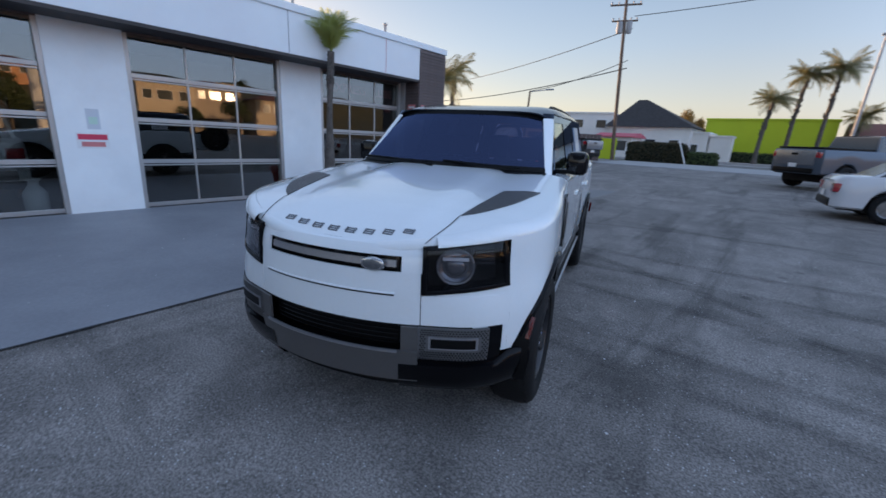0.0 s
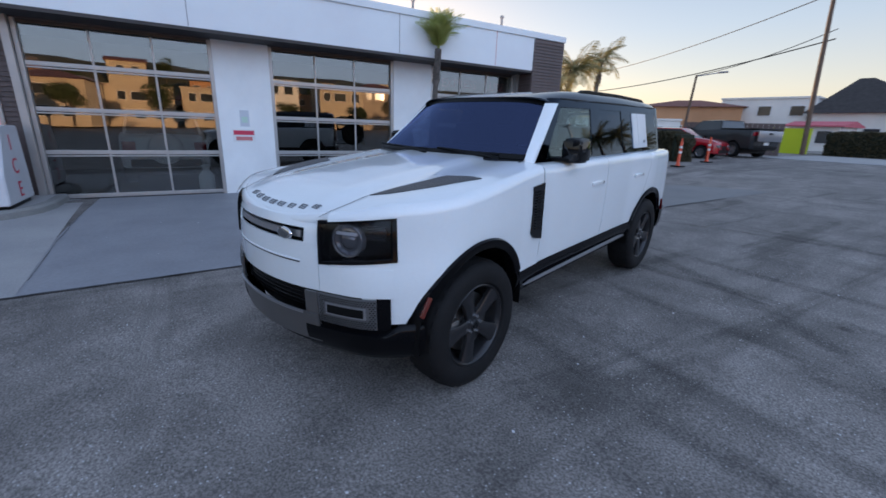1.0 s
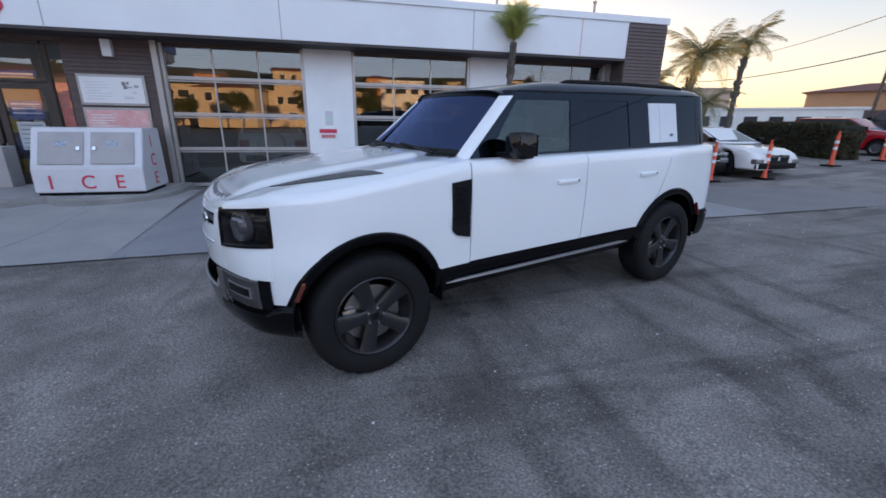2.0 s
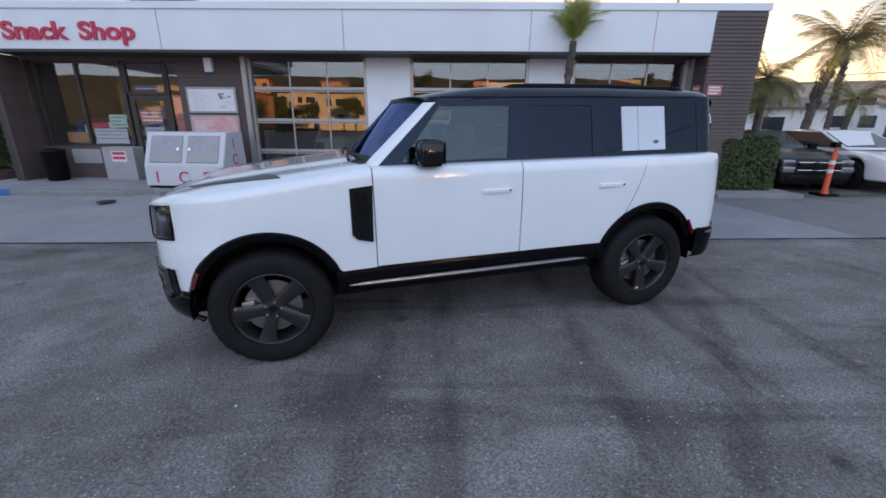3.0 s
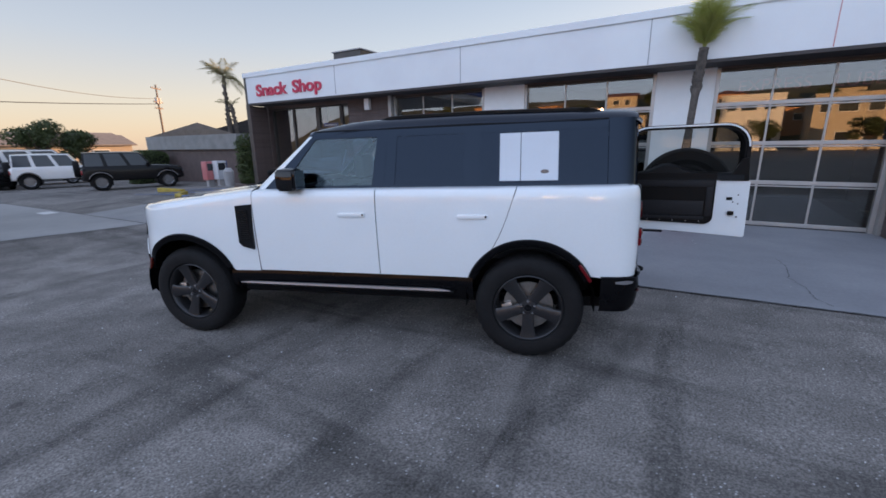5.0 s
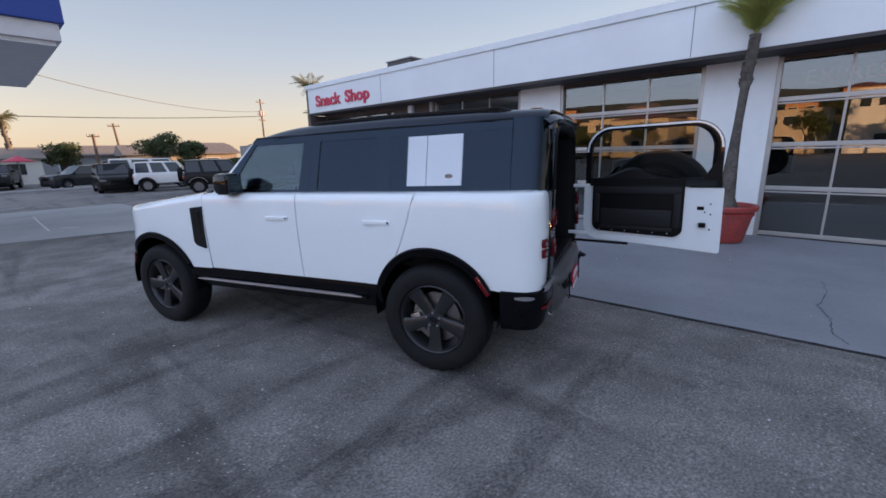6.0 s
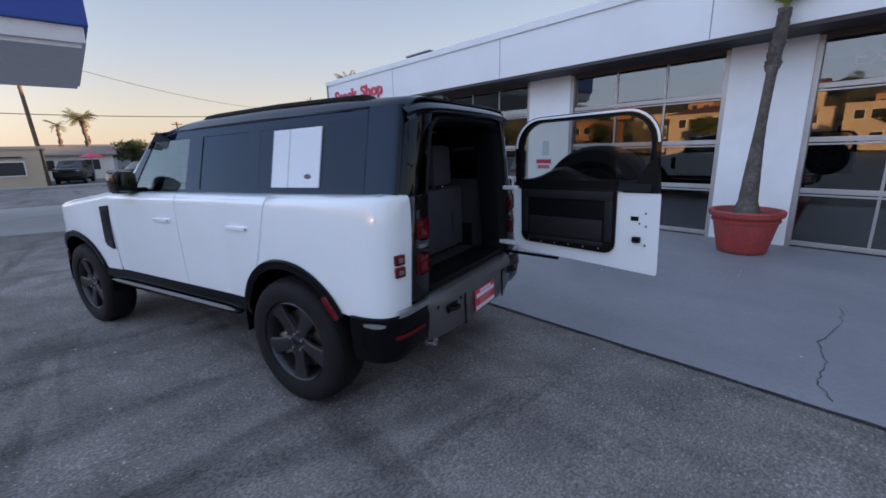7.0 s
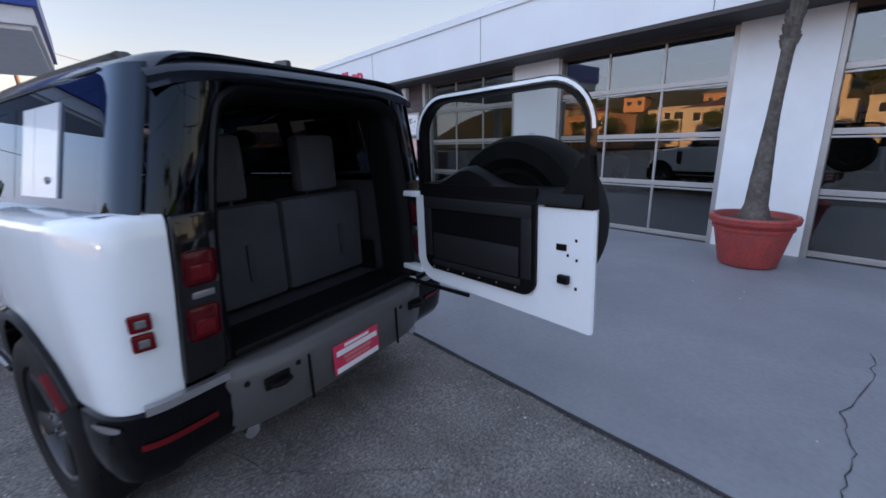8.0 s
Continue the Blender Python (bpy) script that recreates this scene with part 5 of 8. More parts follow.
# body lining behind the panel gaps
def lining(s):
    bm = bmesh.new()
    rows = []
    for x in span_x(-0.55, -3.3, 20):
        z0 = 0.62
        if abs(x + WB) < 0.49:
            z0 = max(z0, arch_z(x, -WB, 0.49))
        if abs(x) < 0.5:
            z0 = max(z0, arch_z(x, 0, 0.5))
        rows.append([(x, s * (side_y(x) - 0.03 - lerp_table(INSET, z)), z) for z in (z0 + 0.004, (z0 + BELT) / 2, BELT - 0.02)])
    grid(bm, rows)
    part("body_lining", bm, TRIM, wagon)
    # fender vent
    vent = bmesh.new()
    y = side_y(-0.65) + 0.013
    extrude_poly(vent, [(-0.568, s * (y - 0.008), 1.19), (-0.722, s * (y - 0.012), 1.203), (-0.706, s * y, 0.815), (-0.60, s * y, 0.84), (-0.566, s * y, 0.875)], (0, -s * 0.02, 0))
    v = part("fender_vent", vent, GLOSS_BLACK, wagon, "black fender vent with a mesh insert", smooth=False)
    for k in range(14):
        part("vent_bar", boxed(-0.682, -0.60, s * (y + 0.001) - 0.003, s * (y + 0.001) + 0.003, 0.9 + k * 0.019, 0.906 + k * 0.019), SATIN_BLACK, v, smooth=False)


ptx(lining)

# ---- upper body ----

def upper_y(x, z):
    """Half width of the glass house, leaning in towards the roof, with a tight turn at the tail."""
    y = 0.797 - 0.222 * (z - 1.30)
    if x < -3.60:
        q = min(1.0, (-3.60 - x) / 0.16)
        y -= 0.07 * (1 - (1 - q ** 2.4) ** (1 / 2.4))
    return y


def screen_point(y, k):
    """Point on the windscreen: y from -1 to 1 across, k from 0 at the foot to 1."""
    hw = 0.752 - 0.133 * k
    return (-0.64 - 0.42 * k - (0.08 + 0.07 * k) * y * y, hw * y, 1.345 + 0.435 * k - 0.03 * k * y ** 4)


LINES = [(-0.715, -1.18), (-0.79, -1.276), (-0.94, -1.315), (-1.765, -1.815), (-1.87, -1.90), (-1.96, -1.985), (-2.515, -2.52), (-2.65, -2.65), (-3.56, -3.56), (-3.6, -3.6)]


def on_side(line_pos, z, s, off=0.0):
    a, c = line_pos
    x = a + (c - a) * (z - 1.318) / (1.775 - 1.318)
    return (x, s * (upper_y(x, z) + off), z)


def mid(i, f):
    (a, c), (d, e) = LINES[i], LINES[i + 1]
    return (a + (d - a) * f, c + (e - c) * f)


def upper_patch(name, i, f0, j, f1, z0, z1, s, material, off=0.0, nx=6, nz=4, t=0.014, label=""):
    a, c = mid(i, f0), mid(j, f1)
    bm = bmesh.new()
    rows = []
    for k in range(nx + 1):
        lp = (a[0] + (c[0] - a[0]) * k / nx, a[1] + (c[1] - a[1]) * k / nx)
        rows.append([on_side(lp, z0 + (z1 - z0) * q / nz, s, off) for q in range(nz + 1)])
    grid(bm, rows)
    o = part(name, bm, material, wagon, label, angle=50)
    thick(o, t)
    return o


def upper_side(s):
    for name, z0, z1, m, label in (("windscreen_pillar", 1.318, 1.735, PAINT, "white painted windscreen pillar"), ("pillar_cap", 1.7365, 1.775, UPPER_BLACK, "")):
        bm = bmesh.new()
        rows = []
        for q in range(9):
            z = z0 + (z1 - z0) * q / 8
            fx, fy, fz = screen_point(1.0, (z - 1.345) / 0.435)
            gx, gy, gz = on_side(LINES[1], z, 1)
            rows.append([(fx + (gx - fx) * f, s * (fy + (gy - fy) * f + 0.016 * math.sin(math.pi * f)), z) for f in (-0.03, 0.2, 0.4, 0.6, 0.8, 0.98)])
        grid(bm, rows)
        thick(part(name, bm, m, wagon, label, angle=60), 0.012)
    # ledge between the door skin and the drawn-in glass
    bm = bmesh.new()
    grid(bm, [[(x, s * (upper_y(max(x, -3.7), 1.3) - 0.03 + f * (side_y(max(x, -3.53)) - 0.095 - upper_y(max(x, -3.7), 1.3) + 0.03)), 1.3155 - 0.0015 * f) for f in (0.0, 0.5, 1.0)] for x in span_x(-0.62, -3.72, 31)])
    part("shoulder_ledge", bm, PAINT, wagon, "white ledge under the side windows", angle=60)
    upper_patch("drip_line", 1, 0, 7, 1, 1.768, 1.777, s, SATIN_BLACK, 0.006, nx=24, nz=1, t=0.01)
    upper_patch("pillar_trim", 1, 0, 1, 1, 1.318, 1.775, s, UPPER_BLACK)
    upper_patch("belt_trim", 2, 0, 7, 1, 1.300, 1.335, s, UPPER_BLACK, nx=20, nz=1)
    upper_patch("roof_rail_panel", 2, 0, 7, 1, 1.71, 1.775, s, UPPER_BLACK, nx=20, nz=2)
    upper_patch("door_pillar", 3, 0, 3, 0.99, 1.335, 1.71, s, UPPER_BLACK)
    upper_patch("door_pillar", 4, 0, 4, 1, 1.335, 1.71, s, UPPER_BLACK)
    upper_patch("door_pillar", 6, 0, 6, 1, 1.335, 1.71, s, UPPER_BLACK)
    upper_patch("window_pane", 2, 0, 2, 1, 1.335, 1.71, s, CAR_GLASS_LIGHT, -0.005, t=0.004)
    upper_patch("window_pane", 5, 0, 5, 1, 1.335, 1.71, s, CAR_GLASS, -0.005, t=0.004)
    upper_patch("window_pane", 7, 0, 7, 1, 1.335, 1.71, s, CAR_GLASS, -0.001, t=0.004)
    # floating square panel on the rear side glass, split by the door edge
    for f0, f1 in ((0.16, 0.327), (0.333, 0.627)):
        sp = upper_patch("square_panel", 7, f0, 7, f1, 1.352, 1.698, s, PAPER, 0.008, t=0.008, label="white square panel over the rear side glass")
    bm = bmesh.new()
    lathe(bm, [(0.001, 0.001), (0.02, 0.001), (0.023, -0.002)], 20, "Y")
    bmesh.ops.scale(bm, vec=(1.3, s, 0.7), verts=bm.verts)
    bm.transform(pose(-3.125, s * (upper_y(-3.125, 1.415) + 0.011), 1.415))
    part("oval_badge", bm, BADGE, wagon, "small oval badge")
    # rear corner
    bm = bmesh.new()
    rows = []
    for k in range(15):
        q = k / 14
        x = -3.564 - 0.196 * math.sin(q * math.pi / 2)
        rows.append([(x, s * upper_y(max(x, -3.758), z), z) for z in (1.300, 1.42, 1.54, 1.66, 1.775)])
    grid(bm, rows)
    part("rear_pillar", bm, UPPER_BLACK, wagon, "gloss black rear pillar", angle=60)
    # door mirror
    mr = new("door_mirror")
    mr.parent = wagon
    mr["label"] = "gloss black door mirror"
    bm = bmesh.new()
    box(bm, -1.215, -1.03, s * 0.85, s * 1.015, 1.308, 1.492, 0.045)
    bmesh.ops.bevel(bm, geom=list(bm.edges), offset=0.012, segments=2, affect="EDGES")
    part("shell", bm, GLOSS_BLACK, mr)
    part("mirror_glass", boxed(-1.219, -1.216, s * 0.868, s * 0.997, 1.328, 1.472), MIRROR_DARK, mr)
    part("arm", boxed(-1.14, -1.03, s * 0.845 - 0.085, s * 0.845 + 0.085, 1.318, 1.35, 0.012), SATIN_BLACK, mr)


ptx(upper_side)


def roof_z(x, y):
    z = lerp_table([(-3.86, 1.80), (-3.74, 1.822), (-3.3, 1.842), (-2.6, 1.855), (-1.9, 1.852), (-1.6, 1.84), (-1.4, 1.822), (-1.2, 1.797), (-1.05, 1.772)], x)
    k = min(1.0, abs(y) / 0.83)
    return z + 0.012 - 0.087 * k ** 11


bm = bmesh.new()
rows = []
for x in [-1.05, -1.08, -1.13, -1.2, -1.29, -1.38, -1.5, -1.65] + span_x(-1.85, -3.3, 12) + [-3.45, -3.58, -3.68, -3.74, -3.775]:
    back = 0.15 * smoothstep(-1.75, -1.05, x)
    w = upper_y(max(x - back, -3.758), 1.775) + (0.009 if x > -3.4 else 0.004)
    row = []
    for k in range(-16, 17):
        u = math.sin(k / 16 * math.pi / 2)
        row.append((x - back * u * u, w * u, roof_z(x, 0.83 * u)))
    rows.append(row)
grid(bm, rows)
roof = part("roof", bm, ROOF_BLACK, wagon, "black roof", angle=60)
thick(roof, 0.012)


def roof_rail(s):
    bm = bmesh.new()
    pts = [(-1.80, 1.845), (-1.87, 1.868), (-2.0, 1.874), (-2.7, 1.876), (-3.35, 1.862), (-3.47, 1.852), (-3.52, 1.83)]
    rows = []
    for x, z in pts:
        rows.append([(x, s * (0.575 + dy), z + dz) for dy, dz in ((-0.016, -0.02), (-0.016, -0.002), (-0.008, 0.003), (0.008, 0.003), (0.016, -0.002), (0.016, -0.02))])
    grid(bm, rows, close=True)
    r = part("roof_bar", bm, SATIN_BLACK, wagon, "low black roof rail")
    for x in (-1.95, -2.7, -3.4):
        part("rail_foot", boxed(x - 0.04, x + 0.04, s * 0.575 - 0.016, s * 0.575 + 0.016, 1.80, 1.86), SATIN_BLACK, r, smooth=False)


ptx(roof_rail)
bm = bmesh.new()
extrude_poly(bm, [(-3.36, -0.012, 1.84), (-3.62, -0.012, 1.83), (-3.61, -0.012, 1.89), (-3.54, -0.012, 1.895), (-3.43, -0.012, 1.868)], (0, 0.024, 0))
part("antenna_fin", bm, GLOSS_BLACK, wagon)

# windscreen, cowl, wipers
bm = bmesh.new()
rows = []
for i in range(9):
    rows.append([screen_point(q / 10, i / 8) for q in range(-10, 11)])
grid(bm, rows)
ws = part("windscreen", bm, WINDSCREEN, wagon, "blue tinted windscreen", angle=70)
bm = bmesh.new()
rows = []
for x, z in ((-0.58, 1.327), (-0.63, 1.336), (-0.665, 1.342), (-0.74, 1.30)):
    rows.append([(x - 0.06 * (y * y), 0.76 * y, z) for y in [q / 10 for q in range(-10, 11)]])
grid(bm, rows)
part("cowl", bm, SATIN_BLACK, wagon)
bm = bmesh.new()
rows = []
for k0 in (0.93, 1.0):
    rows.append([(x + 0.004, y, z) for x, y, z in (screen_point(q / 10, k0) for q in range(-10, 11))])
grid(bm, rows)
part("header_band", bm, SATIN_BLACK, wagon, "dark band along the top of the windscreen")
bm = bmesh.new()
rows = []
for k0 in (0.0, 0.075):
    rows.append([(x + 0.004, y, z) for x, y, z in (screen_point(q / 10, k0) for q in range(-10, 11))])
grid(bm, rows)
part("base_band", bm, SATIN_BLACK, wagon, "dark band along the foot of the windscreen")


def wiper(y0, y1, lift):
    bm = bmesh.new()
    a = Vector((-0.60, y0, 1.35))
    c = Vector((-0.635 - 0.12 * y1 * y1, y1, 1.352 + lift))
    tube(bm, [a, a.lerp(c, 0.5) + Vector((0.02, 0, 0.015)), c], [0.012, 0.009, 0.007], 6)
    w = part("wiper", bm, SATIN_BLACK, wagon, "black wiper")
    bm = bmesh.new()
    tube(bm, [c + Vector((-0.01, 0.3, -0.004)), c + Vector((0.005, 0, 0.004)), c + Vector((-0.03, -0.3, 0.012))], 0.009, 6)
    part("blade", bm, SATIN_BLACK, w)


wiper(0.62, 0.28, 0.02)
wiper(-0.08, -0.42, 0.02)


# ---- wheels ----
def wheel_meshes():
    made = []
    bm = bmesh.new()
    prof = [(0.262, 0.10), (0.275, 0.122), (0.31, 0.131), (0.355, 0.13), (0.385, 0.118), (0.4, 0.098), (0.412, 0.06), (0.413, 0.0), (0.412, -0.06), (0.4, -0.098), (0.385, -0.118), (0.31, -0.131), (0.262, -0.10)]
    lathe(bm, prof, 56, "Y")
    made.append(("tyre", bm, TYRE))
    bm = bmesh.new()
    rows = []
    for i in range(64):
        a = 2 * math.pi * i / 64
        if i % 2:
            continue
        for ring_y in (-0.08, -0.04, 0.0, 0.04, 0.08):
            m = Matrix.Rotation(a + (0.05 if ring_y in (-0.04, 0.04) else 0), 4, "Y") @ Matrix.Translation((0, ring_y, 0.412 if abs(ring_y) < 0.06 else 0.4035))
            box(bm, -0.02, 0.02, -0.016, 0.016, -0.004, 0.0008, 0, m)
    made.append(("tread", bm, TYRE))
    bm = bmesh.new()
    lathe(bm, [(0.264, 0.108), (0.257, 0.112), (0.247, 0.104), (0.238, 0.07), (0.228, 0.0), (0.228, -0.1), (0.264, -0.108)], 56, "Y")
    made.append(("rim", bm, RIM))
    for k in range(5):
        bm = bmesh.new()
        a = 2 * math.pi * k / 5 + 0.31
        rows = []
        for r, w, y in ((0.045, 0.044, 0.088), (0.09, 0.041, 0.094), (0.15, 0.045, 0.097), (0.21, 0.054, 0.1), (0.25, 0.066, 0.106)):
            rows.append([(-w, y - 0.03, r), (-w, y - 0.006, r), (-w * 0.75, y, r), (w * 0.75, y, r), (w, y - 0.006, r), (w, y - 0.03, r)])
        grid(bm, rows)
        bm.transform(Matrix.Rotation(a, 4, "Y"))
        made.append(("spoke", bm, RIM))
    bm = bmesh.new()
    lathe(bm, [(0.001, 0.1), (0.03, 0.1), (0.034, 0.094), (0.06, 0.09), (0.072, 0.07), (0.075, 0.03)], 30, "Y")
    made.append(("hub", bm, RIM))
    bm = bmesh.new()
    lathe(bm, [(0.001, 0.103), (0.024, 0.103), (0.026, 0.1)], 20, "Y")
    made.append(("hub_cap", bm, GLOSS_BLACK))
    for k in range(5):
        bm = bmesh.new()
        a = 2 * math.pi * k / 5 + 0.31 + 0.63
        lathe(bm, [(0.001, 0.104), (0.01, 0.104), (0.013, 0.08)], 6, "Y", (0.054 * math.sin(a), 0, 0.054 * math.cos(a)))
        made.append(("wheel_nut", bm, CHROME))
    bm = bmesh.new()
    lathe(bm, [(0.07, 0.035), (0.19, 0.035), (0.19, 0.02), (0.07, 0.02)], 40, "Y")
    made.append(("brake_disc", bm, DISC))
    bm = bmesh.new()
    box(bm, 0.11, 0.2, 0.0, 0.07, -0.075, 0.075, 0.02)
    made.append(("caliper", bm, DISC))
    return made


def make_wheel(x, y, s, turn, parent, template=None):
    w = new("wheel")
    w.parent = parent
    w.matrix_local = pose(x, y, 0.402, 0, turn, 0 if s > 0 else 180) @ Matrix.Scale(0.99, 4)
    for name, me in template:
        o = new(name, me)
        o.parent = w
    return w


WHEEL = []
for name, bm, mt in wheel_meshes():
    o = part(name, bm, mt, None, angle=40)
    WHEEL.append((name, o.data))
    bpy.data.objects.remove(o)
for x, turn in ((0.0, 3), (-WB, 19)):
    for s in (1, -1):
        make_wheel(x, s * 0.83, s, turn, wagon, WHEEL)


# ---- rear ----
OPENING = [(0.585, 0.75), (0.58, 1.0), (0.565, 1.2), (0.55, 1.32), (0.527, 1.46), (0.50, 1.58), (0.478, 1.655), (0.45, 1.695), (0.41, 1.72), (0.35, 1.733), (0.0, 1.738)]


def open_y(z):
    """Half width of the tailgate opening."""
    return lerp_table([(c, a) for a, c in OPENING[:8]], z)


def tail(s):
    # lamp column, leaning in like the body
    def lean(bm):
        for v in bm.verts:
            v.co.y -= s * 0.085 * (v.co.z - 1.0)
        return bm
    yc = s * 0.635
    col = part("tail_lamp", lean(boxed(-3.815, -3.74, yc - 0.07, yc + 0.073, 0.715, 1.30, 0.014)), GLOSS_BLACK, wagon, "black tail lamp column with two red squares")
    for z in (1.115, 0.92):
        part("red_lens", lean(boxed(-3.828, -3.81, yc - 0.052, yc + 0.054, z - 0.06, z + 0.06, 0.02)), LAMP_RED_MID, col, "square red lens")
        part("lens_core", lean(boxed(-3.832, -3.826, yc - 0.035, yc + 0.037, z - 0.042, z + 0.012, 0.008)), LAMP_RED_DARK, col)
    part("reverse_lens", lean(boxed(-3.82, -3.81, yc - 0.045, yc + 0.03, 1.005, 1.03, 0.006)), LAMP_GREY, col)
    # opening surround
    bm = bmesh.new()
    rows = []
    for y, z in OPENING:
        d = 1.0 if z > 1.69 else 0.0
        rows.append([(-3.80, s * y, z), (-3.812, s * (y - 0.012), z - 0.01 * d), (-3.80, s * (y - 0.03), z - 0.026 * d), (-3.74, s * (y - 0.05), z - 0.045 * d), (-3.6, s * (y - 0.055), z - 0.05 * d)])
    grid(bm, rows)
    o = part("opening_frame", bm, SATIN_BLACK, wagon, "black rubber-edged tailgate opening", angle=50)
    bm = bmesh.new()
    grid(bm, [[(-3.752, s * upper_y(-3.76, z), z), (-3.785, s * (0.7 * upper_y(-3.76, z) + 0.3 * open_y(z)), z), (-3.805, s * (open_y(z) + 0.012), z), (-3.80, s * open_y(z), z)] for z in (1.300, 1.42, 1.54, 1.62, 1.68, 1.72, 1.775)])
    part("rear_post", bm, UPPER_BLACK, wagon, angle=60)
    # load bay wall
    bm = bmesh.new()
    grid(bm, [[(x, s * (0.60 if z > 1.3 else 0.62), z) for x in (-3.66, -3.2, -2.7)] for z in (0.74, 1.0, 1.3)])
    part("bay_wall", bm, TRIM, wagon)
    # bumper ends
    bm = bmesh.new()
    rows = []
    for i in range(14):
        t = min(1.0, i / 11)
        x, y = plan_rear(t)
        y -= 0.07 * max(0, i - 11)
        a = t * math.pi / 2
        nx, ny = -math.sin(a), math.cos(a)
        rows.append([(x + nx * d, s * (y + ny * d * 0.5), z) for d, z in ((-0.012, 0.672), (0.010, 0.664), (0.018, 0.60), (0.012, 0.52), (0.0, 0.45), (-0.03, 0.405), (-0.12, 0.395))])
    grid(bm, rows)
    b2 = part("bumper_end", bm, LOWER_BLACK, wagon, "gloss black rear bumper corner", angle=50)
    bm = bmesh.new()
    rows = []
    for i in range(10):
        t = min(1.0, 0.72 + 0.28 * i / 7)
        x, y = plan_rear(t)
        y -= 0.07 * max(0, i - 7)
        a = t * math.pi / 2
        rows.append([(x - math.sin(a) * d, s * (y + math.cos(a) * d * 0.5), z) for d, z in ((0.0, 0.70), (0.022, 0.695), (0.024, 0.668), (0.0, 0.664))])
    grid(bm, rows)
    part("corner_strip", bm, STEP_SILVER, b2, "grey strip over the bumper corner")
    # silver sliver shaped as the sky's glint on the black bumper ledge
    bm = bmesh.new()
    rows = []
    for i in range(7):
        t = 0.12 + 0.33 * i / 6
        x, y = plan_rear(t)
        a = t * math.pi / 2
        hh = 0.014 * math.sin(math.pi * (0.15 + 0.7 * i / 6))
        rows.append([(x - math.sin(a) * 0.024, s * (y + math.cos(a) * 0.013), 0.634 + d) for d in (-hh, hh)])
    grid(bm, rows)
    part("sky_glint", bm, STEP_SILVER, b2)
    bm = bmesh.new()
    rows = []
    for i in range(9):
        t = min(0.98, 0.62 + 0.36 * i / 6)
        x, y = plan_rear(t)
        y -= 0.05 * max(0, i - 6)
        a = t * math.pi / 2
        rows.append([(x - math.sin(a) * 0.023, s * (y + math.cos(a) * 0.013), 0.56 + d) for d in (-0.011, 0.011)])
    grid(bm, rows)
    part("reflector", bm, LAMP_RED_DARK, b2, "long dark red reflector")


ptx(tail)
bm = bmesh.new()
rows = []
for y in span_x(-0.615, 0.615, 24):
    k = abs(y) / 0.615
    x = -3.885 + 0.075 * k ** 5
    rows.append([(-3.76, y, 0.705), (x + 0.055, y, 0.70), (x + 0.025, y, 0.69), (x + 0.008, y, 0.668), (x, y, 0.64), (x + 0.002, y, 0.56), (x + 0.012, y, 0.47), (x + 0.035, y, 0.42), (-3.7, y, 0.40)])
vs = grid(bm, rows)
bm.faces.new(vs[0])
bm.faces.new(vs[-1])
rb = part("rear_bumper", bm, BUMPER_GREY, wagon, "grey metal-look rear bumper step", angle=40)
pl = part("licence_plate", boxed(-3.896, -3.888, -0.13, 0.165, 0.468, 0.612, 0.003), SIGN_RED, wagon, "red dealer plate with white lines", smooth=False)
for a, c, z0, z1, mt in ((-0.06, 0.1, 0.59, 0.604, SIGN_WHITE), (-0.115, 0.15, 0.557, 0.582, SIGN_WHITE), (-0.07, 0.11, 0.532, 0.546, SIGN_PINK), (-0.06, 0.1, 0.51, 0.522, SIGN_PINK), (-0.12, 0.155, 0.473, 0.498, SIGN_WHITE)):
    part("plate_bar", boxed(-3.899, -3.896, a, c, z0, z1), mt, pl, smooth=False)
for y in (0.44, -0.47):
    part("tow_recess", boxed(-3.887, -3.87, y - 0.055, y + 0.055, 0.575, 0.625, 0.006), SATIN_BLACK, rb)
    bm = bmesh.new()
    tube(bm, [(-3.86, y - 0.04, 0.6), (-3.91, y - 0.035, 0.598), (-3.92, y, 0.598), (-3.91, y + 0.035, 0.598), (-3.86, y + 0.04, 0.6)], 0.011, 8)
    part("tow_eye", bm, SATIN_BLACK, wagon)
for y in (0.29, -0.29):
    part("bumper_seam", boxed(-3.892, -3.882, y - 0.004, y + 0.004, 0.43, 0.64), SATIN_BLACK, rb, smooth=False)
for y in (0.545, 0.34, -0.34):
    bm = bmesh.new()
    lathe(bm, [(0.001, 0.0), (0.011, 0.0), (0.013, 0.004)], 14, "X", (-3.888 + 0.075 * (abs(y) / 0.615) ** 5, y, 0.625))
    part("sensor", bm, SATIN_BLACK, rb)
part("sill_plate", boxed(-3.80, -3.55, -0.55, 0.55, 0.722, 0.755, 0.012), SATIN_BLACK, wagon)
# header over the opening: roof edge, thick grey face, tucked underside
bm = bmesh.new()
rows = []
for y in span_x(-0.66, 0.66, 22):
    k = abs(y) / 0.66
    zc = 1.812 - 0.012 * k ** 2 - 0.03 * k ** 8
    xb = 0.05 * k ** 5
    rows.append([(-3.66 + xb, y, zc + 0.017), (-3.73 + xb, y, zc + 0.010), (-3.78 + xb, y, zc - 0.003), (-3.815 + xb, y, zc - 0.020), (-3.838 + xb, y, zc - 0.043), (-3.828 + xb, y, 1.752 - 0.045 * k ** 6), (-3.80, y, 1.738 - 0.05 * k ** 6)])
grid(bm, rows)
part("roof_spoiler", bm, ROOF_BLACK, wagon, "dark satin header over the tailgate opening", angle=40)
for s in (-1, 1):
    bm = bmesh.new()
    tube(bm, [(-3.55, s * 0.53, 0.40), (-3.80, s * 0.53, 0.39)], 0.03, 14)
    part("exhaust", bm, CHROME, wagon)


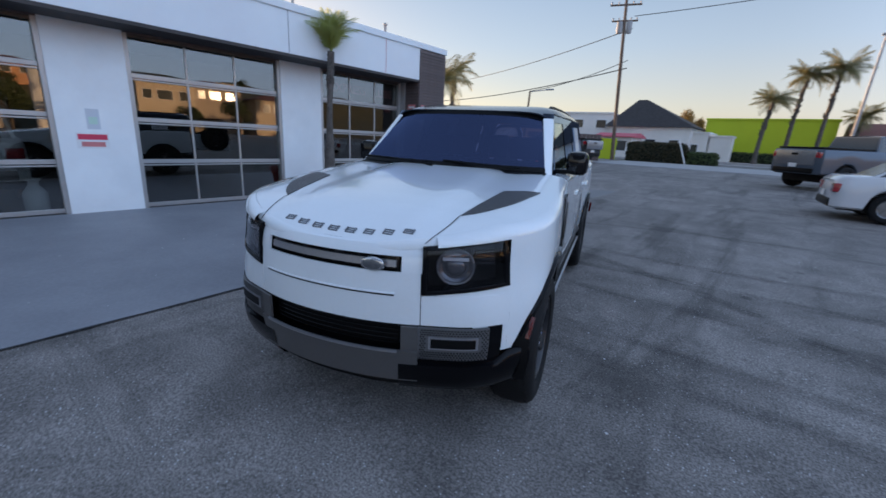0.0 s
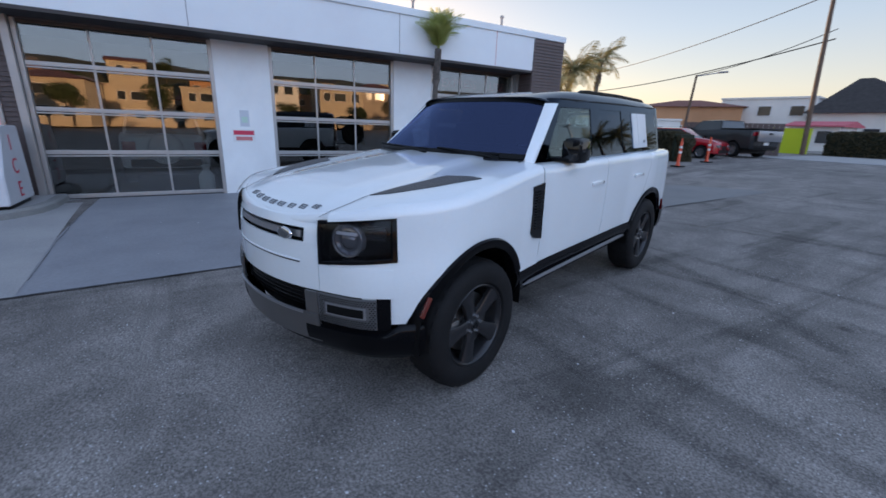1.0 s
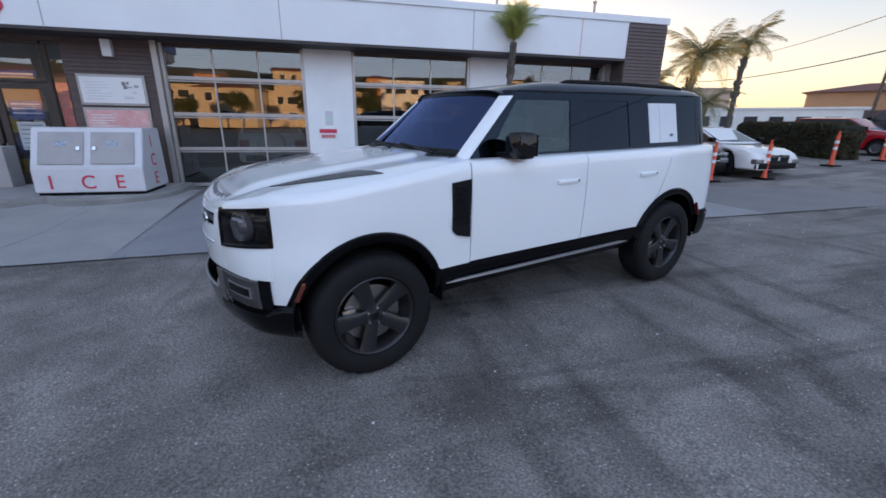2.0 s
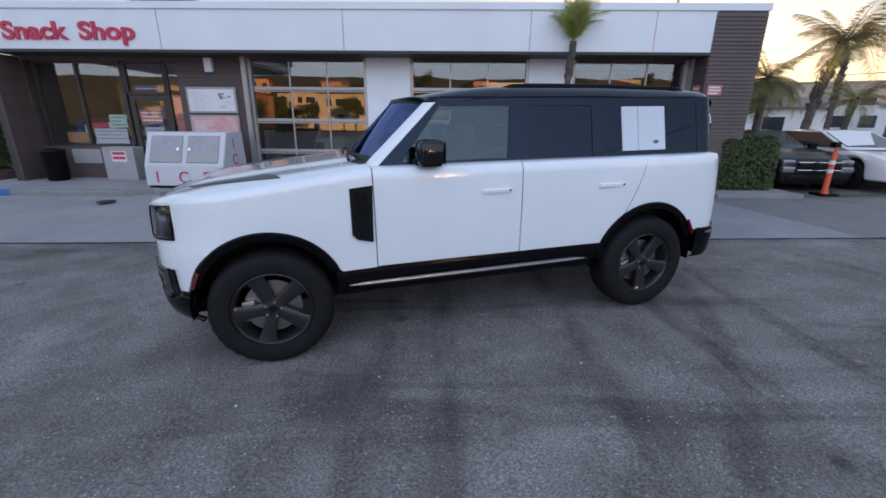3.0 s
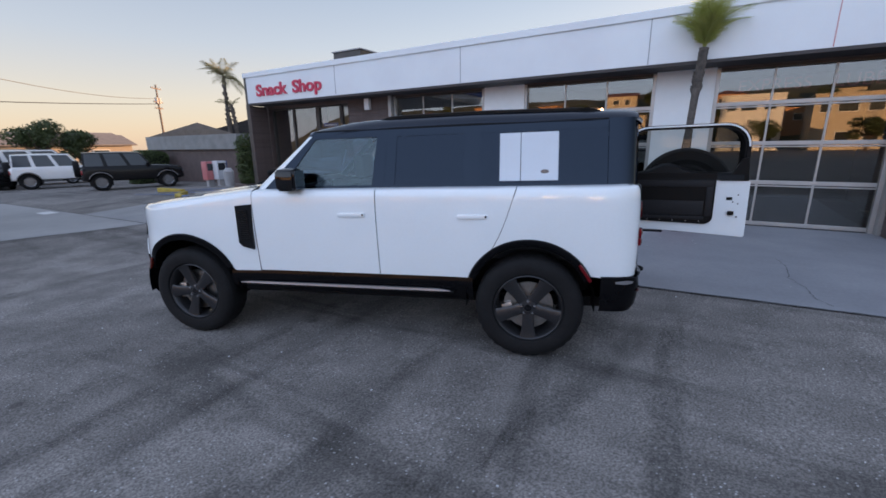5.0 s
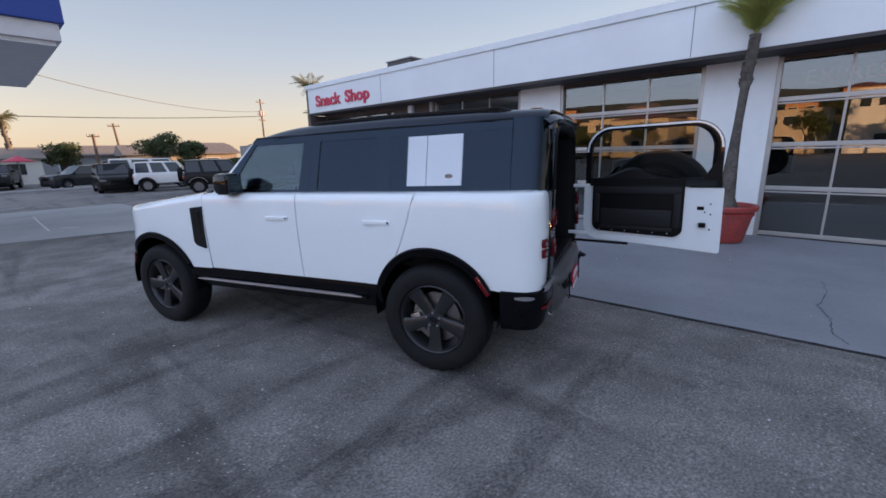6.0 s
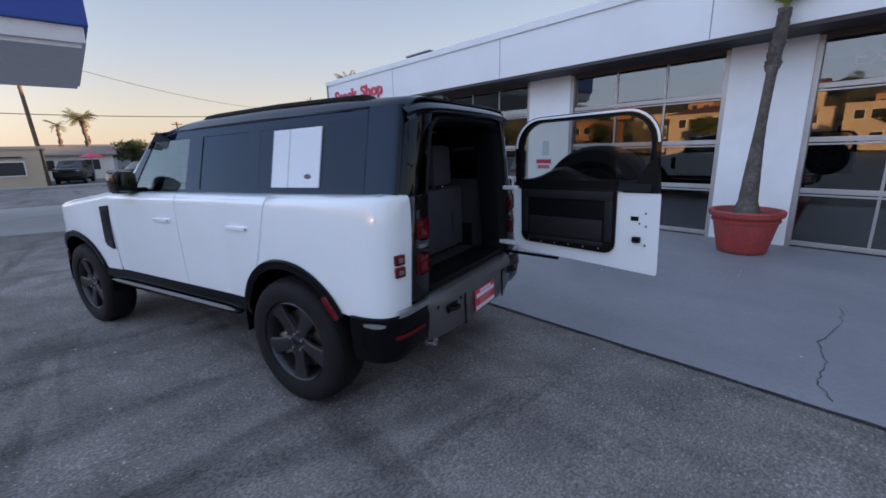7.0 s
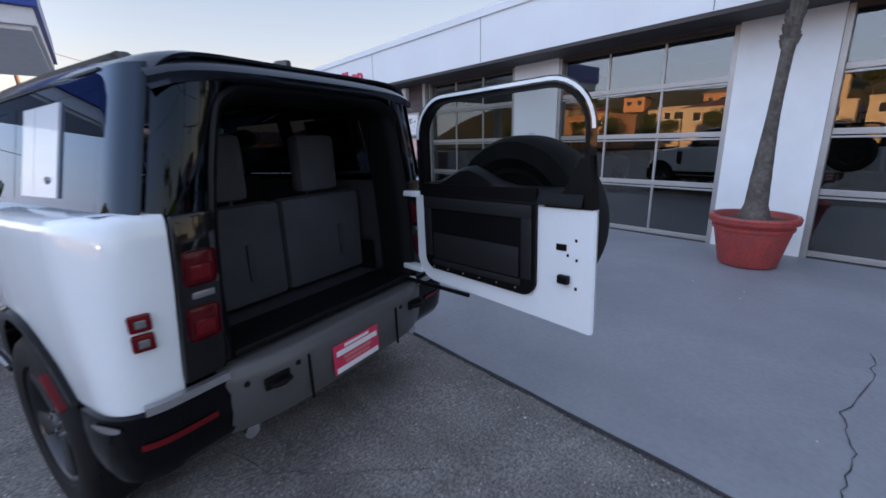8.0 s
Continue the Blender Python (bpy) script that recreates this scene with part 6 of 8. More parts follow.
# cabin: seats and dash
def seat_back(name, x, y, w, z0, z1, head):
    st = new(name)
    st.parent = wagon
    st["label"] = "dark grey fabric seat back"
    bm = bmesh.new()
    box(bm, x - 0.06, x + 0.06, y - w / 2, y + w / 2, z0, z1, 0.035)
    part("back", bm, SEAT, st)
    bm = bmesh.new()
    box(bm, x - 0.05, x + 0.05, y - 0.13, y + 0.13, z1 + 0.02, z1 + head, 0.04)
    part("headrest", bm, SEAT, st)
    for d in (-0.06, 0.06):
        bm = bmesh.new()
        tube(bm, [(x, y + d, z1 - 0.02), (x, y + d, z1 + 0.05)], 0.006, 6)
        part("post", bm, CHROME, st)
    bm = bmesh.new()
    box(bm, x + 0.04, x + 0.5, y - w / 2, y + w / 2, z0 + 0.1, z0 + 0.24, 0.04)
    part("cushion", bm, SEAT, st)


for y in (0.29, -0.29):
    seat_back("rear_seat", -3.36, y * 0.97, 0.55, 0.76, 1.25, 0.33)
    part("strap", boxed(-3.434, -3.421, y - 0.10, y - 0.07, 0.88, 1.06, 0.004), TRIM, wagon, smooth=False)
for y in (0.42, -0.42):
    seat_back("middle_seat", -2.25, y, 0.5, 0.78, 1.32, 0.24)
    seat_back("front_seat", -1.55, y, 0.5, 0.78, 1.36, 0.22)
part("dashboard", boxed(-1.05, -0.78, -0.78, 0.78, 1.05, 1.30, 0.05), TRIM, wagon)
bm = bmesh.new()
ring = [(-1.12 - 0.05 * math.sin(2 * math.pi * i / 24), 0.42 + 0.18 * math.cos(2 * math.pi * i / 24), 1.2 + 0.17 * math.sin(2 * math.pi * i / 24)) for i in range(25)]
tube(bm, ring, 0.014, 8, cap=False)
part("steering_wheel", bm, SATIN_BLACK, wagon)

# ---- open tailgate, hinged at the right rear corner ----
gate = new("tailgate")
gate.parent = wagon
gate.matrix_local = pose(-3.80, -0.56, 0, 0, 0, 76)
gate["label"] = "tailgate swung open, white inner frame with black trim"
# local: y along the gate from its hinge, -x its outer face


def gate_outline(w0, w1, z0, z1, r, n=8):
    pts = [(w0, z0), (w1, z0)]
    for i in range(n + 1):
        a = i / n * math.pi / 2
        pts.append((w1 - r + r * math.cos(a), z1 - r + r * math.sin(a)))
    for i in range(n + 1):
        a = math.pi / 2 + i / n * math.pi / 2
        pts.append((w0 + r + r * math.cos(a), z1 - r + r * math.sin(a)))
    return pts


def gate_ring(name, outer, inner, x0, x1, material, label=""):
    bm = bmesh.new()
    rows = []
    for (a, c) in zip(outer, inner):
        rows.append([(x0, a[0], a[1]), (x1, a[0], a[1]), (x1, c[0], c[1]), (x0, c[0], c[1])])
    rows.append(rows[0])
    grid(bm, rows, close=True)
    for v in bm.verts:
        if v.co.x < -0.04 and v.co.y > GW - 0.25:
            v.co.y += 0.55 * v.co.x
    bmesh.ops.remove_doubles(bm, verts=bm.verts, dist=1e-5)
    return part(name, bm, material, gate, label, angle=40)


G0, GW = 0.10, 1.17            # hinge side and free edge of the gate


def gate_skin(name, x0, x1, label):
    """The lower gate: rounded at the hinge foot, its bottom edge falling towards the free side."""
    bm = bmesh.new()
    pts = [(G0, 1.25), (G0, 0.88)]
    for i in range(7):
        a = math.pi + i / 6 * math.pi / 2
        pts.append((G0 + 0.12 + 0.12 * math.cos(a), 0.875 + 0.12 * math.sin(a)))
    pts += [(0.6, 0.742), (GW - 0.01, 0.712), (GW, 0.722), (GW - 0.005, 1.225)]
    extrude_poly(bm, [(x0, y, z) for y, z in pts], (x1 - x0, 0, 0))
    for v in bm.verts:
        if v.co.x < 0 and v.co.y > GW - 0.03:
            v.co.y += 0.55 * v.co.x
    bmesh.ops.bevel(bm, geom=list(bm.edges), offset=0.006, segments=2, affect="EDGES")
    return part(name, bm, PAINT, gate, label)


gate_skin("outer_panel", -0.075, -0.03, "white painted gate skin")
# one white inner pressing with the latch holes in its free end
latch = gate_skin("inner_panel", -0.028, 0.018, "white inner panel with latch holes")
for (y, z, a, c) in ((1.02, 1.065, 0.03, 0.014), (1.085, 1.10, 0.006, 0.006), (1.05, 1.035, 0.006, 0.006), (1.09, 1.02, 0.006, 0.006), (1.09, 0.90, 0.007, 0.007)):
    part("latch_hole", boxed(0.0185, 0.021, y - a * 0.8, y + a * 0.8, z - c, z + c, 0.001), SATIN_BLACK, latch)
lk = bmesh.new()
box(lk, 0.0185, 0.045, 1.015, 1.065, 0.915, 0.953, 0.008)
part("latch", lk, SATIN_BLACK, latch, "black metal latch")
# black trim with a recessed pocket
pts = [(0.185, 1.30)]
for cy, cz, a0 in ((0.255, 0.905, math.pi), (0.835, 0.892, 1.5 * math.pi)):
    for i in range(7):
        a = a0 + i / 6 * math.pi / 2
        pts.append((cy + 0.07 * math.cos(a), cz + 0.07 * math.sin(a)))
pts.append((0.905, 1.30))
bm = bmesh.new()
extrude_poly(bm, [(0.0186, y, z) for y, z in pts], (0.016, 0, 0))
part("trim_panel", bm, SATIN_BLACK, gate, "black inner trim panel with rounded corners", smooth=False)
for (a, c, z0, z1) in ((0.20, 0.89, 1.17, 1.23), (0.20, 0.25, 0.91, 1.172), (0.835, 0.89, 0.9, 1.172), (0.252, 0.833, 0.862, 0.895)):
    part("trim_rib", boxed(0.0348, 0.046, a, c, z0, z1, 0.006), GATE_TRIM, gate)
part("pocket_lip", boxed(0.0348, 0.044, 0.262, 0.823, 0.90, 1.04, 0.006), GATE_TRIM, gate)
for y in (0.25, 0.36, 0.47, 0.58, 0.69, 0.80):
    bm = bmesh.new()
    lathe(bm, [(0.001, 0.039), (0.005, 0.038), (0.006, 0.03)], 8, "X", (0, y, 0.848))
    part("clip", bm, STEP_SILVER, gate)
# hump of trim under the glass
bm = bmesh.new()
rows = []
for i in range(17):
    y = 0.16 + 0.95 * i / 16
    h = 1.30 + 0.09 * math.exp(-((y - 0.5) / 0.16) ** 2)
    rows.append([(-0.03, y, 1.225), (0.036, y, 1.235), (0.024, y, h - 0.02), (-0.01, y, h), (-0.03, y, h)])
grid(bm, rows)
part("trim_hump", bm, SATIN_BLACK, gate, angle=50)
out = gate_outline(0.105, GW - 0.03, 1.23, 1.738, 0.21)
inn = gate_outline(0.132, GW - 0.058, 1.29, 1.712, 0.187)
inn2 = gate_outline(0.148, GW - 0.074, 1.30, 1.698, 0.173)
gate_ring("gate_frame", out, inn, -0.07, -0.005, GLOSS_BLACK, "gloss black gate frame")
# white strip along the inner edge of the upper frame
sel = [(a, c) for a, c in zip(gate_outline(0.112, GW - 0.036, 1.29, 1.732, 0.205), gate_outline(0.126, GW - 0.050, 1.29, 1.718, 0.191)) if a[1] > 1.43]
bm = bmesh.new()
rows = [[(-0.005, a[0], a[1]), (-0.001, a[0], a[1]), (-0.001, c[0], c[1]), (-0.005, c[0], c[1])] for a, c in sel]
grid(bm, rows, close=True)
part("frame_strip", bm, PAINT, gate, "white strip round the gate window", angle=40)
gate_ring("window_seal", inn, inn2, -0.06, -0.012, SATIN_BLACK)
bm = bmesh.new()
vs = [bm.verts.new((-0.045, y, z)) for y, z in inn2]
bm.faces.new(vs)
pg = part("gate_glass", bm, glass("gate_glass_tint", (0.55, 0.57, 0.55), 1.33), gate, "tinted gate window", smooth=False)
# corner filler at the free side
bm = bmesh.new()
extrude_poly(bm, [(-0.03, 0.93, 1.225), (-0.03, GW - 0.02, 1.225), (-0.03, GW - 0.04, 1.43), (-0.03, GW - 0.08, 1.42), (-0.03, 1.02, 1.29)], (0.05, 0, 0))
part("corner_trim", bm, SATIN_BLACK, gate, smooth=False)
# spare wheel on the outer face
sp = new("spare_wheel")
sp.parent = gate
sp.matrix_local = pose(-0.22, 0.66, 1.11, 0, 0, 90)
for name, me in WHEEL:
    if name in ("tyre", "rim", "spoke", "hub"):
        o = new(name, me)
        o.parent = sp
bm = bmesh.new()
lathe(bm, [(0.001, -0.11), (0.18, -0.11), (0.265, -0.1), (0.3, -0.12)], 40, "Y")
part("inner_cover", bm, SATIN_BLACK, sp)
part("wheel_carrier", boxed(-0.16, -0.07, 0.56, 0.76, 0.98, 1.2, 0.01), SATIN_BLACK, gate)
for z in (0.80, 1.235):
    part("gate_hinge", boxed(-0.03, 0.03, -0.04, 0.13, z - 0.016, z + 0.016, 0.008), PAINT, gate)
bm = bmesh.new()
tube(bm, [(0.03, 0.5, 0.735), (0.05, 0.05, 0.735), (0.07, -0.14, 0.735)], 0.012, 8)
part("check_strap", bm, SATIN_BLACK, gate)
# ---- plants ----
def palm_meshes(length, droop, leaf, seed, wide=0.02, material=FROND):
    """One frond: arching rib with many narrow leaflets."""
    rn = random.Random(seed)
    bm = bmesh.new()
    n = 22
    pts = []
    for i in range(n + 1):
        k = i / n
        pts.append(Vector((length * (k - 0.12 * k * k * droop), 0, length * (0.42 * k - droop * 0.75 * k * k))))
    tube(bm, pts, [0.022 * (1 - 0.85 * i / n) + 0.003 for i in range(n + 1)], 5)
    for i in range(2, n + 1):
        k = i / n
        d = (pts[i] - pts[i - 1]).normalized()
        ll = leaf * (0.45 + 1.1 * math.sin(math.pi * min(1, 0.12 + 0.86 * k))) * rn.uniform(0.85, 1.1)
        for s in (-1, 1):
            for q in range(2):
                p = pts[i] - d * (length / n) * 0.5 * q
                tip = p + Vector((d.x * 0.55 * ll, s * ll * 0.75, d.z * 0.4 * ll - 0.45 * ll * rn.uniform(0.6, 1.2)))
                midp = p.lerp(tip, 0.5) + Vector((0, 0, 0.08 * ll))
                w = wide + 0.012 * leaf
                a = bm.verts.new(p)
                b1 = bm.verts.new(midp + d * w)
                b2 = bm.verts.new(midp - d * w)
                c = bm.verts.new(tip)
                bm.faces.new((a, b1, b2))
                bm.faces.new((b1, c, b2))
    me = bpy.data.meshes.new("frond")
    bm.to_mesh(me)
    bm.free()
    me.materials.append(material)
    return me


FROND_BIG = [palm_meshes(2.2, d, 0.5, i, 0.012) for i, d in enumerate((0.45, 0.8, 1.15))]
FROND_SMALL = [palm_meshes(0.98, d, 0.26, i + 9, 0.005, FROND_PALE) for i, d in enumerate((0.5, 0.85, 1.2))]


def palm(m, height, r0, r1, fronds, count, label, size=1.0, lean=(0, 0), group="", rise=(-0.55, 0.95), boots=40):
    t = thing("palm_tree", m, label, "palm tree", group)
    rn = random.Random(int(height * 100) + count)
    bm = bmesh.new()
    n = 26
    pts, rad = [], []
    for i in range(n + 1):
        k = i / n
        pts.append((lean[0] * k * k, lean[1] * k * k, height * k))
        base = r0 + (r1 - r0) * k if height > 3 else r1 + (r0 - r1) * (1 - smoothstep(0.0, 0.55, k)) + 0.012 * smoothstep(0.68, 0.78, k)
        rad.append(base * (1 + (0.1 if height > 3 else 0.025) * (i % 2)) * (1 + 0.5 * max(0, 0.08 - k) / 0.08))
    tube(bm, pts, rad, 12)
    for i in range(boots):
        k = rn.uniform(0.45, 0.99) if height > 4 else rn.uniform(0.72, 0.99)
        a = rn.uniform(0, 6.28)
        rr = (r0 + (r1 - r0) * k) * (1.0 if height > 3 else 0.72)
        c = Vector((lean[0] * k * k + rr * math.cos(a), lean[1] * k * k + rr * math.sin(a), height * k))
        box(bm, -0.25 * rr, 0.3 * rr, -0.4 * rr, 0.4 * rr, 0, 1.7 * rr, 0, Matrix.Translation(c) @ Matrix.Rotation(a, 4, "Z") @ Matrix.Rotation(0.3, 4, "Y"))
    part("trunk", bm, TRUNK, t)
    top = Matrix.Translation((lean[0], lean[1], height))
    for i in range(count):
        a = i * 2.399 + rn.uniform(-0.2, 0.2)
        up = rn.uniform(*rise)
        o = new("frond", rn.choice(fronds))
        o.parent = t
        o.matrix_local = top @ Matrix.Rotation(a, 4, "Z") @ Matrix.Rotation(-up, 4, "Y") @ Matrix.Scale(size * rn.uniform(0.8, 1.1), 4)
    return t


def clumps(bm, centre, radii, count, leaf, rn, boxy=False):
    """Loose leaves over and inside an uneven volume."""
    for i in range(count):
        if boxy:
            p = [rn.uniform(-1, 1) for _ in range(3)]
            ax = rn.choice((0, 1, 2, 0, 1))
            p[ax] = (1 if rn.random() < 0.5 else -1) if ax < 2 else 1
            soft = (abs(p[0]) ** 6 + abs(p[1]) ** 6 + max(0.0, p[2]) ** 6) ** (1 / 6)
            v = Vector((p[0] * radii[0], p[1] * radii[1], p[2] * radii[2])) / max(1.0, soft)
            v *= 1 + 0.05 * noise.noise(Vector(p) * 2.1)
            nrm = Vector([1.0 if q == ax else 0.0 for q in range(3)]) * (1 if p[ax] > 0 else -1)
            v += nrm * rn.uniform(-0.07, 0.035)
        else:
            u = Vector((rn.gauss(0, 1), rn.gauss(0, 1), rn.gauss(0, 1))).normalized()
            bumpy = 0.75 + 0.4 * noise.noise(u * 2.3 + Vector(centre) * 0.37)
            v = Vector((u.x * radii[0], u.y * radii[1], u.z * radii[2])) * bumpy * rn.uniform(0.7, 1.03)
            nrm = u
        c = Vector(centre) + v
        d = (nrm + Vector((rn.gauss(0, 0.6), rn.gauss(0, 0.6), rn.gauss(0, 0.6)))).normalized()
        t1 = d.orthogonal().normalized()
        t1 = (Matrix.Rotation(rn.uniform(0, 6.28), 3, d) @ t1)
        t2 = d.cross(t1)
        s = leaf * rn.uniform(0.6, 1.3)
        q = [bm.verts.new(c + t1 * s), bm.verts.new(c + t2 * s * 0.5 + d * s * 0.15), bm.verts.new(c - t1 * s), bm.verts.new(c - t2 * s * 0.5 + d * s * 0.15)]
        bm.faces.new(q)


def hedge(x0, x1, y0, y1, z0, z1, label, seed, leaf=0.05, density=380, turn=0.0, mat_=None):
    cx, cy = (x0 + x1) / 2, (y0 + y1) / 2
    h = thing("hedge", pose(cx, cy, z0, 0, 0, turn), label, "hedge")
    rn = random.Random(seed)
    bm = bmesh.new()
    rx, ry, rz = (x1 - x0) / 2, (y1 - y0) / 2, (z1 - z0)
    area = 2 * (rx + ry) * 2 * rz + 4 * rx * ry
    b3 = bmesh.new()
    box(b3, -rx + 0.1, rx - 0.1, -ry + 0.1, ry - 0.1, 0.0, rz - 0.1, 0.08)
    part("core", b3, mat("hedge_core", (0.012, 0.018, 0.008), 0.9), h)
    clumps(bm, (0, 0, rz / 2), (rx, ry, rz / 2), int(area * density), leaf, rn, True)
    o = part("leaves", bm, mat_ or LEAF, h, "dense small green leaves", smooth=False)
    o["kind"] = "stuff"
    return h


def tree(x, y, z, height, crown, label, seed, mat_=None):
    t = thing("tree", pose(x, y, z), label, "tree")
    rn = random.Random(seed)
    bm = bmesh.new()
    tube(bm, [(0, 0, 0), (0.05, 0.02, height * 0.3), (0.0, 0.08, height * 0.6)], [0.16, 0.12, 0.07], 8)
    for i in range(6):
        a = i * 1.05
        tube(bm, [(0.03, 0.03, height * 0.35), (0.3 * crown * math.cos(a), 0.3 * crown * math.sin(a), height * 0.55), (0.7 * crown * math.cos(a), 0.7 * crown * math.sin(a), height * rn.uniform(0.6, 0.85))], [0.07, 0.05, 0.02], 6)
    part("trunk", bm, BARK, t)
    bm = bmesh.new()
    for i in range(9):
        a = rn.uniform(0, 6.28)
        r = crown * rn.uniform(0.1, 0.62)
        c = (r * math.cos(a), r * math.sin(a), height * rn.uniform(0.5, 0.88))
        clumps(bm, c, (crown * 0.5, crown * 0.5, height * 0.2), 330, 0.13, rn)
    o = part("crown", bm, mat_ or TREE_LEAF, t, "uneven leafy crown", smooth=False)
    return t


# potted palm in front of the white pier
pot = thing("plant_pot", pose(-8.42, 5.92, 0.02), "weathered red terracotta pot with a rolled rim", "plant pot")
bm = bmesh.new()
lathe(bm, [(0.001, 0.0), (0.3, 0.0), (0.315, 0.02), (0.40, 0.42), (0.405, 0.45), (0.425, 0.455), (0.43, 0.49), (0.415, 0.495), (0.435, 0.53), (0.465, 0.54), (0.475, 0.6), (0.46, 0.625), (0.43, 0.62), (0.40, 0.54), (0.001, 0.54)], 40)
part("bowl", bm, TERRACOTTA, pot)
bm = bmesh.new()
lathe(bm, [(0.001, 0.57), (0.2, 0.565), (0.41, 0.55)], 24)
part("soil", bm, BARK, pot, "dark dry soil")
palm(pose(-8.42, 5.92, 0.56), 2.75, 0.125, 0.062, FROND_SMALL, 26, "slim young palm with a grey trunk in the terracotta pot", 0.84, (0.0, 0.1), "", (1.0, 1.53), 60)

# planter with clipped hedge beside the brown wing
bm = bmesh.new()
box(bm, -12.0, -7.95, 9.5, 11.45, -0.1, 0.1, 0.03)
solid("planter_kerb", bm, CURB, "low concrete kerb round the hedge planter", "kerb", kind="structure")
hedge(-10.3, -8.5, 9.7, 11.2, 0.1, 1.36, "clipped boxy green hedge beside the brown wing", 5, 0.042, 1700)
hedge(-17.05, -10.25, 20.9, 22.1, 0.3, 1.72, "long clipped dark hedge at the edge of the lot", 6, 0.06, 420, -20, LEAF_BROWN)
sh = thing("shrub", pose(-9.0, -8.35, 0.05), "tall narrow green shrub beside the shop corner", "shrub")
bm = bmesh.new()
rn = random.Random(8)
for z in (0.5, 0.9, 1.3, 1.7):
    clumps(bm, (0, 0, z), (0.46, 0.46, 0.5), 1000, 0.05, rn)
o = part("leaves", bm, LEAF, sh, smooth=False)
bm = bmesh.new()
tube(bm, [(0, 0, 0), (0, 0, 0.8)], 0.06, 8)
part("stem", bm, BARK, sh)
part("tub", boxed(-0.4, 0.4, -0.4, 0.4, 0.0, 0.3, 0.03), BROWN, sh)

palm(pose(-15.5, 17.1, 0.2), 4.3, 0.16, 0.12, FROND_BIG, 24, "wind-blown palm behind the building", 0.85, (0.3, 0.5), "street palms")
palm(pose(-12.8, 13.4, 0.1), 2.95, 0.15, 0.11, FROND_BIG, 34, "shaggy palm with hanging fronds behind the brown wing", 0.66, (0.0, 0.0), "street palms", (-1.1, 0.75))
palm(pose(-21.0, 25.9, 0.4), 6.0, 0.17, 0.12, FROND_BIG, 20, "palm with tangled drooping fronds", 0.95, (0.1, 0.2), "street palms")
palm(pose(-18.6, 21.4, 0.3), 2.4, 0.17, 0.13, FROND_BIG, 16, "low palm with orange-lit fronds", 0.8, (0.1, 0.1), "street palms")
palm(pose(-22.5, 24.0, 0.4), 4.9, 0.15, 0.11, FROND_BIG, 14, "palm with only a few fronds", 0.8, (-0.2, 0.2), "street palms")
palm(pose(-24.0, -32.0, -0.4), 8.4, 0.2, 0.13, FROND_BIG, 18, "tall wind-blown palm over the roofs", 0.95, (0.3, 0.5), "street palms")
palm(pose(-24.6, -31.6, -0.4), 6.0, 0.16, 0.12, FROND_BIG, 6, "thin palm beside the taller one", 0.6, (0.5, 0.1), "street palms")
palm(pose(-3.2, -60.0, -0.4), 6.6, 0.24, 0.16, FROND_BIG, 34, "full palm beyond the street", 0.85, (0.3, 0.0), "street palms")
palm(pose(-0.6, -62.0, -0.4), 6.0, 0.18, 0.12, FROND_BIG, 10, "thin palm beyond the street", 0.6, (0.0, 0.0), "street palms")
for (x, y, h, sz) in ((-3.2, 55.0, 6.4, 0.95), (-1.0, 58.0, 9.0, 1.05), (1.5, 58.0, 9.6, 1.1), (4.4, 64, 5.4, 0.9)):
    palm(pose(x, y, 0.55), h, 0.2, 0.14, FROND_BIG, 42, "tall street palm before the lime green wall", sz, (0.5, 0.2), "street palms")
tree(-11.3, -36.5, -0.42, 4.3, 2.4, "round green tree beside the parked van", 21)
tree(-14.2, -38.0, -0.42, 3.7, 2.2, "low green tree beside the jeeps", 22)
tree(-6.5, -52.0, -0.42, 3.9, 2.4, "dusty green tree far beyond the lot", 23)
tree(-13.4, 72.0, 0.55, 7.4, 1.9, "street tree behind the dark roof, amber light put into its leaf colour", 24, LEAF_SUNLIT)
tree(-11.2, 73.0, 0.55, 5.8, 1.7, "small tree behind the white building, amber light put into its leaf colour", 25, LEAF_SUNLIT)
hedge(-8.6, 4.0, 62.6, 63.8, 0.55, 1.75, "low green hedge before the lime green building", 31, 0.1, 90)
hedge(-16.5, -12.5, -26.5, -24.8, -0.4, 1.55, "clipped hedge behind the parked jeep", 26, 0.07, 260)
hedge(-13.0, -11.0, -22.8, -21.6, -0.35, 1.5, "green shrubs behind the parked jeep", 27, 0.07, 260)
hedge(-11.4, -6.8, 38.4, 40.0, 0.55, 2.15, "brown-green hedge beside the utility pole", 28, 0.09, 200, 0.0, LEAF_BROWN)
hedge(-6.7, -4.6, 38.6, 40.0, 0.55, 1.5, "low dark hedge beside the white frame", 29, 0.09, 160)


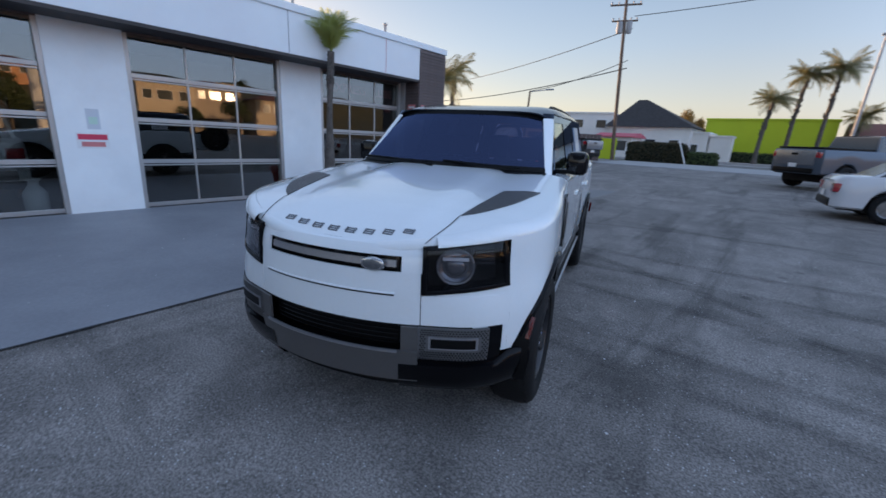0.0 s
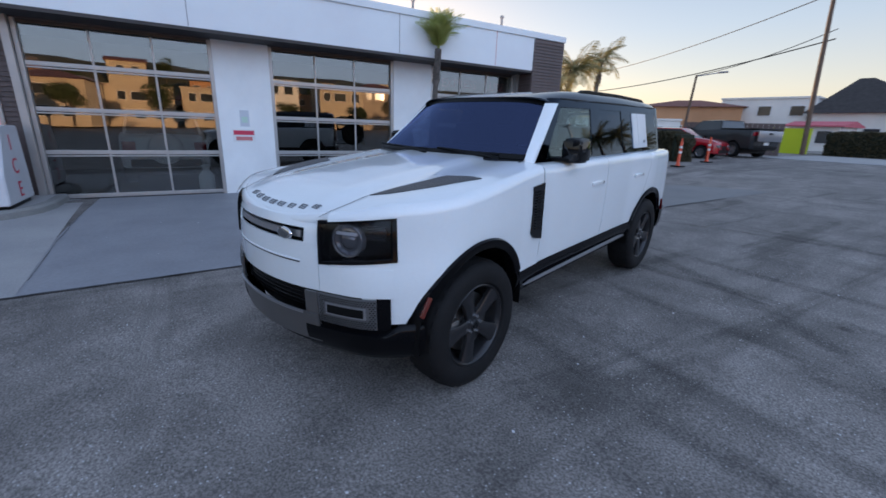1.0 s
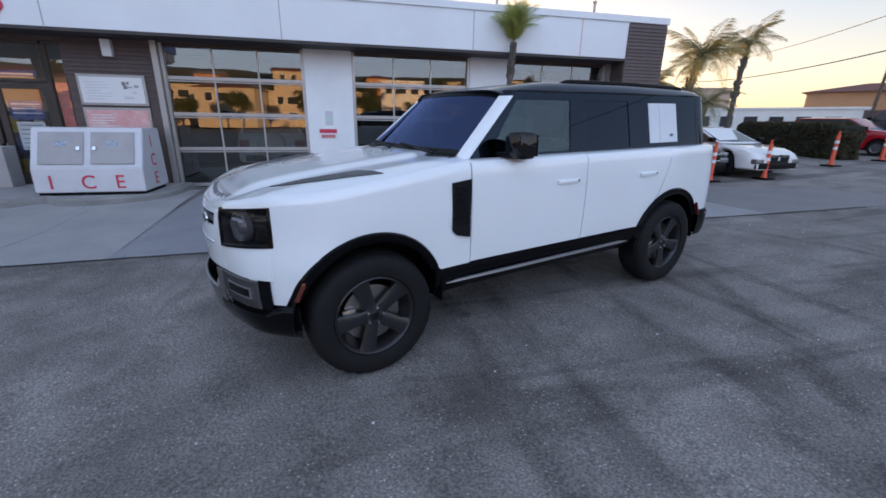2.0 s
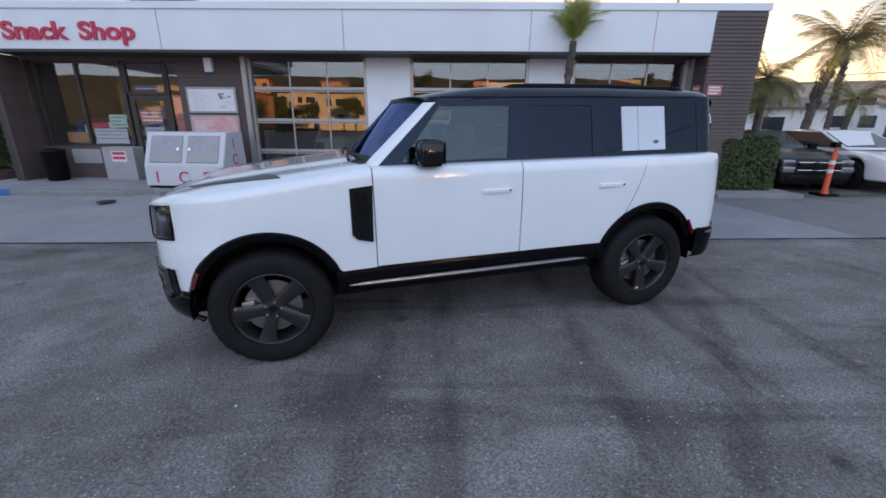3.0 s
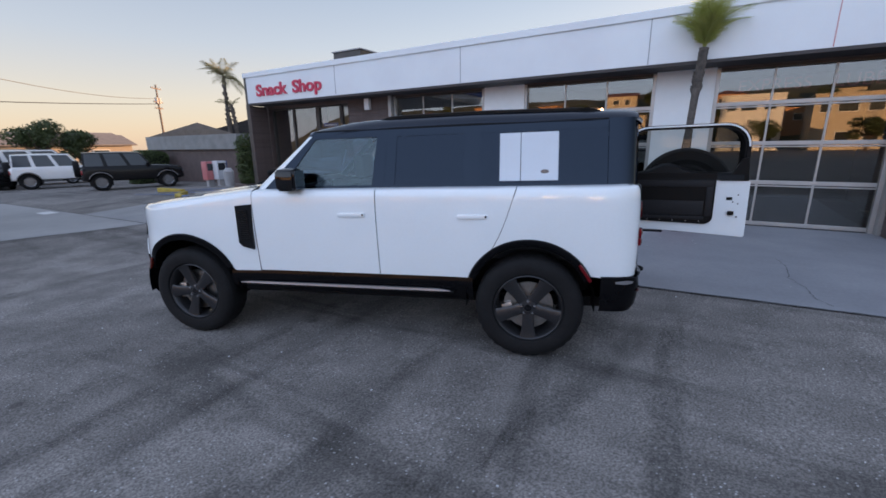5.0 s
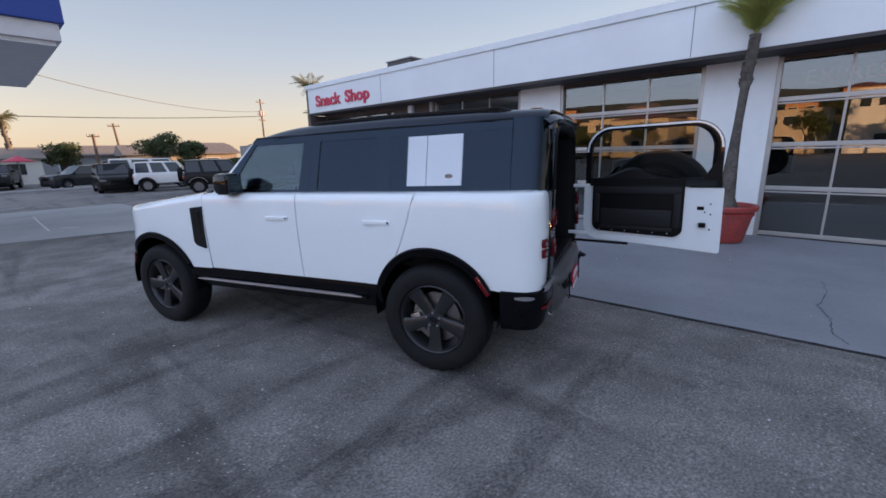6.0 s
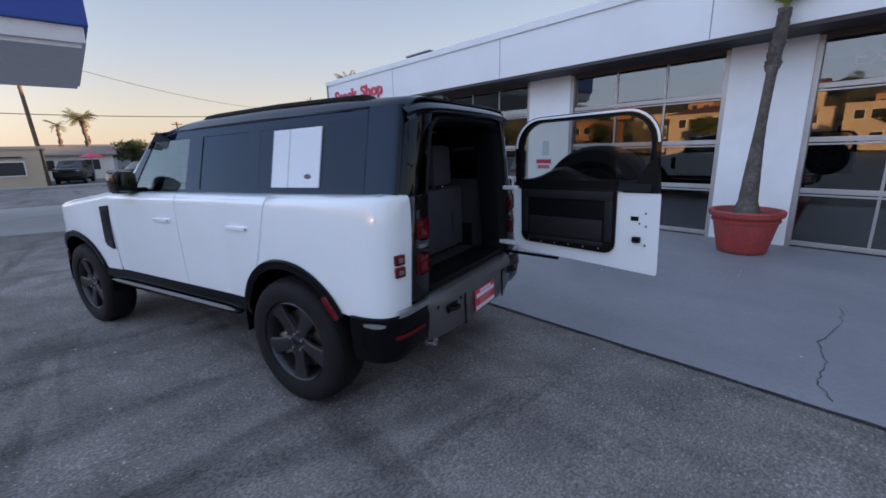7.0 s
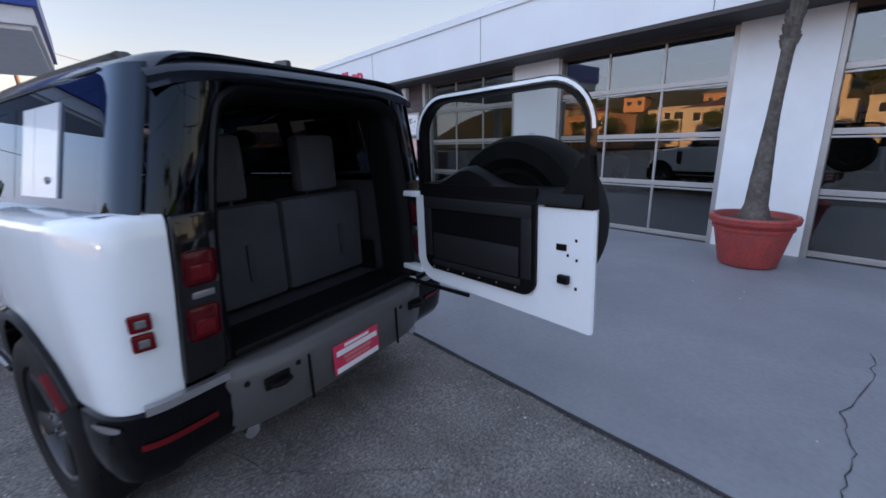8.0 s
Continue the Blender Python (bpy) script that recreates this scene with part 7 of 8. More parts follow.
# ---- poles and wires ----
def utility_pole(x, y, z, h, arms, label, lean=(0, 0), turn=0, drum=True):
    t = thing("utility_pole", pose(x, y, z, 0, 0, turn), label, "utility pole", "utility poles")
    bm = bmesh.new()
    tube(bm, [(0, 0, 0), (lean[0] * 0.5, lean[1] * 0.5, h * 0.5), (lean[0], lean[1], h)], [0.16, 0.14, 0.11], 10)
    part("pole", bm, WOOD_POLE, t)
    for k, w in arms:
        bm = boxed(-w, w, -0.06, 0.06, -0.06, 0.06, 0.01)
        bm.transform(Matrix.Translation((lean[0] * k, lean[1] * k, h * k)))
        a = part("crossarm", bm, WOOD_POLE, t)
        for q in (-0.9, -0.45, 0.45, 0.9):
            bm = bmesh.new()
            lathe(bm, [(0.001, 0.2), (0.05, 0.19), (0.06, 0.1), (0.03, 0.06), (0.03, 0.0)], 8, "Z", (lean[0] * k + q * w, lean[1] * k, h * k + 0.06))
            part("insulator", bm, CANOPY_GREY, a)
    if drum:
        for s in (-1, 1):
            bm = bmesh.new()
            lathe(bm, [(0.001, 0.9), (0.2, 0.88), (0.22, 0.8), (0.22, 0.05), (0.2, 0.0), (0.001, 0.0)], 12, "Z", (lean[0] * 0.78 + s * 0.36, lean[1] * 0.78, h * 0.76))
            part("transformer", bm, CANOPY_GREY, t)
    return t


utility_pole(-12.2, 37.7, 0.5, 13.4, ((0.92, 1.2), (0.83, 1.0)), "tall wooden utility pole with crossarms and transformers", (-0.7, 0.6), 20)
utility_pole(-35.0, -66.0, -0.4, 11.6, ((0.95, 1.3), (0.78, 1.2), (0.7, 1.0)), "wooden utility pole far behind the roofs", (0, 0), 35)
utility_pole(0.5, -38.5, -0.42, 11.0, ((0.95, 1.1),), "brown wooden pole beside the canopy", (0.5, 0), 0, False)
utility_pole(-8.5, -47.0, -0.42, 4.6, ((0.95, 0.5),), "short dark pole beyond the lot", (0, 0), 0, False)
utility_pole(-12.8, -58.0, -0.42, 6.4, ((0.95, 0.6),), "thin far pole beyond the lot", (0.4, 0), 0, False)
sl = thing("street_lamp", pose(-22.3, 39.8, 0.55), "grey street lamp with a flat arm", "street lamp", "street lamps")
bm = bmesh.new()
tube(bm, [(0, 0, 0), (0.25, 0.1, 6.2)], [0.13, 0.09], 8)
part("pole", bm, WOOD_POLE, sl)
bm = bmesh.new()
tube(bm, [(0.25, 0.1, 6.1), (1.9, 0.9, 6.35)], 0.05, 6)
part("arm", bm, CANOPY_GREY, sl)
part("lamp_head", boxed(1.6, 2.4, 0.8, 1.05, 6.28, 6.42, 0.04), CANOPY_GREY, sl)
sl = thing("street_lamp", pose(2.9, 44.0, 0.55), "tall slim grey street lamp", "street lamp", "street lamps")
bm = bmesh.new()
tube(bm, [(0, 0, 0), (0.35, 0, 9.6)], [0.12, 0.07], 8)
part("pole", bm, CANOPY_GREY, sl)
part("lamp_head", boxed(0.1, 0.8, -0.12, 0.12, 9.55, 9.7, 0.03), CANOPY_GREY, sl)


def wire(name, a, c, sag, r, label):
    bm = bmesh.new()
    a, c = Vector(a), Vector(c)
    pts = []
    for i in range(25):
        k = i / 24
        p = a.lerp(c, k)
        p.z -= sag * 4 * k * (1 - k)
        pts.append(p)
    tube(bm, pts, r, 5)
    return solid(name, bm, CABLE, label, "wire", "overhead wires")


wire("overhead_wire", (-12.2, 38.0, 11.9), (30.0, 46.0, 17.0), 0.9, 0.03, "dark overhead wire crossing the street")
wire("overhead_wire", (-12.2, 38.0, 11.0), (-60.0, 60.0, 11.0), 1.2, 0.035, "dark overhead wire running along the street")
wire("overhead_wire", (-12.2, 38.0, 8.0), (-60.0, 56.0, 8.2), 1.2, 0.045, "thick overhead cable running along the street")
wire("overhead_wire", (-22.0, 39.8, 6.7), (-12.2, 38.0, 8.6), 0.3, 0.03, "overhead wire to the street lamp")
wire("overhead_wire", (-35.0, -66.0, 8.4), (40.0, -64.0, 8.8), 1.6, 0.05, "overhead wire beyond the roofs")
wire("overhead_wire", (-35.0, -66.0, 9.2), (0.9, -38.5, 9.6), 1.4, 0.03, "overhead wire between two poles")
wire("overhead_wire", (0.9, -38.5, 9.9), (14.0, -30.0, 10.4), 0.5, 0.03, "overhead wire running behind the canopy")


# ---- neighbouring buildings ----
STUCCO = {
    "white": mat("stucco_white", (0.8, 0.78, 0.74), 0.85, vary=0.06, scale=0.4),
    "cream": mat("stucco_cream", (0.55, 0.46, 0.34), 0.85, vary=0.07, scale=0.4),
    "orange": mat("stucco_orange", (0.52, 0.27, 0.14), 0.85, vary=0.07, scale=0.4),
    "tan": mat("stucco_tan", (0.4, 0.33, 0.26), 0.85, vary=0.07, scale=0.4),
    "pink": mat("awning_pink", (0.55, 0.12, 0.15), 0.7, vary=0.07),
    "lime": mat("lime_paint", (0.52, 0.62, 0.02), 0.7, vary=0.04, scale=0.3),
    "grey": mat("wall_grey", (0.3, 0.31, 0.33), 0.8, vary=0.07, scale=0.4),
}
ROOF_DARK = mat("shingle_dark", (0.05, 0.045, 0.045), 0.9, vary=0.2, scale=3, fine=12, bump=0.3)
ROOF_RED = mat("tile_red_brown", (0.2, 0.075, 0.055), 0.85, vary=0.15, scale=3, fine=12, bump=0.3)
ROOF_TAN = mat("roof_tan", (0.23, 0.19, 0.16), 0.9, vary=0.12, scale=2, fine=10)
FAR_GLASS = mat("far_window", (0.03, 0.035, 0.04), 0.12, vary=0.05, spec=0.8)


def house(name, x, y, z, w, d, h, wall, label, turn=0, roof="flat", roof_mat=None, rise=1.2, windows=(), storeys=1, group="neighbouring buildings", doors=(), ridge=(-0.12, 0.12)):
    """Box with openings: local x is the front's width, the front faces local -y. windows: (centre x, sill z, width, height)."""
    b = thing(name, pose(x, y, z, 0, 0, turn), label, "building", group)
    part("wall", boxed(-w / 2, w / 2, 0, d, -0.4, h), wall, b, smooth=False)
    rm = roof_mat or CANOPY_GREY
    if roof == "flat":
        part("roof", boxed(-w / 2 - 0.12, w / 2 + 0.12, -0.12, d + 0.12, h, h + 0.22, 0.03), wall, b, smooth=False)
    elif roof == "gable":
        bm = bmesh.new()
        extrude_poly(bm, [(-w / 2 - 0.4, -0.4, h), (w / 2 + 0.4, -0.4, h), (w / 2 + 0.4, -0.4, h + 0.12), (0, -0.4, h + rise), (-w / 2 - 0.4, -0.4, h + 0.12)], (0, d + 0.8, 0))
        part("roof", bm, rm, b, smooth=False)
    elif roof == "side":
        bm = bmesh.new()
        extrude_poly(bm, [(-w / 2 - 0.4, -0.5, h), (-w / 2 - 0.4, d + 0.5, h), (-w / 2 - 0.4, d + 0.5, h + 0.12), (-w / 2 - 0.4, d / 2, h + rise), (-w / 2 - 0.4, -0.5, h + 0.12)], (w + 0.8, 0, 0))
        part("roof", bm, rm, b, smooth=False)
    elif roof == "hip":
        bm = bmesh.new()
        e = 0.5
        v = [bm.verts.new(p) for p in ((-w / 2 - e, -e, h), (w / 2 + e, -e, h), (w / 2 + e, d + e, h), (-w / 2 - e, d + e, h), (w * ridge[0], d / 2, h + rise), (w * ridge[1], d / 2, h + rise))]
        for q in ((0, 1, 5, 4), (1, 2, 5), (2, 3, 4, 5), (3, 0, 4), (0, 3, 2, 1)):
            bm.faces.new([v[i] for i in q])
        part("roof", bm, rm, b, smooth=False)
    for (cx, sz, ww, hh) in windows:
        wi = part("window", boxed(cx - ww / 2 - 0.08, cx + ww / 2 + 0.08, -0.06, -0.004, sz - 0.08, sz + hh + 0.08), SIGN_WHITE, b, smooth=False)
        part("pane", boxed(cx - ww / 2, cx + ww / 2, -0.075, -0.062, sz, sz + hh), FAR_GLASS, wi, smooth=False)
    for (cx, ww, hh) in doors:
        part("door", boxed(cx - ww / 2, cx + ww / 2, -0.05, -0.004, 0, hh), BROWN, b, smooth=False)
    return b


# towards +y, across the street (fronts face -y)
house("dark_roof_house", -14.9, 58, 0.5, 9.6, 9, 3.8, STUCCO["white"], "white building under a steep dark hipped roof", 0, "hip", ROOF_DARK, 3.7, [(-2.6, 1.0, 1.2, 1.3), (0.5, 1.0, 1.2, 1.3), (3.2, 1.0, 1.0, 1.3)], ridge=(-0.30, -0.18))
house("white_annex", -10.6, 59.6, 0.5, 4.4, 6, 3.2, STUCCO["white"], "low white annex with small windows", 0, "flat", None, 1, [(-0.8, 0.9, 0.9, 1.2), (0.9, 0.9, 0.7, 1.0)])
house("awning_shop", -16.9, 52, 0.5, 4.0, 4, 2.3, STUCCO["white"], "small white shop with a faded pink awning roof", 0, "side", STUCCO["pink"], 0.55, [(-0.9, 0.8, 1.1, 1.1), (0.9, 0.8, 1.1, 1.1)])
house("lime_building", -3.3, 66, 0.5, 13.0, 9, 5.2, STUCCO["lime"], "low lime green commercial building", 0, "flat", None, 1, [(-5.4, 0.3, 2.0, 2.4)])
house("red_roof_building", 11.5, 64, 0.5, 14.0, 9, 3.2, STUCCO["cream"], "cream building under a red-brown roof", 0, "side", ROOF_RED, 1.9, [(-4, 1, 1.6, 1.2), (0, 1, 1.6, 1.2), (4, 1, 1.6, 1.2)])
house("orange_building", -29.5, 52, 0.5, 11.0, 9, 4.4, STUCCO["orange"], "orange stucco building with a tiled hip roof", 30, "hip", ROOF_RED, 1.0, [(-3.5, 1.0, 1.2, 1.2), (-0.8, 1.0, 1.0, 1.2), (2.2, 1.0, 1.4, 1.2)])
house("white_building", -24.0, 58, 0.5, 9.0, 9, 5.4, STUCCO["white"], "plain white two-storey building", 10, "flat", None, 1, [(-3, 0.9, 1.2, 1.2), (0, 0.9, 1.2, 1.2), (3, 0.9, 1.2, 1.2), (-3, 3.6, 1.2, 1.0), (0, 3.6, 1.2, 1.0), (3, 3.6, 1.2, 1.0)])
house("long_white_building", -38, 44, 0.4, 22, 8, 2.8, STUCCO["white"], "long low white building with a row of windows", 35, "flat", None, 1, [(-9 + 2.2 * i, 1.0, 1.2, 1.1) for i in range(9)])
house("pale_house", -36, 26, 0.2, 14, 8, 2.6, STUCCO["white"], "pale low house behind the palms", 50, "side", ROOF_TAN, 1.0, [(-4, 0.9, 1.4, 1.1), (0, 0.9, 1.4, 1.1), (4, 0.9, 1.4, 1.1)])
house("pale_house", -30, 14, 0.1, 12, 8, 2.7, STUCCO["cream"], "cream low house behind the hedge", 75, "side", ROOF_TAN, 1.0, [(-3, 0.9, 1.4, 1.1), (2, 0.9, 1.4, 1.1)])
# unseen block, added only to keep the low sun off lot and canopy
house("sun_blocker", -48, -4, 0.0, 44, 9, 10.2, STUCCO["grey"], "unseen grey block added behind the service building to keep the low sun off", 90, "flat", None, 1, [(-20 + 4 * i, z, 1.6, 1.3) for i in range(11) for z in (1.2, 4.4, 7.6)])
house("back_block", -62, 30, 0.2, 60, 10, 6.4, STUCCO["tan"], "long tan block far behind the lot", 70, "flat", None, 1, [(-26 + 4 * i, 3.4, 1.6, 1.3) for i in range(14)])
fence = thing("board_fence", pose(-13.5, 30.9, 0.45, 0, 0, 26), "dark brown board fence beside the parked truck", "fence")
for i in range(20):
    part("board", boxed(-3.0 + i * 0.27, -3.0 + i * 0.27 + 0.26, -0.02, 0.02 + 0.004 * (i % 2), 0.0, 2.0), BROWN, fence, smooth=False)
part("rail", boxed(-3.0, 2.4, 0.03, 0.09, 1.6, 1.7), BROWN, fence, smooth=False)
gw = thing("garden_wall", pose(-13.7, 39.0, 0.5, 0, 0, 4), "low lime green garden wall", "wall")
part("panel", boxed(-1.15, 1.25, -0.1, 0.1, -0.2, 1.85), STUCCO["lime"], gw, smooth=False)
house("white_shed", -7.15, 60.0, 0.5, 2.2, 3, 2.85, STUCCO["white"], "small white shed beside the lime green building", 0, "flat", None, 1)
fr = thing("sandwich_frame", pose(-6.6, 38.1, 0.5), "white leaning frame beside the hedge", "frame")
bm = bmesh.new()
tube(bm, [(0, 0, 0), (-0.7, 0, 1.9), (-1.5, 0, 1.9)], 0.06, 6)
part("bar", bm, SIGN_WHITE, fr)

# street along +y: kerbs and pale pavement
bm = bmesh.new()
grid(bm, [[(x, 27.2, 0.42), (x, 27.25, 0.575), (x, 27.4, 0.585), (x, 31.0, 0.59), (x, 35.2, 0.60), (x, 35.25, 0.42)] for x in (-10.4, -6.0, -2.0, 4.0, 16.0, 40.0, 60.0)])
solid("pavement", bm, CONCRETE, "pale concrete pavement between the lot and the street", "pavement", kind="structure")
bm = bmesh.new()
box(bm, -70, 60, 40.6, 41.0, 0.3, 0.62, 0.02)
solid("kerb", bm, CURB, "pale concrete kerb along the street", "kerb", kind="structure")
bm = bmesh.new()
box(bm, -70, 60, 41.0, 42.4, 0.3, 0.615)
solid("pavement", bm, CONCRETE, "pale concrete pavement along the street", "pavement", kind="structure")
bm = bmesh.new()
box(bm, -70, 60, 52.8, 54.5, 0.3, 0.62, 0.02)
solid("pavement", bm, CONCRETE, "far pavement across the street", "pavement", kind="structure")

# towards -y: low brown building, houses, far roofs (fronts face +y)
house("low_brown_building", -17.8, -15.2, -0.3, 9.0, 9, 1.95, BROWN, "low brown building with a pale parapet", 180, "flat", None, 1)
slab("parapet", -22.4, -13.1, -24.4, -14.95, 1.6, 2.4, CURB, "pale parapet band of the low building", "parapet")
house("gable_house", -19.9, -30.2, -0.4, 6.6, 10, 2.8, STUCCO["tan"], "tan house with a low gable roof", 152, "gable", ROOF_TAN, 1.35, [(-1.8, 0.9, 1.2, 1.1), (1.8, 0.9, 1.2, 1.1)])
house("gable_house", -27, -32, -0.4, 9, 10, 3.4, STUCCO["cream"], "cream house with a grey gable roof", 150, "gable", ROOF_DARK, 1.6, [(-3, 0.9, 1.4, 1.1), (3, 0.9, 1.4, 1.1)])
house("flat_house", -44, -26, -0.2, 16, 10, 4.6, STUCCO["white"], "pale flat-roofed house behind the shop", 120, "side", ROOF_DARK, 1.6, [(-3, 0.9, 1.4, 1.1), (3, 0.9, 1.4, 1.1)])
house("tan_house", -18, -52, -0.42, 12, 8, 2.5, STUCCO["tan"], "tan bungalow with a low roof behind the trees", 175, "side", ROOF_TAN, 1.3, [(-3, 0.9, 1.4, 1.1), (3, 0.9, 1.4, 1.1)])
house("cream_office", 5.6, -37.2, -0.42, 10.0, 8, 2.8, STUCCO["cream"], "cream low office with a dark window and gutter", 180, "flat", None, 1, [(3.0, 0.9, 2.0, 0.95)])
slab("gutter", 1.6, 4.2, -37.18, -37.05, 1.75, 1.86, DARK_ALU, "dark gutter over the office window", "gutter")
for (x, y, w, h, c, lab) in ((-4.5, -66, 12, 2.9, "cream", "far cream bungalow under tan roof"), (-16, -70, 14, 3.2, "white", "far white bungalow under tan roof"), (-27, -76, 12, 3.8, "tan", "far tan bungalow under tan roof"), (-1.0, -49, 7, 2.3, "white", "white garage beside the far palms"), (-9.5, -60, 8, 2.6, "grey", "grey shed in the distance")):
    house("far_house", x, y, -0.42, w, 7, h, STUCCO[c], lab, 180, "side", ROOF_TAN, 1.0, [(-w / 4, 0.9, 1.2, 1.0), (w / 4, 0.9, 1.2, 1.0)])
um = thing("red_parasol", pose(-2.6, -43.5, -0.42), "red parasol in the distance", "parasol")
bm = bmesh.new()
lathe(bm, [(0.001, 2.6), (1.0, 2.15), (1.0, 2.08)], 10)
part("canopy", bm, SIGN_RED, um)
bm = bmesh.new()
tube(bm, [(0, 0, 0), (0, 0, 2.6)], 0.04, 6)
part("pole", bm, CANOPY_GREY, um)
bm = bmesh.new()
box(bm, -14, 12, -34.5, -33.4, -0.6, -0.3, 0.02)
solid("pavement", bm, CONCRETE, "pale pavement at the end of the lot", "pavement", kind="structure")
for (x, c, lab) in ((-12.75, SIGN_BLUE, "dark blue newspaper box against the low wall"), (-12.1, SIGN_PINK, "faded red newspaper box against the low wall"), (-12.4, STEEL_BOX, "pale newspaper box against the low wall")):
    y = -14.75 if x != -12.4 else -14.3
    nb = thing("newspaper_box", pose(x + 0.85, y, ground_z(x + 0.85, y)), lab, "newspaper box", "newspaper boxes")
    part("body", boxed(-0.24, 0.24, -0.2, 0.2, 0.35, 1.25, 0.03), c, nb)
    part("stand", boxed(-0.15, 0.15, -0.12, 0.12, 0.0, 0.35, 0.02), CANOPY_GREY, nb)
    part("window", boxed(-0.18, 0.18, 0.2, 0.206, 0.8, 1.15), FAR_GLASS, nb, smooth=False)
bm = bmesh.new()
lathe(bm, [(0.001, 0), (0.2, 0), (0.24, 0.7), (0.2, 0.74), (0.12, 0.85), (0.001, 0.86)], 16)
solid("litter_bin", bm, CANOPY_GREY, "grey litter bin with a domed lid", "litter bin", m=pose(-11.1, -12.9, ground_z(-11.1, -12.9)))

# towards +x: canopy of the pumps and the sunlit hillside houses that the windows mirror
can = thing("fuel_canopy", pose(0, 0, 0), "blue and white fuel pump canopy with grey soffit", "canopy")
part("soffit", boxed(-1.75, 6.8, -14.6, -6.6, 4.24, 4.34), CANOPY_PALE, can, "grey ribbed soffit", smooth=False)
part("white_band", boxed(-1.85, 6.9, -14.7, -6.5, 4.34, 4.72, 0.02), CANOPY_PALE, can, "pale grey band", smooth=False)
part("blue_band", boxed(-1.95, 7.0, -14.8, -6.4, 4.72, 5.6, 0.02), CANOPY_BLUE, can, "bright blue band", smooth=False)
for x in (3.0,):
    part("column", boxed(x - 0.2, x + 0.2, -10.8, -10.4, -0.5, 4.24), SIGN_WHITE, can, smooth=False)
rn = random.Random(3)
for i in range(11):
    y = -44 + i * 9.5
    x = 58 + rn.uniform(-7, 10)
    h = rn.uniform(5.2, 8.2)
    house("hillside_house", x, y, 0.4, rn.uniform(6.5, 9.0), 9, h, STUCCO[rn.choice(("cream", "white", "orange", "cream", "tan"))], "sunlit two-storey hillside house", -90 + rn.uniform(-8, 8), rn.choice(("flat", "flat", "hip")), ROOF_RED, 1.2,
          [(-2.2, 0.9, 1.3, 1.3), (0.4, 0.9, 1.3, 1.3), (-2.2, h - 2.0, 1.3, 1.2), (0.3, h - 2.0, 1.8, 1.2), (2.4, h - 2.0, 1.0, 1.2)], group="hillside houses")
for i in range(12):
    tree(47 + rn.uniform(-4, 5), -44 + i * 8.3, 0.3, rn.uniform(3.6, 6.2), rn.uniform(1.8, 3.0), "dark tree before the hillside houses", 60 + i)



def slope_z(x):
    return 0.3 + 15.0 * smoothstep(66, 125, x)


bm = bmesh.new()
grid(bm, [[(x, y, slope_z(x) - 0.35 + (1.1 * noise.noise(Vector((x, y, 0)) * 0.08) if x > 66 else 0.0)) for y in span_x(-120, 120, 60)] for x in span_x(64, 150, 28)])
solid("hillside", bm, SCRUB, "dry scrubby hillside east of the lot", "hillside", kind="structure")
for i in range(18):
    x, y = 74 + 11 * (i % 3) + rn.uniform(-3, 3), -62 + i * 6.6 + rn.uniform(-2, 2)
    h = rn.uniform(3.0, 5.0)
    house("hillside_house", x, y, slope_z(x) - 0.2, rn.uniform(4.5, 7.0), 7, h, STUCCO[rn.choice(("cream", "white", "orange", "tan"))], "small sunlit house on the wooded slope", -90 + rn.uniform(-12, 12), rn.choice(("flat", "hip", "side")), rn.choice((ROOF_RED, ROOF_TAN, ROOF_DARK)), 1.1,
          [(-1.4, h - 2.0, 1.2, 1.1), (1.2, h - 2.0, 1.2, 1.1)], group="hillside houses")
for i in range(30):
    x, y = rn.uniform(68, 100), -66 + i * 4.2 + rn.uniform(-2, 2)
    tree(x, y, slope_z(x) - 0.6, rn.uniform(3.6, 6.5), rn.uniform(1.8, 3.2), "dark tree on the wooded slope", 90 + i)


# orange lane posts
def lane_post(x, y, label):
    t = thing("lane_post", pose(x, y, ground_z(x, y)), label, "lane post", "orange lane posts")
    bm = bmesh.new()
    lathe(bm, [(0.001, 1.12), (0.03, 1.12), (0.035, 1.05), (0.03, 1.03), (0.05, 0.98), (0.06, 0.15), (0.09, 0.05)], 14)
    part("post", bm, ORANGE, t, "faded orange post")
    for z in (0.82, 0.62):
        bm = bmesh.new()
        lathe(bm, [(0.0565, z), (0.059, z - 0.09)], 14)
        part("band", bm, SIGN_WHITE, t)
    part("base", boxed(-0.2, 0.2, -0.2, 0.2, 0.0, 0.05, 0.015), SATIN_BLACK, t)


for (x, y) in ((-8.5, 12.35), (-8.3, 14.05), (-9.1, 17.7), (-9.8, 21.1)):
    lane_post(x, y, "tall faded orange lane post on a black base")


# ---- parked vehicles: x ahead, origin under the middle ----
def paint(name, c, metal=0.0):
    dark = max(c) < 0.2
    return mat(name, c, 0.22, metal=metal, vary=0.02, coat=0.0 if dark else 0.8, spec=0.3 if dark else 0.5)


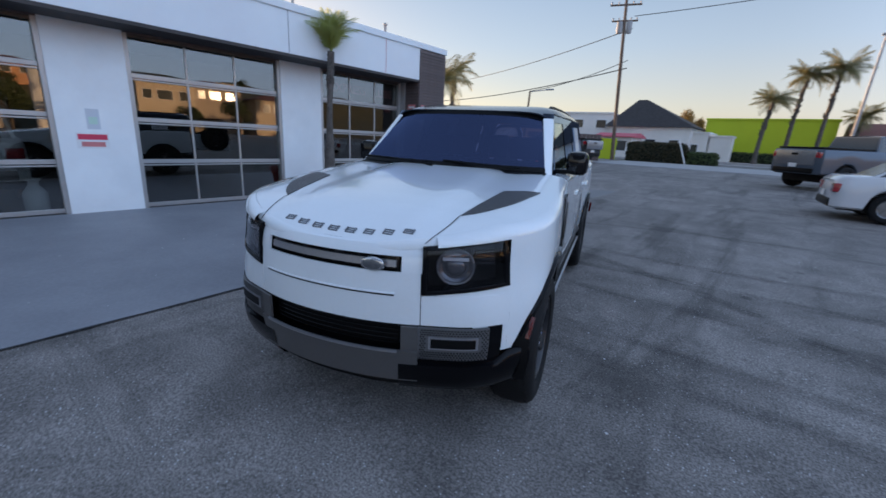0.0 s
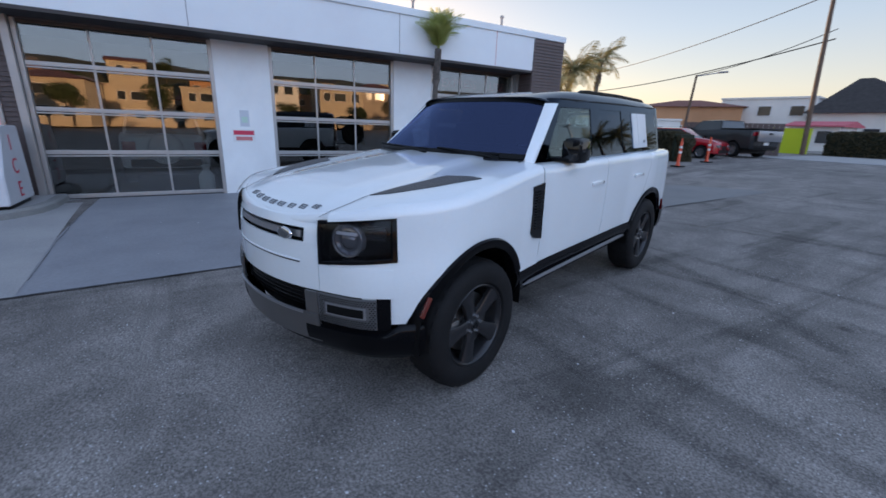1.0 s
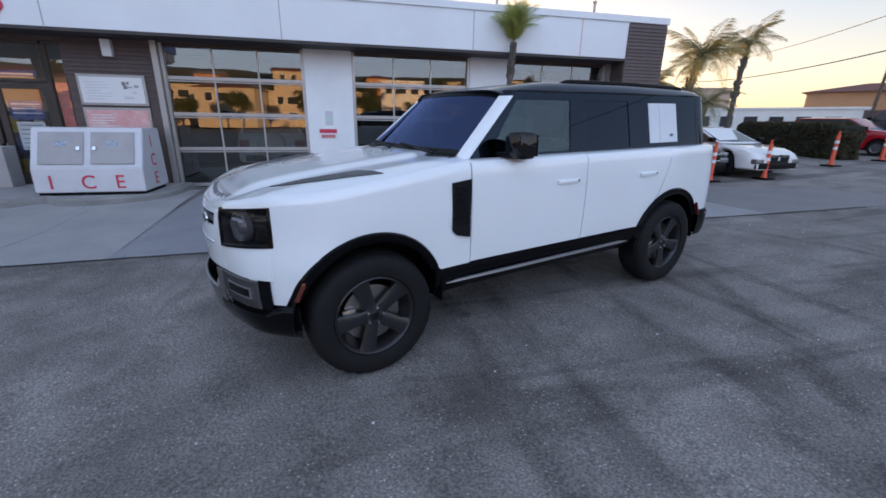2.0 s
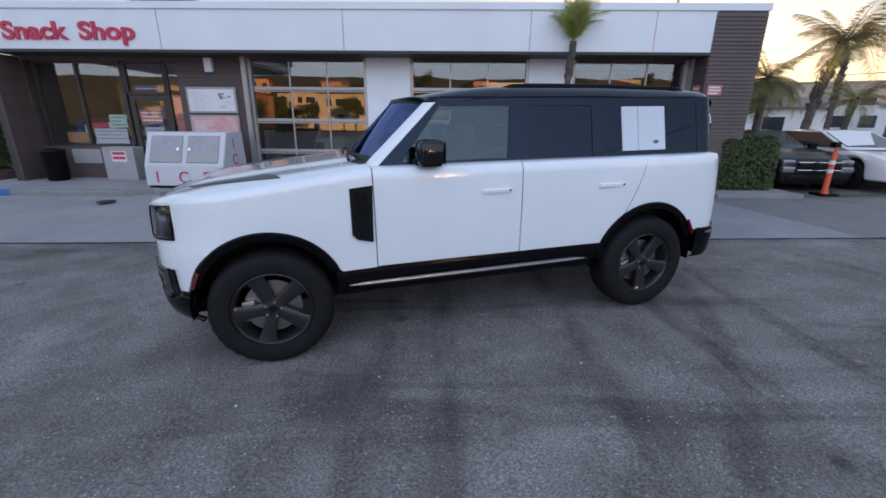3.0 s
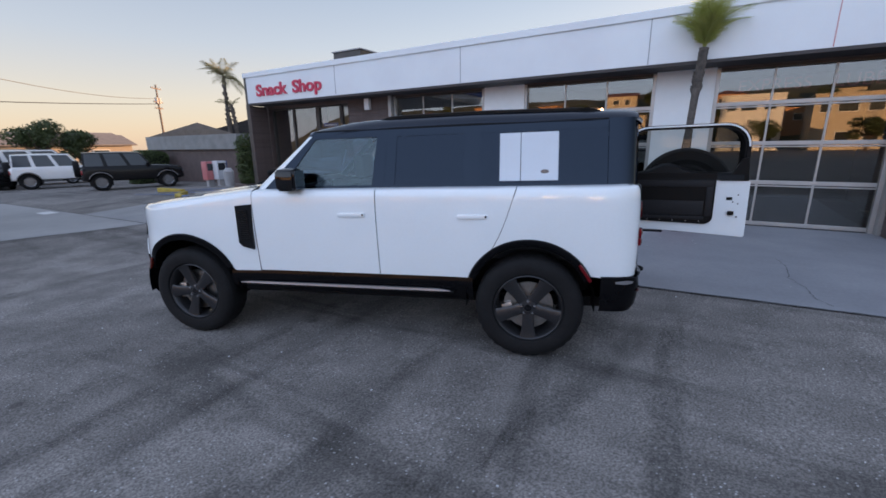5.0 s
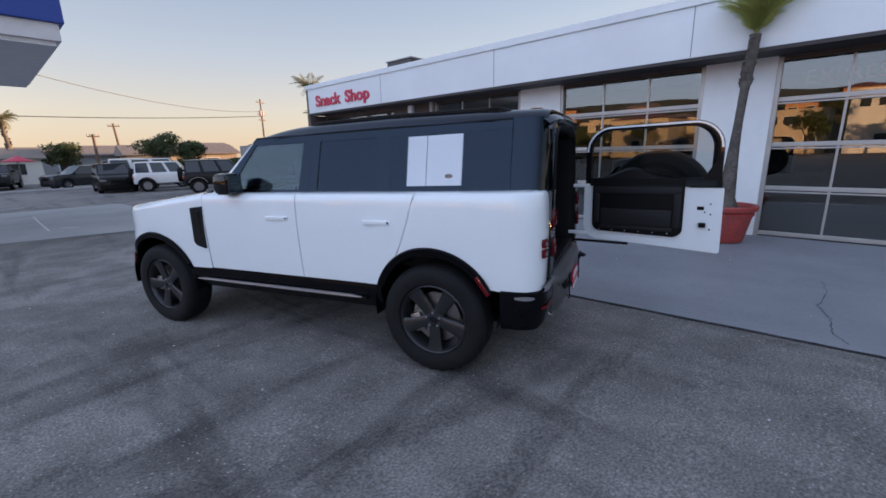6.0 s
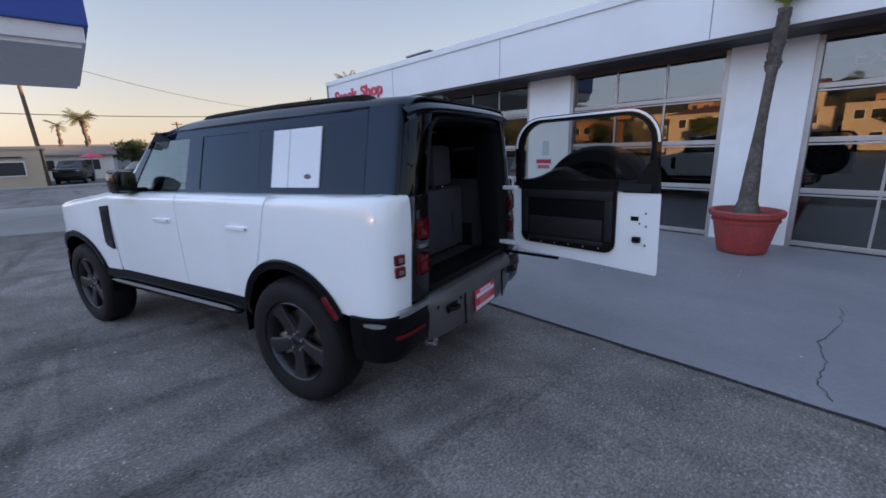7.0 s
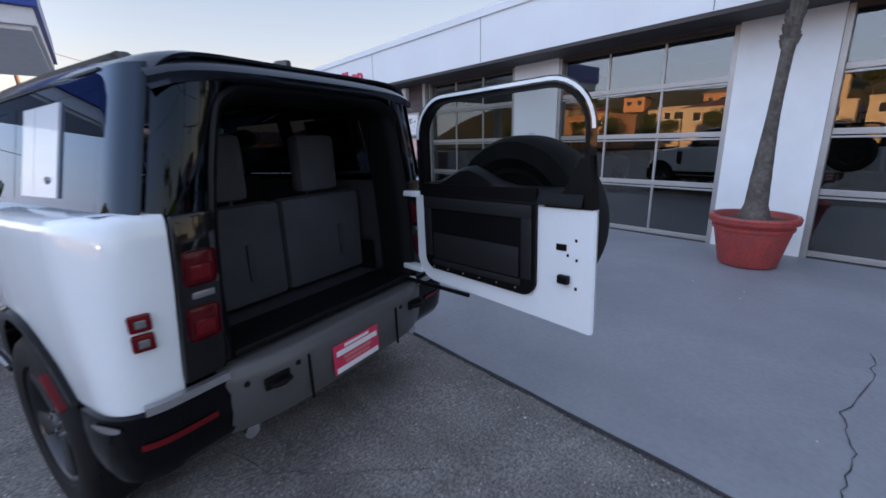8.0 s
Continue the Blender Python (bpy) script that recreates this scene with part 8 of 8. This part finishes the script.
def small_wheel():
    bm = bmesh.new()
    lathe(bm, [(0.62, 0.28), (0.68, 0.34), (0.86, 0.35), (0.97, 0.28), (1.0, 0.15), (1.0, -0.15), (0.97, -0.28), (0.62, -0.28)], 28, "Y")
    a = part("tyre", bm, TYRE)
    bm = bmesh.new()
    lathe(bm, [(0.63, 0.27), (0.6, 0.3), (0.55, 0.26), (0.52, 0.1), (0.001, 0.1)], 28, "Y")
    for k in range(5):
        m = Matrix.Rotation(2 * math.pi * k / 5, 4, "Y")
        box(bm, -0.09, 0.09, 0.1, 0.25, 0.08, 0.58, 0, m)
    lathe(bm, [(0.001, 0.27), (0.14, 0.26), (0.16, 0.1)], 14, "Y")
    c = part("rim", bm, LAMP_GREY)
    meshes = (a.data, c.data)
    bpy.data.objects.remove(a)
    bpy.data.objects.remove(c)
    return meshes


SMALL_TYRE, SMALL_RIM = small_wheel()
SMALL_RIM_DARK = SMALL_RIM.copy()
SMALL_RIM_DARK.materials.clear()
SMALL_RIM_DARK.materials.append(RIM)


def vehicle(name, m, length, width, top, cabin, wr, wx, pm, label, category="car", clear=0.25, dark_rims=False, round_nose=0.25, pillars=(), trim=None, glass_mat=None, extras=None):
    """top: (x, z) of the shoulder line from tail to nose; cabin: rear base, rear roof, front roof, front base, belt, roof z."""
    v = thing(name, m, label, category, "parked vehicles")
    w = width / 2
    xs = sorted(set([-length / 2 + length * i / 60 for i in range(61)]))
    rows = []
    for x in xs:
        e = min(1.0, (length / 2 - abs(x)) / round_nose)
        yy = w * (0.84 + 0.16 * (1 - (1 - e) ** 2.2))
        zt = lerp_table(top, x)
        zb = clear
        for cx in wx:
            r = wr * 1.16
            if abs(x - cx) < r:
                zb = max(zb, wr + math.sqrt(r * r - (x - cx) ** 2))
        zb = min(zb, zt - 0.06)
        zm = zb + (zt - zb) * 0.55
        half = [(yy - 0.06, zb), (yy, zb + 0.04), (yy + 0.012, zm), (yy - 0.01, zt - 0.1), (yy - 0.05, zt - 0.02), (yy - 0.14, zt)]
        rows.append([(x, -a, z) for a, z in half] + [(x, a, z) for a, z in reversed(half)])
    bm = bmesh.new()
    vs = grid(bm, rows)
    bm.faces.new(vs[0])
    bm.faces.new(vs[-1])
    part("body", bm, pm, v, angle=40)
    rb, rr, fr_, fb, zb, zr = cabin
    wb, wt = w - 0.08, w - 0.22
    zl = zb - 0.06
    g = glass_mat or FAR_GLASS
    # glass house as separate panes with pillars and a roof
    P = {"rb": (rb, wb, zl), "fb": (fb, wb, zl), "rr": (rr, wt, zr), "fr": (fr_, wt, zr)}

    def mirror(p, s):
        return (p[0], s * p[1], p[2])
    for s in (-1, 1):
        cuts = [0.0] + list(pillars) + [1.0]
        for a, c in zip(cuts, cuts[1:]):
            def at(k, top_):
                lo, hi = Vector(P["rb"]).lerp(Vector(P["fb"]), k), Vector(P["rr"]).lerp(Vector(P["fr"]), k)
                return lo.lerp(hi, top_)
            a2, c2 = a + 0.03, c - 0.03
            bm = bmesh.new()
            quad = [mirror(at(a2, 0.06), s), mirror(at(c2, 0.06), s), mirror(at(c2, 0.93), s), mirror(at(a2, 0.93), s)]
            bm.faces.new([bm.verts.new(Vector(q) + Vector((0, s * 0.008, 0))) for q in quad])
            part("side_window", bm, g, v, smooth=False)
    bm = bmesh.new()
    ring_b = [(rb, -wb, zl), (fb, -wb, zl), (fb + 0.12, 0, zl), (fb, wb, zl), (rb, wb, zl)]
    ring_t = [(rr, -wt, zr), (fr_, -wt, zr), (fr_ + 0.06, 0, zr + 0.02), (fr_, wt, zr), (rr, wt, zr)]
    grid(bm, [ring_b, ring_t], close=True)
    part("cabin_shell", bm, trim or pm, v, angle=40)
    for nm, a, c, sx in (("windscreen", ((fb, wb, zl), (fr_, wt, zr)), (fb + 0.12, fr_ + 0.06), 1), ("rear_window", ((rb, wb, zl), (rr, wt, zr)), (rb, rr), -1)):
        bm = bmesh.new()
        lo, hi = Vector(a[0]), Vector(a[1])
        p0, p1 = lo.lerp(hi, 0.12), lo.lerp(hi, 0.92)
        c0 = c[0] + (c[1] - c[0]) * 0.12
        c1 = c[0] + (c[1] - c[0]) * 0.92
        rws = []
        for p, cx in ((p0, c0), (p1, c1)):
            rws.append([(p.x + sx * 0.012, -(p.y - 0.06), p.z), (cx + sx * 0.012, 0, p.z), (p.x + sx * 0.012, p.y - 0.06, p.z)])
        grid(bm, rws)
        part(nm, bm, g, v, smooth=False)
    bm = bmesh.new()
    rws = []
    for k in range(9):
        x = rr + (fr_ - rr) * k / 8
        rws.append([(x, wt * q / 4, zr + 0.05 * (1 - (q / 4) ** 2) * math.sin(math.pi * (0.15 + 0.7 * k / 8))) for q in range(-4, 5)])
    grid(bm, rws)
    o = part("roof", bm, trim or pm, v, angle=50)
    for cx in wx:
        for s in (-1, 1):
            wh = new("wheel")
            wh.parent = v
            wh.matrix_local = pose(cx, s * (w - 0.1), wr, 0, 0, 0 if s > 0 else 180) @ Matrix.Scale(wr, 4)
            for nm, me in (("tyre", SMALL_TYRE), ("rim", SMALL_RIM_DARK if dark_rims else SMALL_RIM)):
                o = new(nm, me)
                o.parent = wh
        part("wheel_well", boxed(cx - wr * 1.1, cx + wr * 1.1, -w + 0.12, w - 0.12, wr * 0.6, wr * 2.1), SATIN_BLACK, v, smooth=False)
    part("underside", boxed(-length / 2 + 0.15, length / 2 - 0.15, -w + 0.14, w - 0.14, clear - 0.04, clear + 0.1), SATIN_BLACK, v, smooth=False)
    zt, zn = lerp_table(top, -length / 2 + 0.05), lerp_table(top, length / 2 - 0.05)
    for s in (-1, 1):
        bm = boxed(-length / 2 - 0.015, -length / 2 + 0.2, s * (w * 0.8) - 0.14, s * (w * 0.8) + 0.12, zt - 0.3, zt - 0.1, 0.03)
        part("tail_lamp", bm, LAMP_RED, v, "red tail lamp")
        bm = boxed(length / 2 - 0.22, length / 2 + 0.012, s * (w * 0.76) - 0.17, s * (w * 0.76) + 0.13, zn - 0.22, zn - 0.08, 0.03)
        part("headlamp", bm, LAMP_GREY, v, "clear headlamp")
        part("mirror", boxed(fb - 0.25, fb - 0.1, s * (w + 0.08) - 0.09, s * (w + 0.08) + 0.09, zb - 0.02, zb + 0.12, 0.03), SATIN_BLACK, v)
    part("grille", boxed(length / 2 - 0.05, length / 2 + 0.01, -w * 0.42, w * 0.42, zn - 0.32, zn - 0.12, 0.02), SATIN_BLACK, v)
    part("front_bumper", boxed(length / 2 - 0.12, length / 2 + 0.03, -w * 0.8, w * 0.8, clear + 0.02, clear + 0.2, 0.03), trim or SATIN_BLACK, v)
    part("rear_bumper", boxed(-length / 2 - 0.03, -length / 2 + 0.12, -w * 0.8, w * 0.8, clear + 0.02, clear + 0.2, 0.03), SATIN_BLACK, v)
    part("licence_plate", boxed(-length / 2 - 0.035, -length / 2 - 0.03, -0.16, 0.16, clear + 0.22, clear + 0.36), SIGN_WHITE, v, smooth=False)
    if extras:
        extras(v)
    return v


def gm(x, y, turn):
    return pose(x, y, ground_z(x, y), 0, 0, turn)


SILVER, GREY_BLUE, BLACKP, WHITEP, REDP, DARKGREY = (paint("paint_silver", (0.6, 0.6, 0.62)), paint("paint_grey_blue", (0.1, 0.12, 0.15), 0.3), paint("paint_black", (0.006, 0.006, 0.007)),
                                                     paint("paint_white", (0.75, 0.75, 0.75)), paint("paint_red", (0.4, 0.01, 0.02)), paint("paint_dark_grey", (0.04, 0.043, 0.047), 0.3))
SEDAN_TOP = [(-2.35, 0.86), (-2.2, 0.96), (-1.5, 1.0), (0.0, 0.95), (1.1, 0.92), (1.9, 0.8), (2.25, 0.66), (2.35, 0.55)]
vehicle("sedan", gm(3.05, 13.75, 6), 4.7, 1.8, SEDAN_TOP, (-1.85, -1.1, 0.25, 1.1, 0.98, 1.42), 0.32, (-1.4, 1.42), SILVER, "silver sedan with red tail lamps and alloy wheels", pillars=(0.42,))
COUPE_TOP = [(-2.4, 0.8), (-2.2, 1.0), (-1.4, 1.02), (0.0, 0.96), (1.1, 0.93), (1.9, 0.84), (2.25, 0.72), (2.4, 0.6)]


def coupe_extras(v):
    for s in (-1, 1):
        part("kidney_grille", boxed(2.3, 2.42, s * 0.22 - 0.19, s * 0.22 + 0.19, 0.5, 0.68, 0.05), GLOSS_BLACK, v)
        part("air_intake", boxed(2.2, 2.38, s * 0.68 - 0.16, s * 0.68 + 0.16, 0.28, 0.42, 0.03), SATIN_BLACK, v)
    part("lower_intake", boxed(2.3, 2.425, -0.45, 0.45, 0.26, 0.42, 0.03), SATIN_BLACK, v)


vehicle("coupe", gm(-10.7, 14.3, 4), 4.8, 1.9, COUPE_TOP, (-2.0, -1.0, 0.15, 1.15, 1.0, 1.38), 0.35, (-1.45, 1.42), WHITEP, "white low coupe parked beside the orange posts", dark_rims=True, trim=None, extras=coupe_extras, round_nose=0.5)
HATCH_TOP = [(-2.1, 0.95), (-1.9, 1.08), (0.0, 1.02), (1.0, 1.02), (1.6, 0.95), (2.0, 0.82), (2.15, 0.68)]
def grille_extras(v):
    part("grille", boxed(2.0, 2.17, -0.5, 0.5, 0.56, 0.74, 0.03), SATIN_BLACK, v, "black grille")
    for z in (0.55, 0.735):
        part("chrome_bar", boxed(2.02, 2.185, -0.53, 0.53, z, z + 0.025, 0.008), CHROME, v)
    for s in (-1, 1):
        part("headlamp", boxed(1.85, 2.1, s * 0.7 - 0.15, s * 0.7 + 0.15, 0.68, 0.80, 0.03), LAMP_GREY, v)


vehicle("suv", gm(-10.9, 12.3, 0), 4.3, 1.85, HATCH_TOP, (-2.0, -1.7, -0.15, 0.75, 1.02, 1.44), 0.35, (-1.3, 1.35), BLACKP, "black compact car parked behind the clipped hedge", dark_rims=True, glass_mat=CAR_GLASS_LIGHT, extras=grille_extras)
TRUCK_TOP = [(-2.95, 1.3), (-2.9, 1.42), (-0.6, 1.44), (1.2, 1.36), (2.4, 1.3), (2.8, 1.2), (2.95, 1.0)]


def truck_extras(v):
    part("bed_cover", boxed(-2.85, -0.75, -0.85, 0.85, 1.43, 1.5, 0.02), SATIN_BLACK, v, "black bed cover")
    part("tailgate", boxed(-2.98, -2.94, -0.78, 0.78, 0.85, 1.38, 0.02), LAMP_GREY, v, "grey tailgate panel")
    part("tailgate_handle", boxed(-3.0, -2.975, -0.12, 0.12, 1.2, 1.28, 0.01), SATIN_BLACK, v)


vehicle("pickup_truck", gm(2.05, 22.3, 46), 5.9, 2.0, TRUCK_TOP, (-0.75, -0.6, 0.75, 1.45, 1.42, 1.95), 0.43, (-1.85, 1.85), GREY_BLUE, "grey-blue lifted pickup truck with red tail lamps", "pickup truck", clear=0.55, dark_rims=True, pillars=(0.5,), extras=truck_extras, round_nose=0.12)
vehicle("pickup_truck", gm(-12.5, 27.2, 163), 5.6, 1.9, TRUCK_TOP, (-0.75, -0.6, 0.75, 1.45, 1.38, 1.9), 0.39, (-1.75, 1.8), DARKGREY, "dark grey pickup truck parked along the hedge", "pickup truck", clear=0.45, extras=truck_extras, round_nose=0.12)
vehicle("red_hatchback", gm(-12.7, 23.7, 10), 4.2, 1.75, HATCH_TOP, (-2.0, -1.7, 0.1, 1.0, 1.02, 1.46), 0.31, (-1.3, 1.3), REDP, "small red car parked past the hedge")
SUV_TOP = [(-2.5, 1.0), (-2.4, 1.15), (0.0, 1.12), (1.1, 1.14), (2.1, 1.08), (2.4, 0.95), (2.5, 0.8)]
vehicle("suv", gm(-6.0, -27.6, 86), 4.9, 1.95, SUV_TOP, (-2.4, -2.1, 0.3, 1.15, 1.15, 1.8), 0.38, (-1.45, 1.5), BLACKP, "black sport utility car facing the lot", "car", dark_rims=True, pillars=(0.3, 0.62), round_nose=0.15)
VAN_TOP = [(-2.6, 1.1), (-2.5, 1.25), (0.0, 1.2), (1.4, 1.2), (2.2, 1.05), (2.6, 0.75)]
vehicle("van", gm(-8.7, -29.0, 165), 5.2, 2.0, VAN_TOP, (-2.55, -2.45, 1.0, 1.85, 1.2, 2.1), 0.36, (-1.6, 1.6), WHITEP, "white passenger van parked behind the black car", "van", pillars=(0.33, 0.66), round_nose=0.2)
JEEP_TOP = [(-2.05, 1.1), (-2.0, 1.2), (0.3, 1.2), (0.6, 1.2), (1.6, 1.14), (2.0, 1.08), (2.1, 0.95)]


def jeep_extras(v):
    o = new("spare_wheel", SMALL_TYRE)
    o.parent = v
    o.matrix_local = pose(-2.22, 0.1, 1.05, 0, 0, 90) @ Matrix.Scale(0.4, 4)
    for s in (-1, 1):
        for cx in (-1.4, 1.35):
            b4 = bmesh.new()
            rws = []
            for i in range(9):
                a = -1.15 + 2.3 * i / 8
                rws.append([(cx + 0.52 * math.sin(a), s * y, 0.4 + 0.52 * math.cos(a)) for y in (0.78, 1.0)])
            grid(b4, rws)
            o = part("fender_flare", b4, LAMP_GREY, v, "grey fender flare")
            thick(o, 0.04)


vehicle("jeep", gm(-9.75, -18.95, 161), 4.2, 1.75, JEEP_TOP, (-2.0, -1.95, 0.3, 0.75, 1.2, 1.82), 0.41, (-1.4, 1.35), BLACKP, "black boxy jeep with grey fender flares", "car", clear=0.5, dark_rims=False, pillars=(0.32, 0.66), round_nose=0.1, extras=jeep_extras)
vehicle("jeep", gm(-8.6, -24.3, 161), 4.2, 1.75, JEEP_TOP, (-2.0, -1.95, 0.3, 0.75, 1.2, 1.82), 0.41, (-1.4, 1.35), WHITEP, "white boxy jeep behind the black one", "car", clear=0.5, pillars=(0.32, 0.66), round_nose=0.1, extras=jeep_extras)
vehicle("pickup_truck", gm(-1.2, -41.5, 80), 5.4, 1.95, TRUCK_TOP, (-0.75, -0.6, 0.75, 1.45, 1.38, 1.9), 0.39, (-1.75, 1.8), DARKGREY, "dark pickup truck parked far across the lot", "pickup truck", clear=0.45, extras=truck_extras, round_nose=0.12)
vehicle("suv", gm(-5.6, -36.5, 20), 4.7, 1.85, SUV_TOP, (-2.4, -2.1, 0.3, 1.15, 1.12, 1.7), 0.36, (-1.4, 1.45), DARKGREY, "grey car parked far across the lot", "car", round_nose=0.15)


def cover_extras(v):
    bm = bmesh.new()
    lathe(bm, [(0.001, 0.14), (0.3, 0.13), (0.35, 0.08), (0.36, -0.06), (0.3, -0.1)], 28, "X")
    bm.transform(pose(-2.2, 0, 0.85) @ pose(0, 0, 0, 0, 0, 180))
    part("wheel_cover", bm, WHITEP, v, "round white spare wheel cover")


vehicle("suv", pose(-13.0, 0.2, 0.012, 0, 0, 180), 4.2, 1.75, JEEP_TOP, (-2.0, -1.95, 0.3, 0.75, 1.15, 1.7), 0.36, (-1.4, 1.35), WHITEP, "white car with a round spare wheel cover inside the workshop", "car", clear=0.4, pillars=(0.4,), round_nose=0.1, extras=cover_extras)
# ---- pieces of the walls: lapped siding boards ----
def board_mesh(length, along):
    """A lapped board 78 mm high, thicker at its foot."""
    bm = bmesh.new()
    pts = [(0, 0.0), (0.028, 0.0), (0.025, 0.01), (0.01, 0.078), (0, 0.078)]
    if along == "y":
        extrude_poly(bm, [(x, 0, z) for x, z in pts], (0, length, 0))
    else:
        extrude_poly(bm, [(0, -x, z) for x, z in pts], (length, 0, 0))
    bmesh.ops.recalc_face_normals(bm, faces=bm.faces)
    me = bpy.data.meshes.new("siding_board")
    bm.to_mesh(me)
    bm.free()
    me.materials.append(SIDING)
    return me


def siding(name, x, y, z0, z1, length, along, label):
    w = thing(name, pose(x, y, z0), label, "wall", kind="structure")
    back = boxed(-0.02, -0.002, 0, length, 0, z1 - z0) if along == "y" else boxed(0, length, 0.002, 0.02, 0, z1 - z0)
    part("backing", back, BROWN, w, smooth=False)
    me = board_mesh(length, along)
    for i in range(int((z1 - z0) / 0.08)):
        o = new("siding_board", me)
        o.parent = w
        o.location = (0, 0, 0.08 * i)
    return w


siding("wall_wing", -8.6, 9.1, 0.0, 3.95, 1.1, "y", "brown lapped siding wall of the end wing")
siding("wall_wing_return", -9.24, 9.1, 0.0, 3.06, 0.64, "x", "brown lapped siding on the return of the wing")
siding("wall_shop_side", -9.25, -3.35, 0.12, 3.05, 1.63, "y", "dark brown lapped siding between shop and bays")
w = siding("wall_shop_return", -8.62, -7.28, 0.12, 3.05, 0.7, "x", "brown lapped siding beside the shop window")
w.matrix_world = pose(-8.56, -7.22, 0.12, 0, 0, 180)
slab("shop_post", -8.72, -8.58, -7.42, -7.24, 0.12, 3.1, DARK_ALU, "dark corner post of the shop front", "post")
slab("wing_core", -9.22, -8.63, 9.14, 9.97, -0.1, 3.94, BROWN, "core of the brown end wing", "wall")
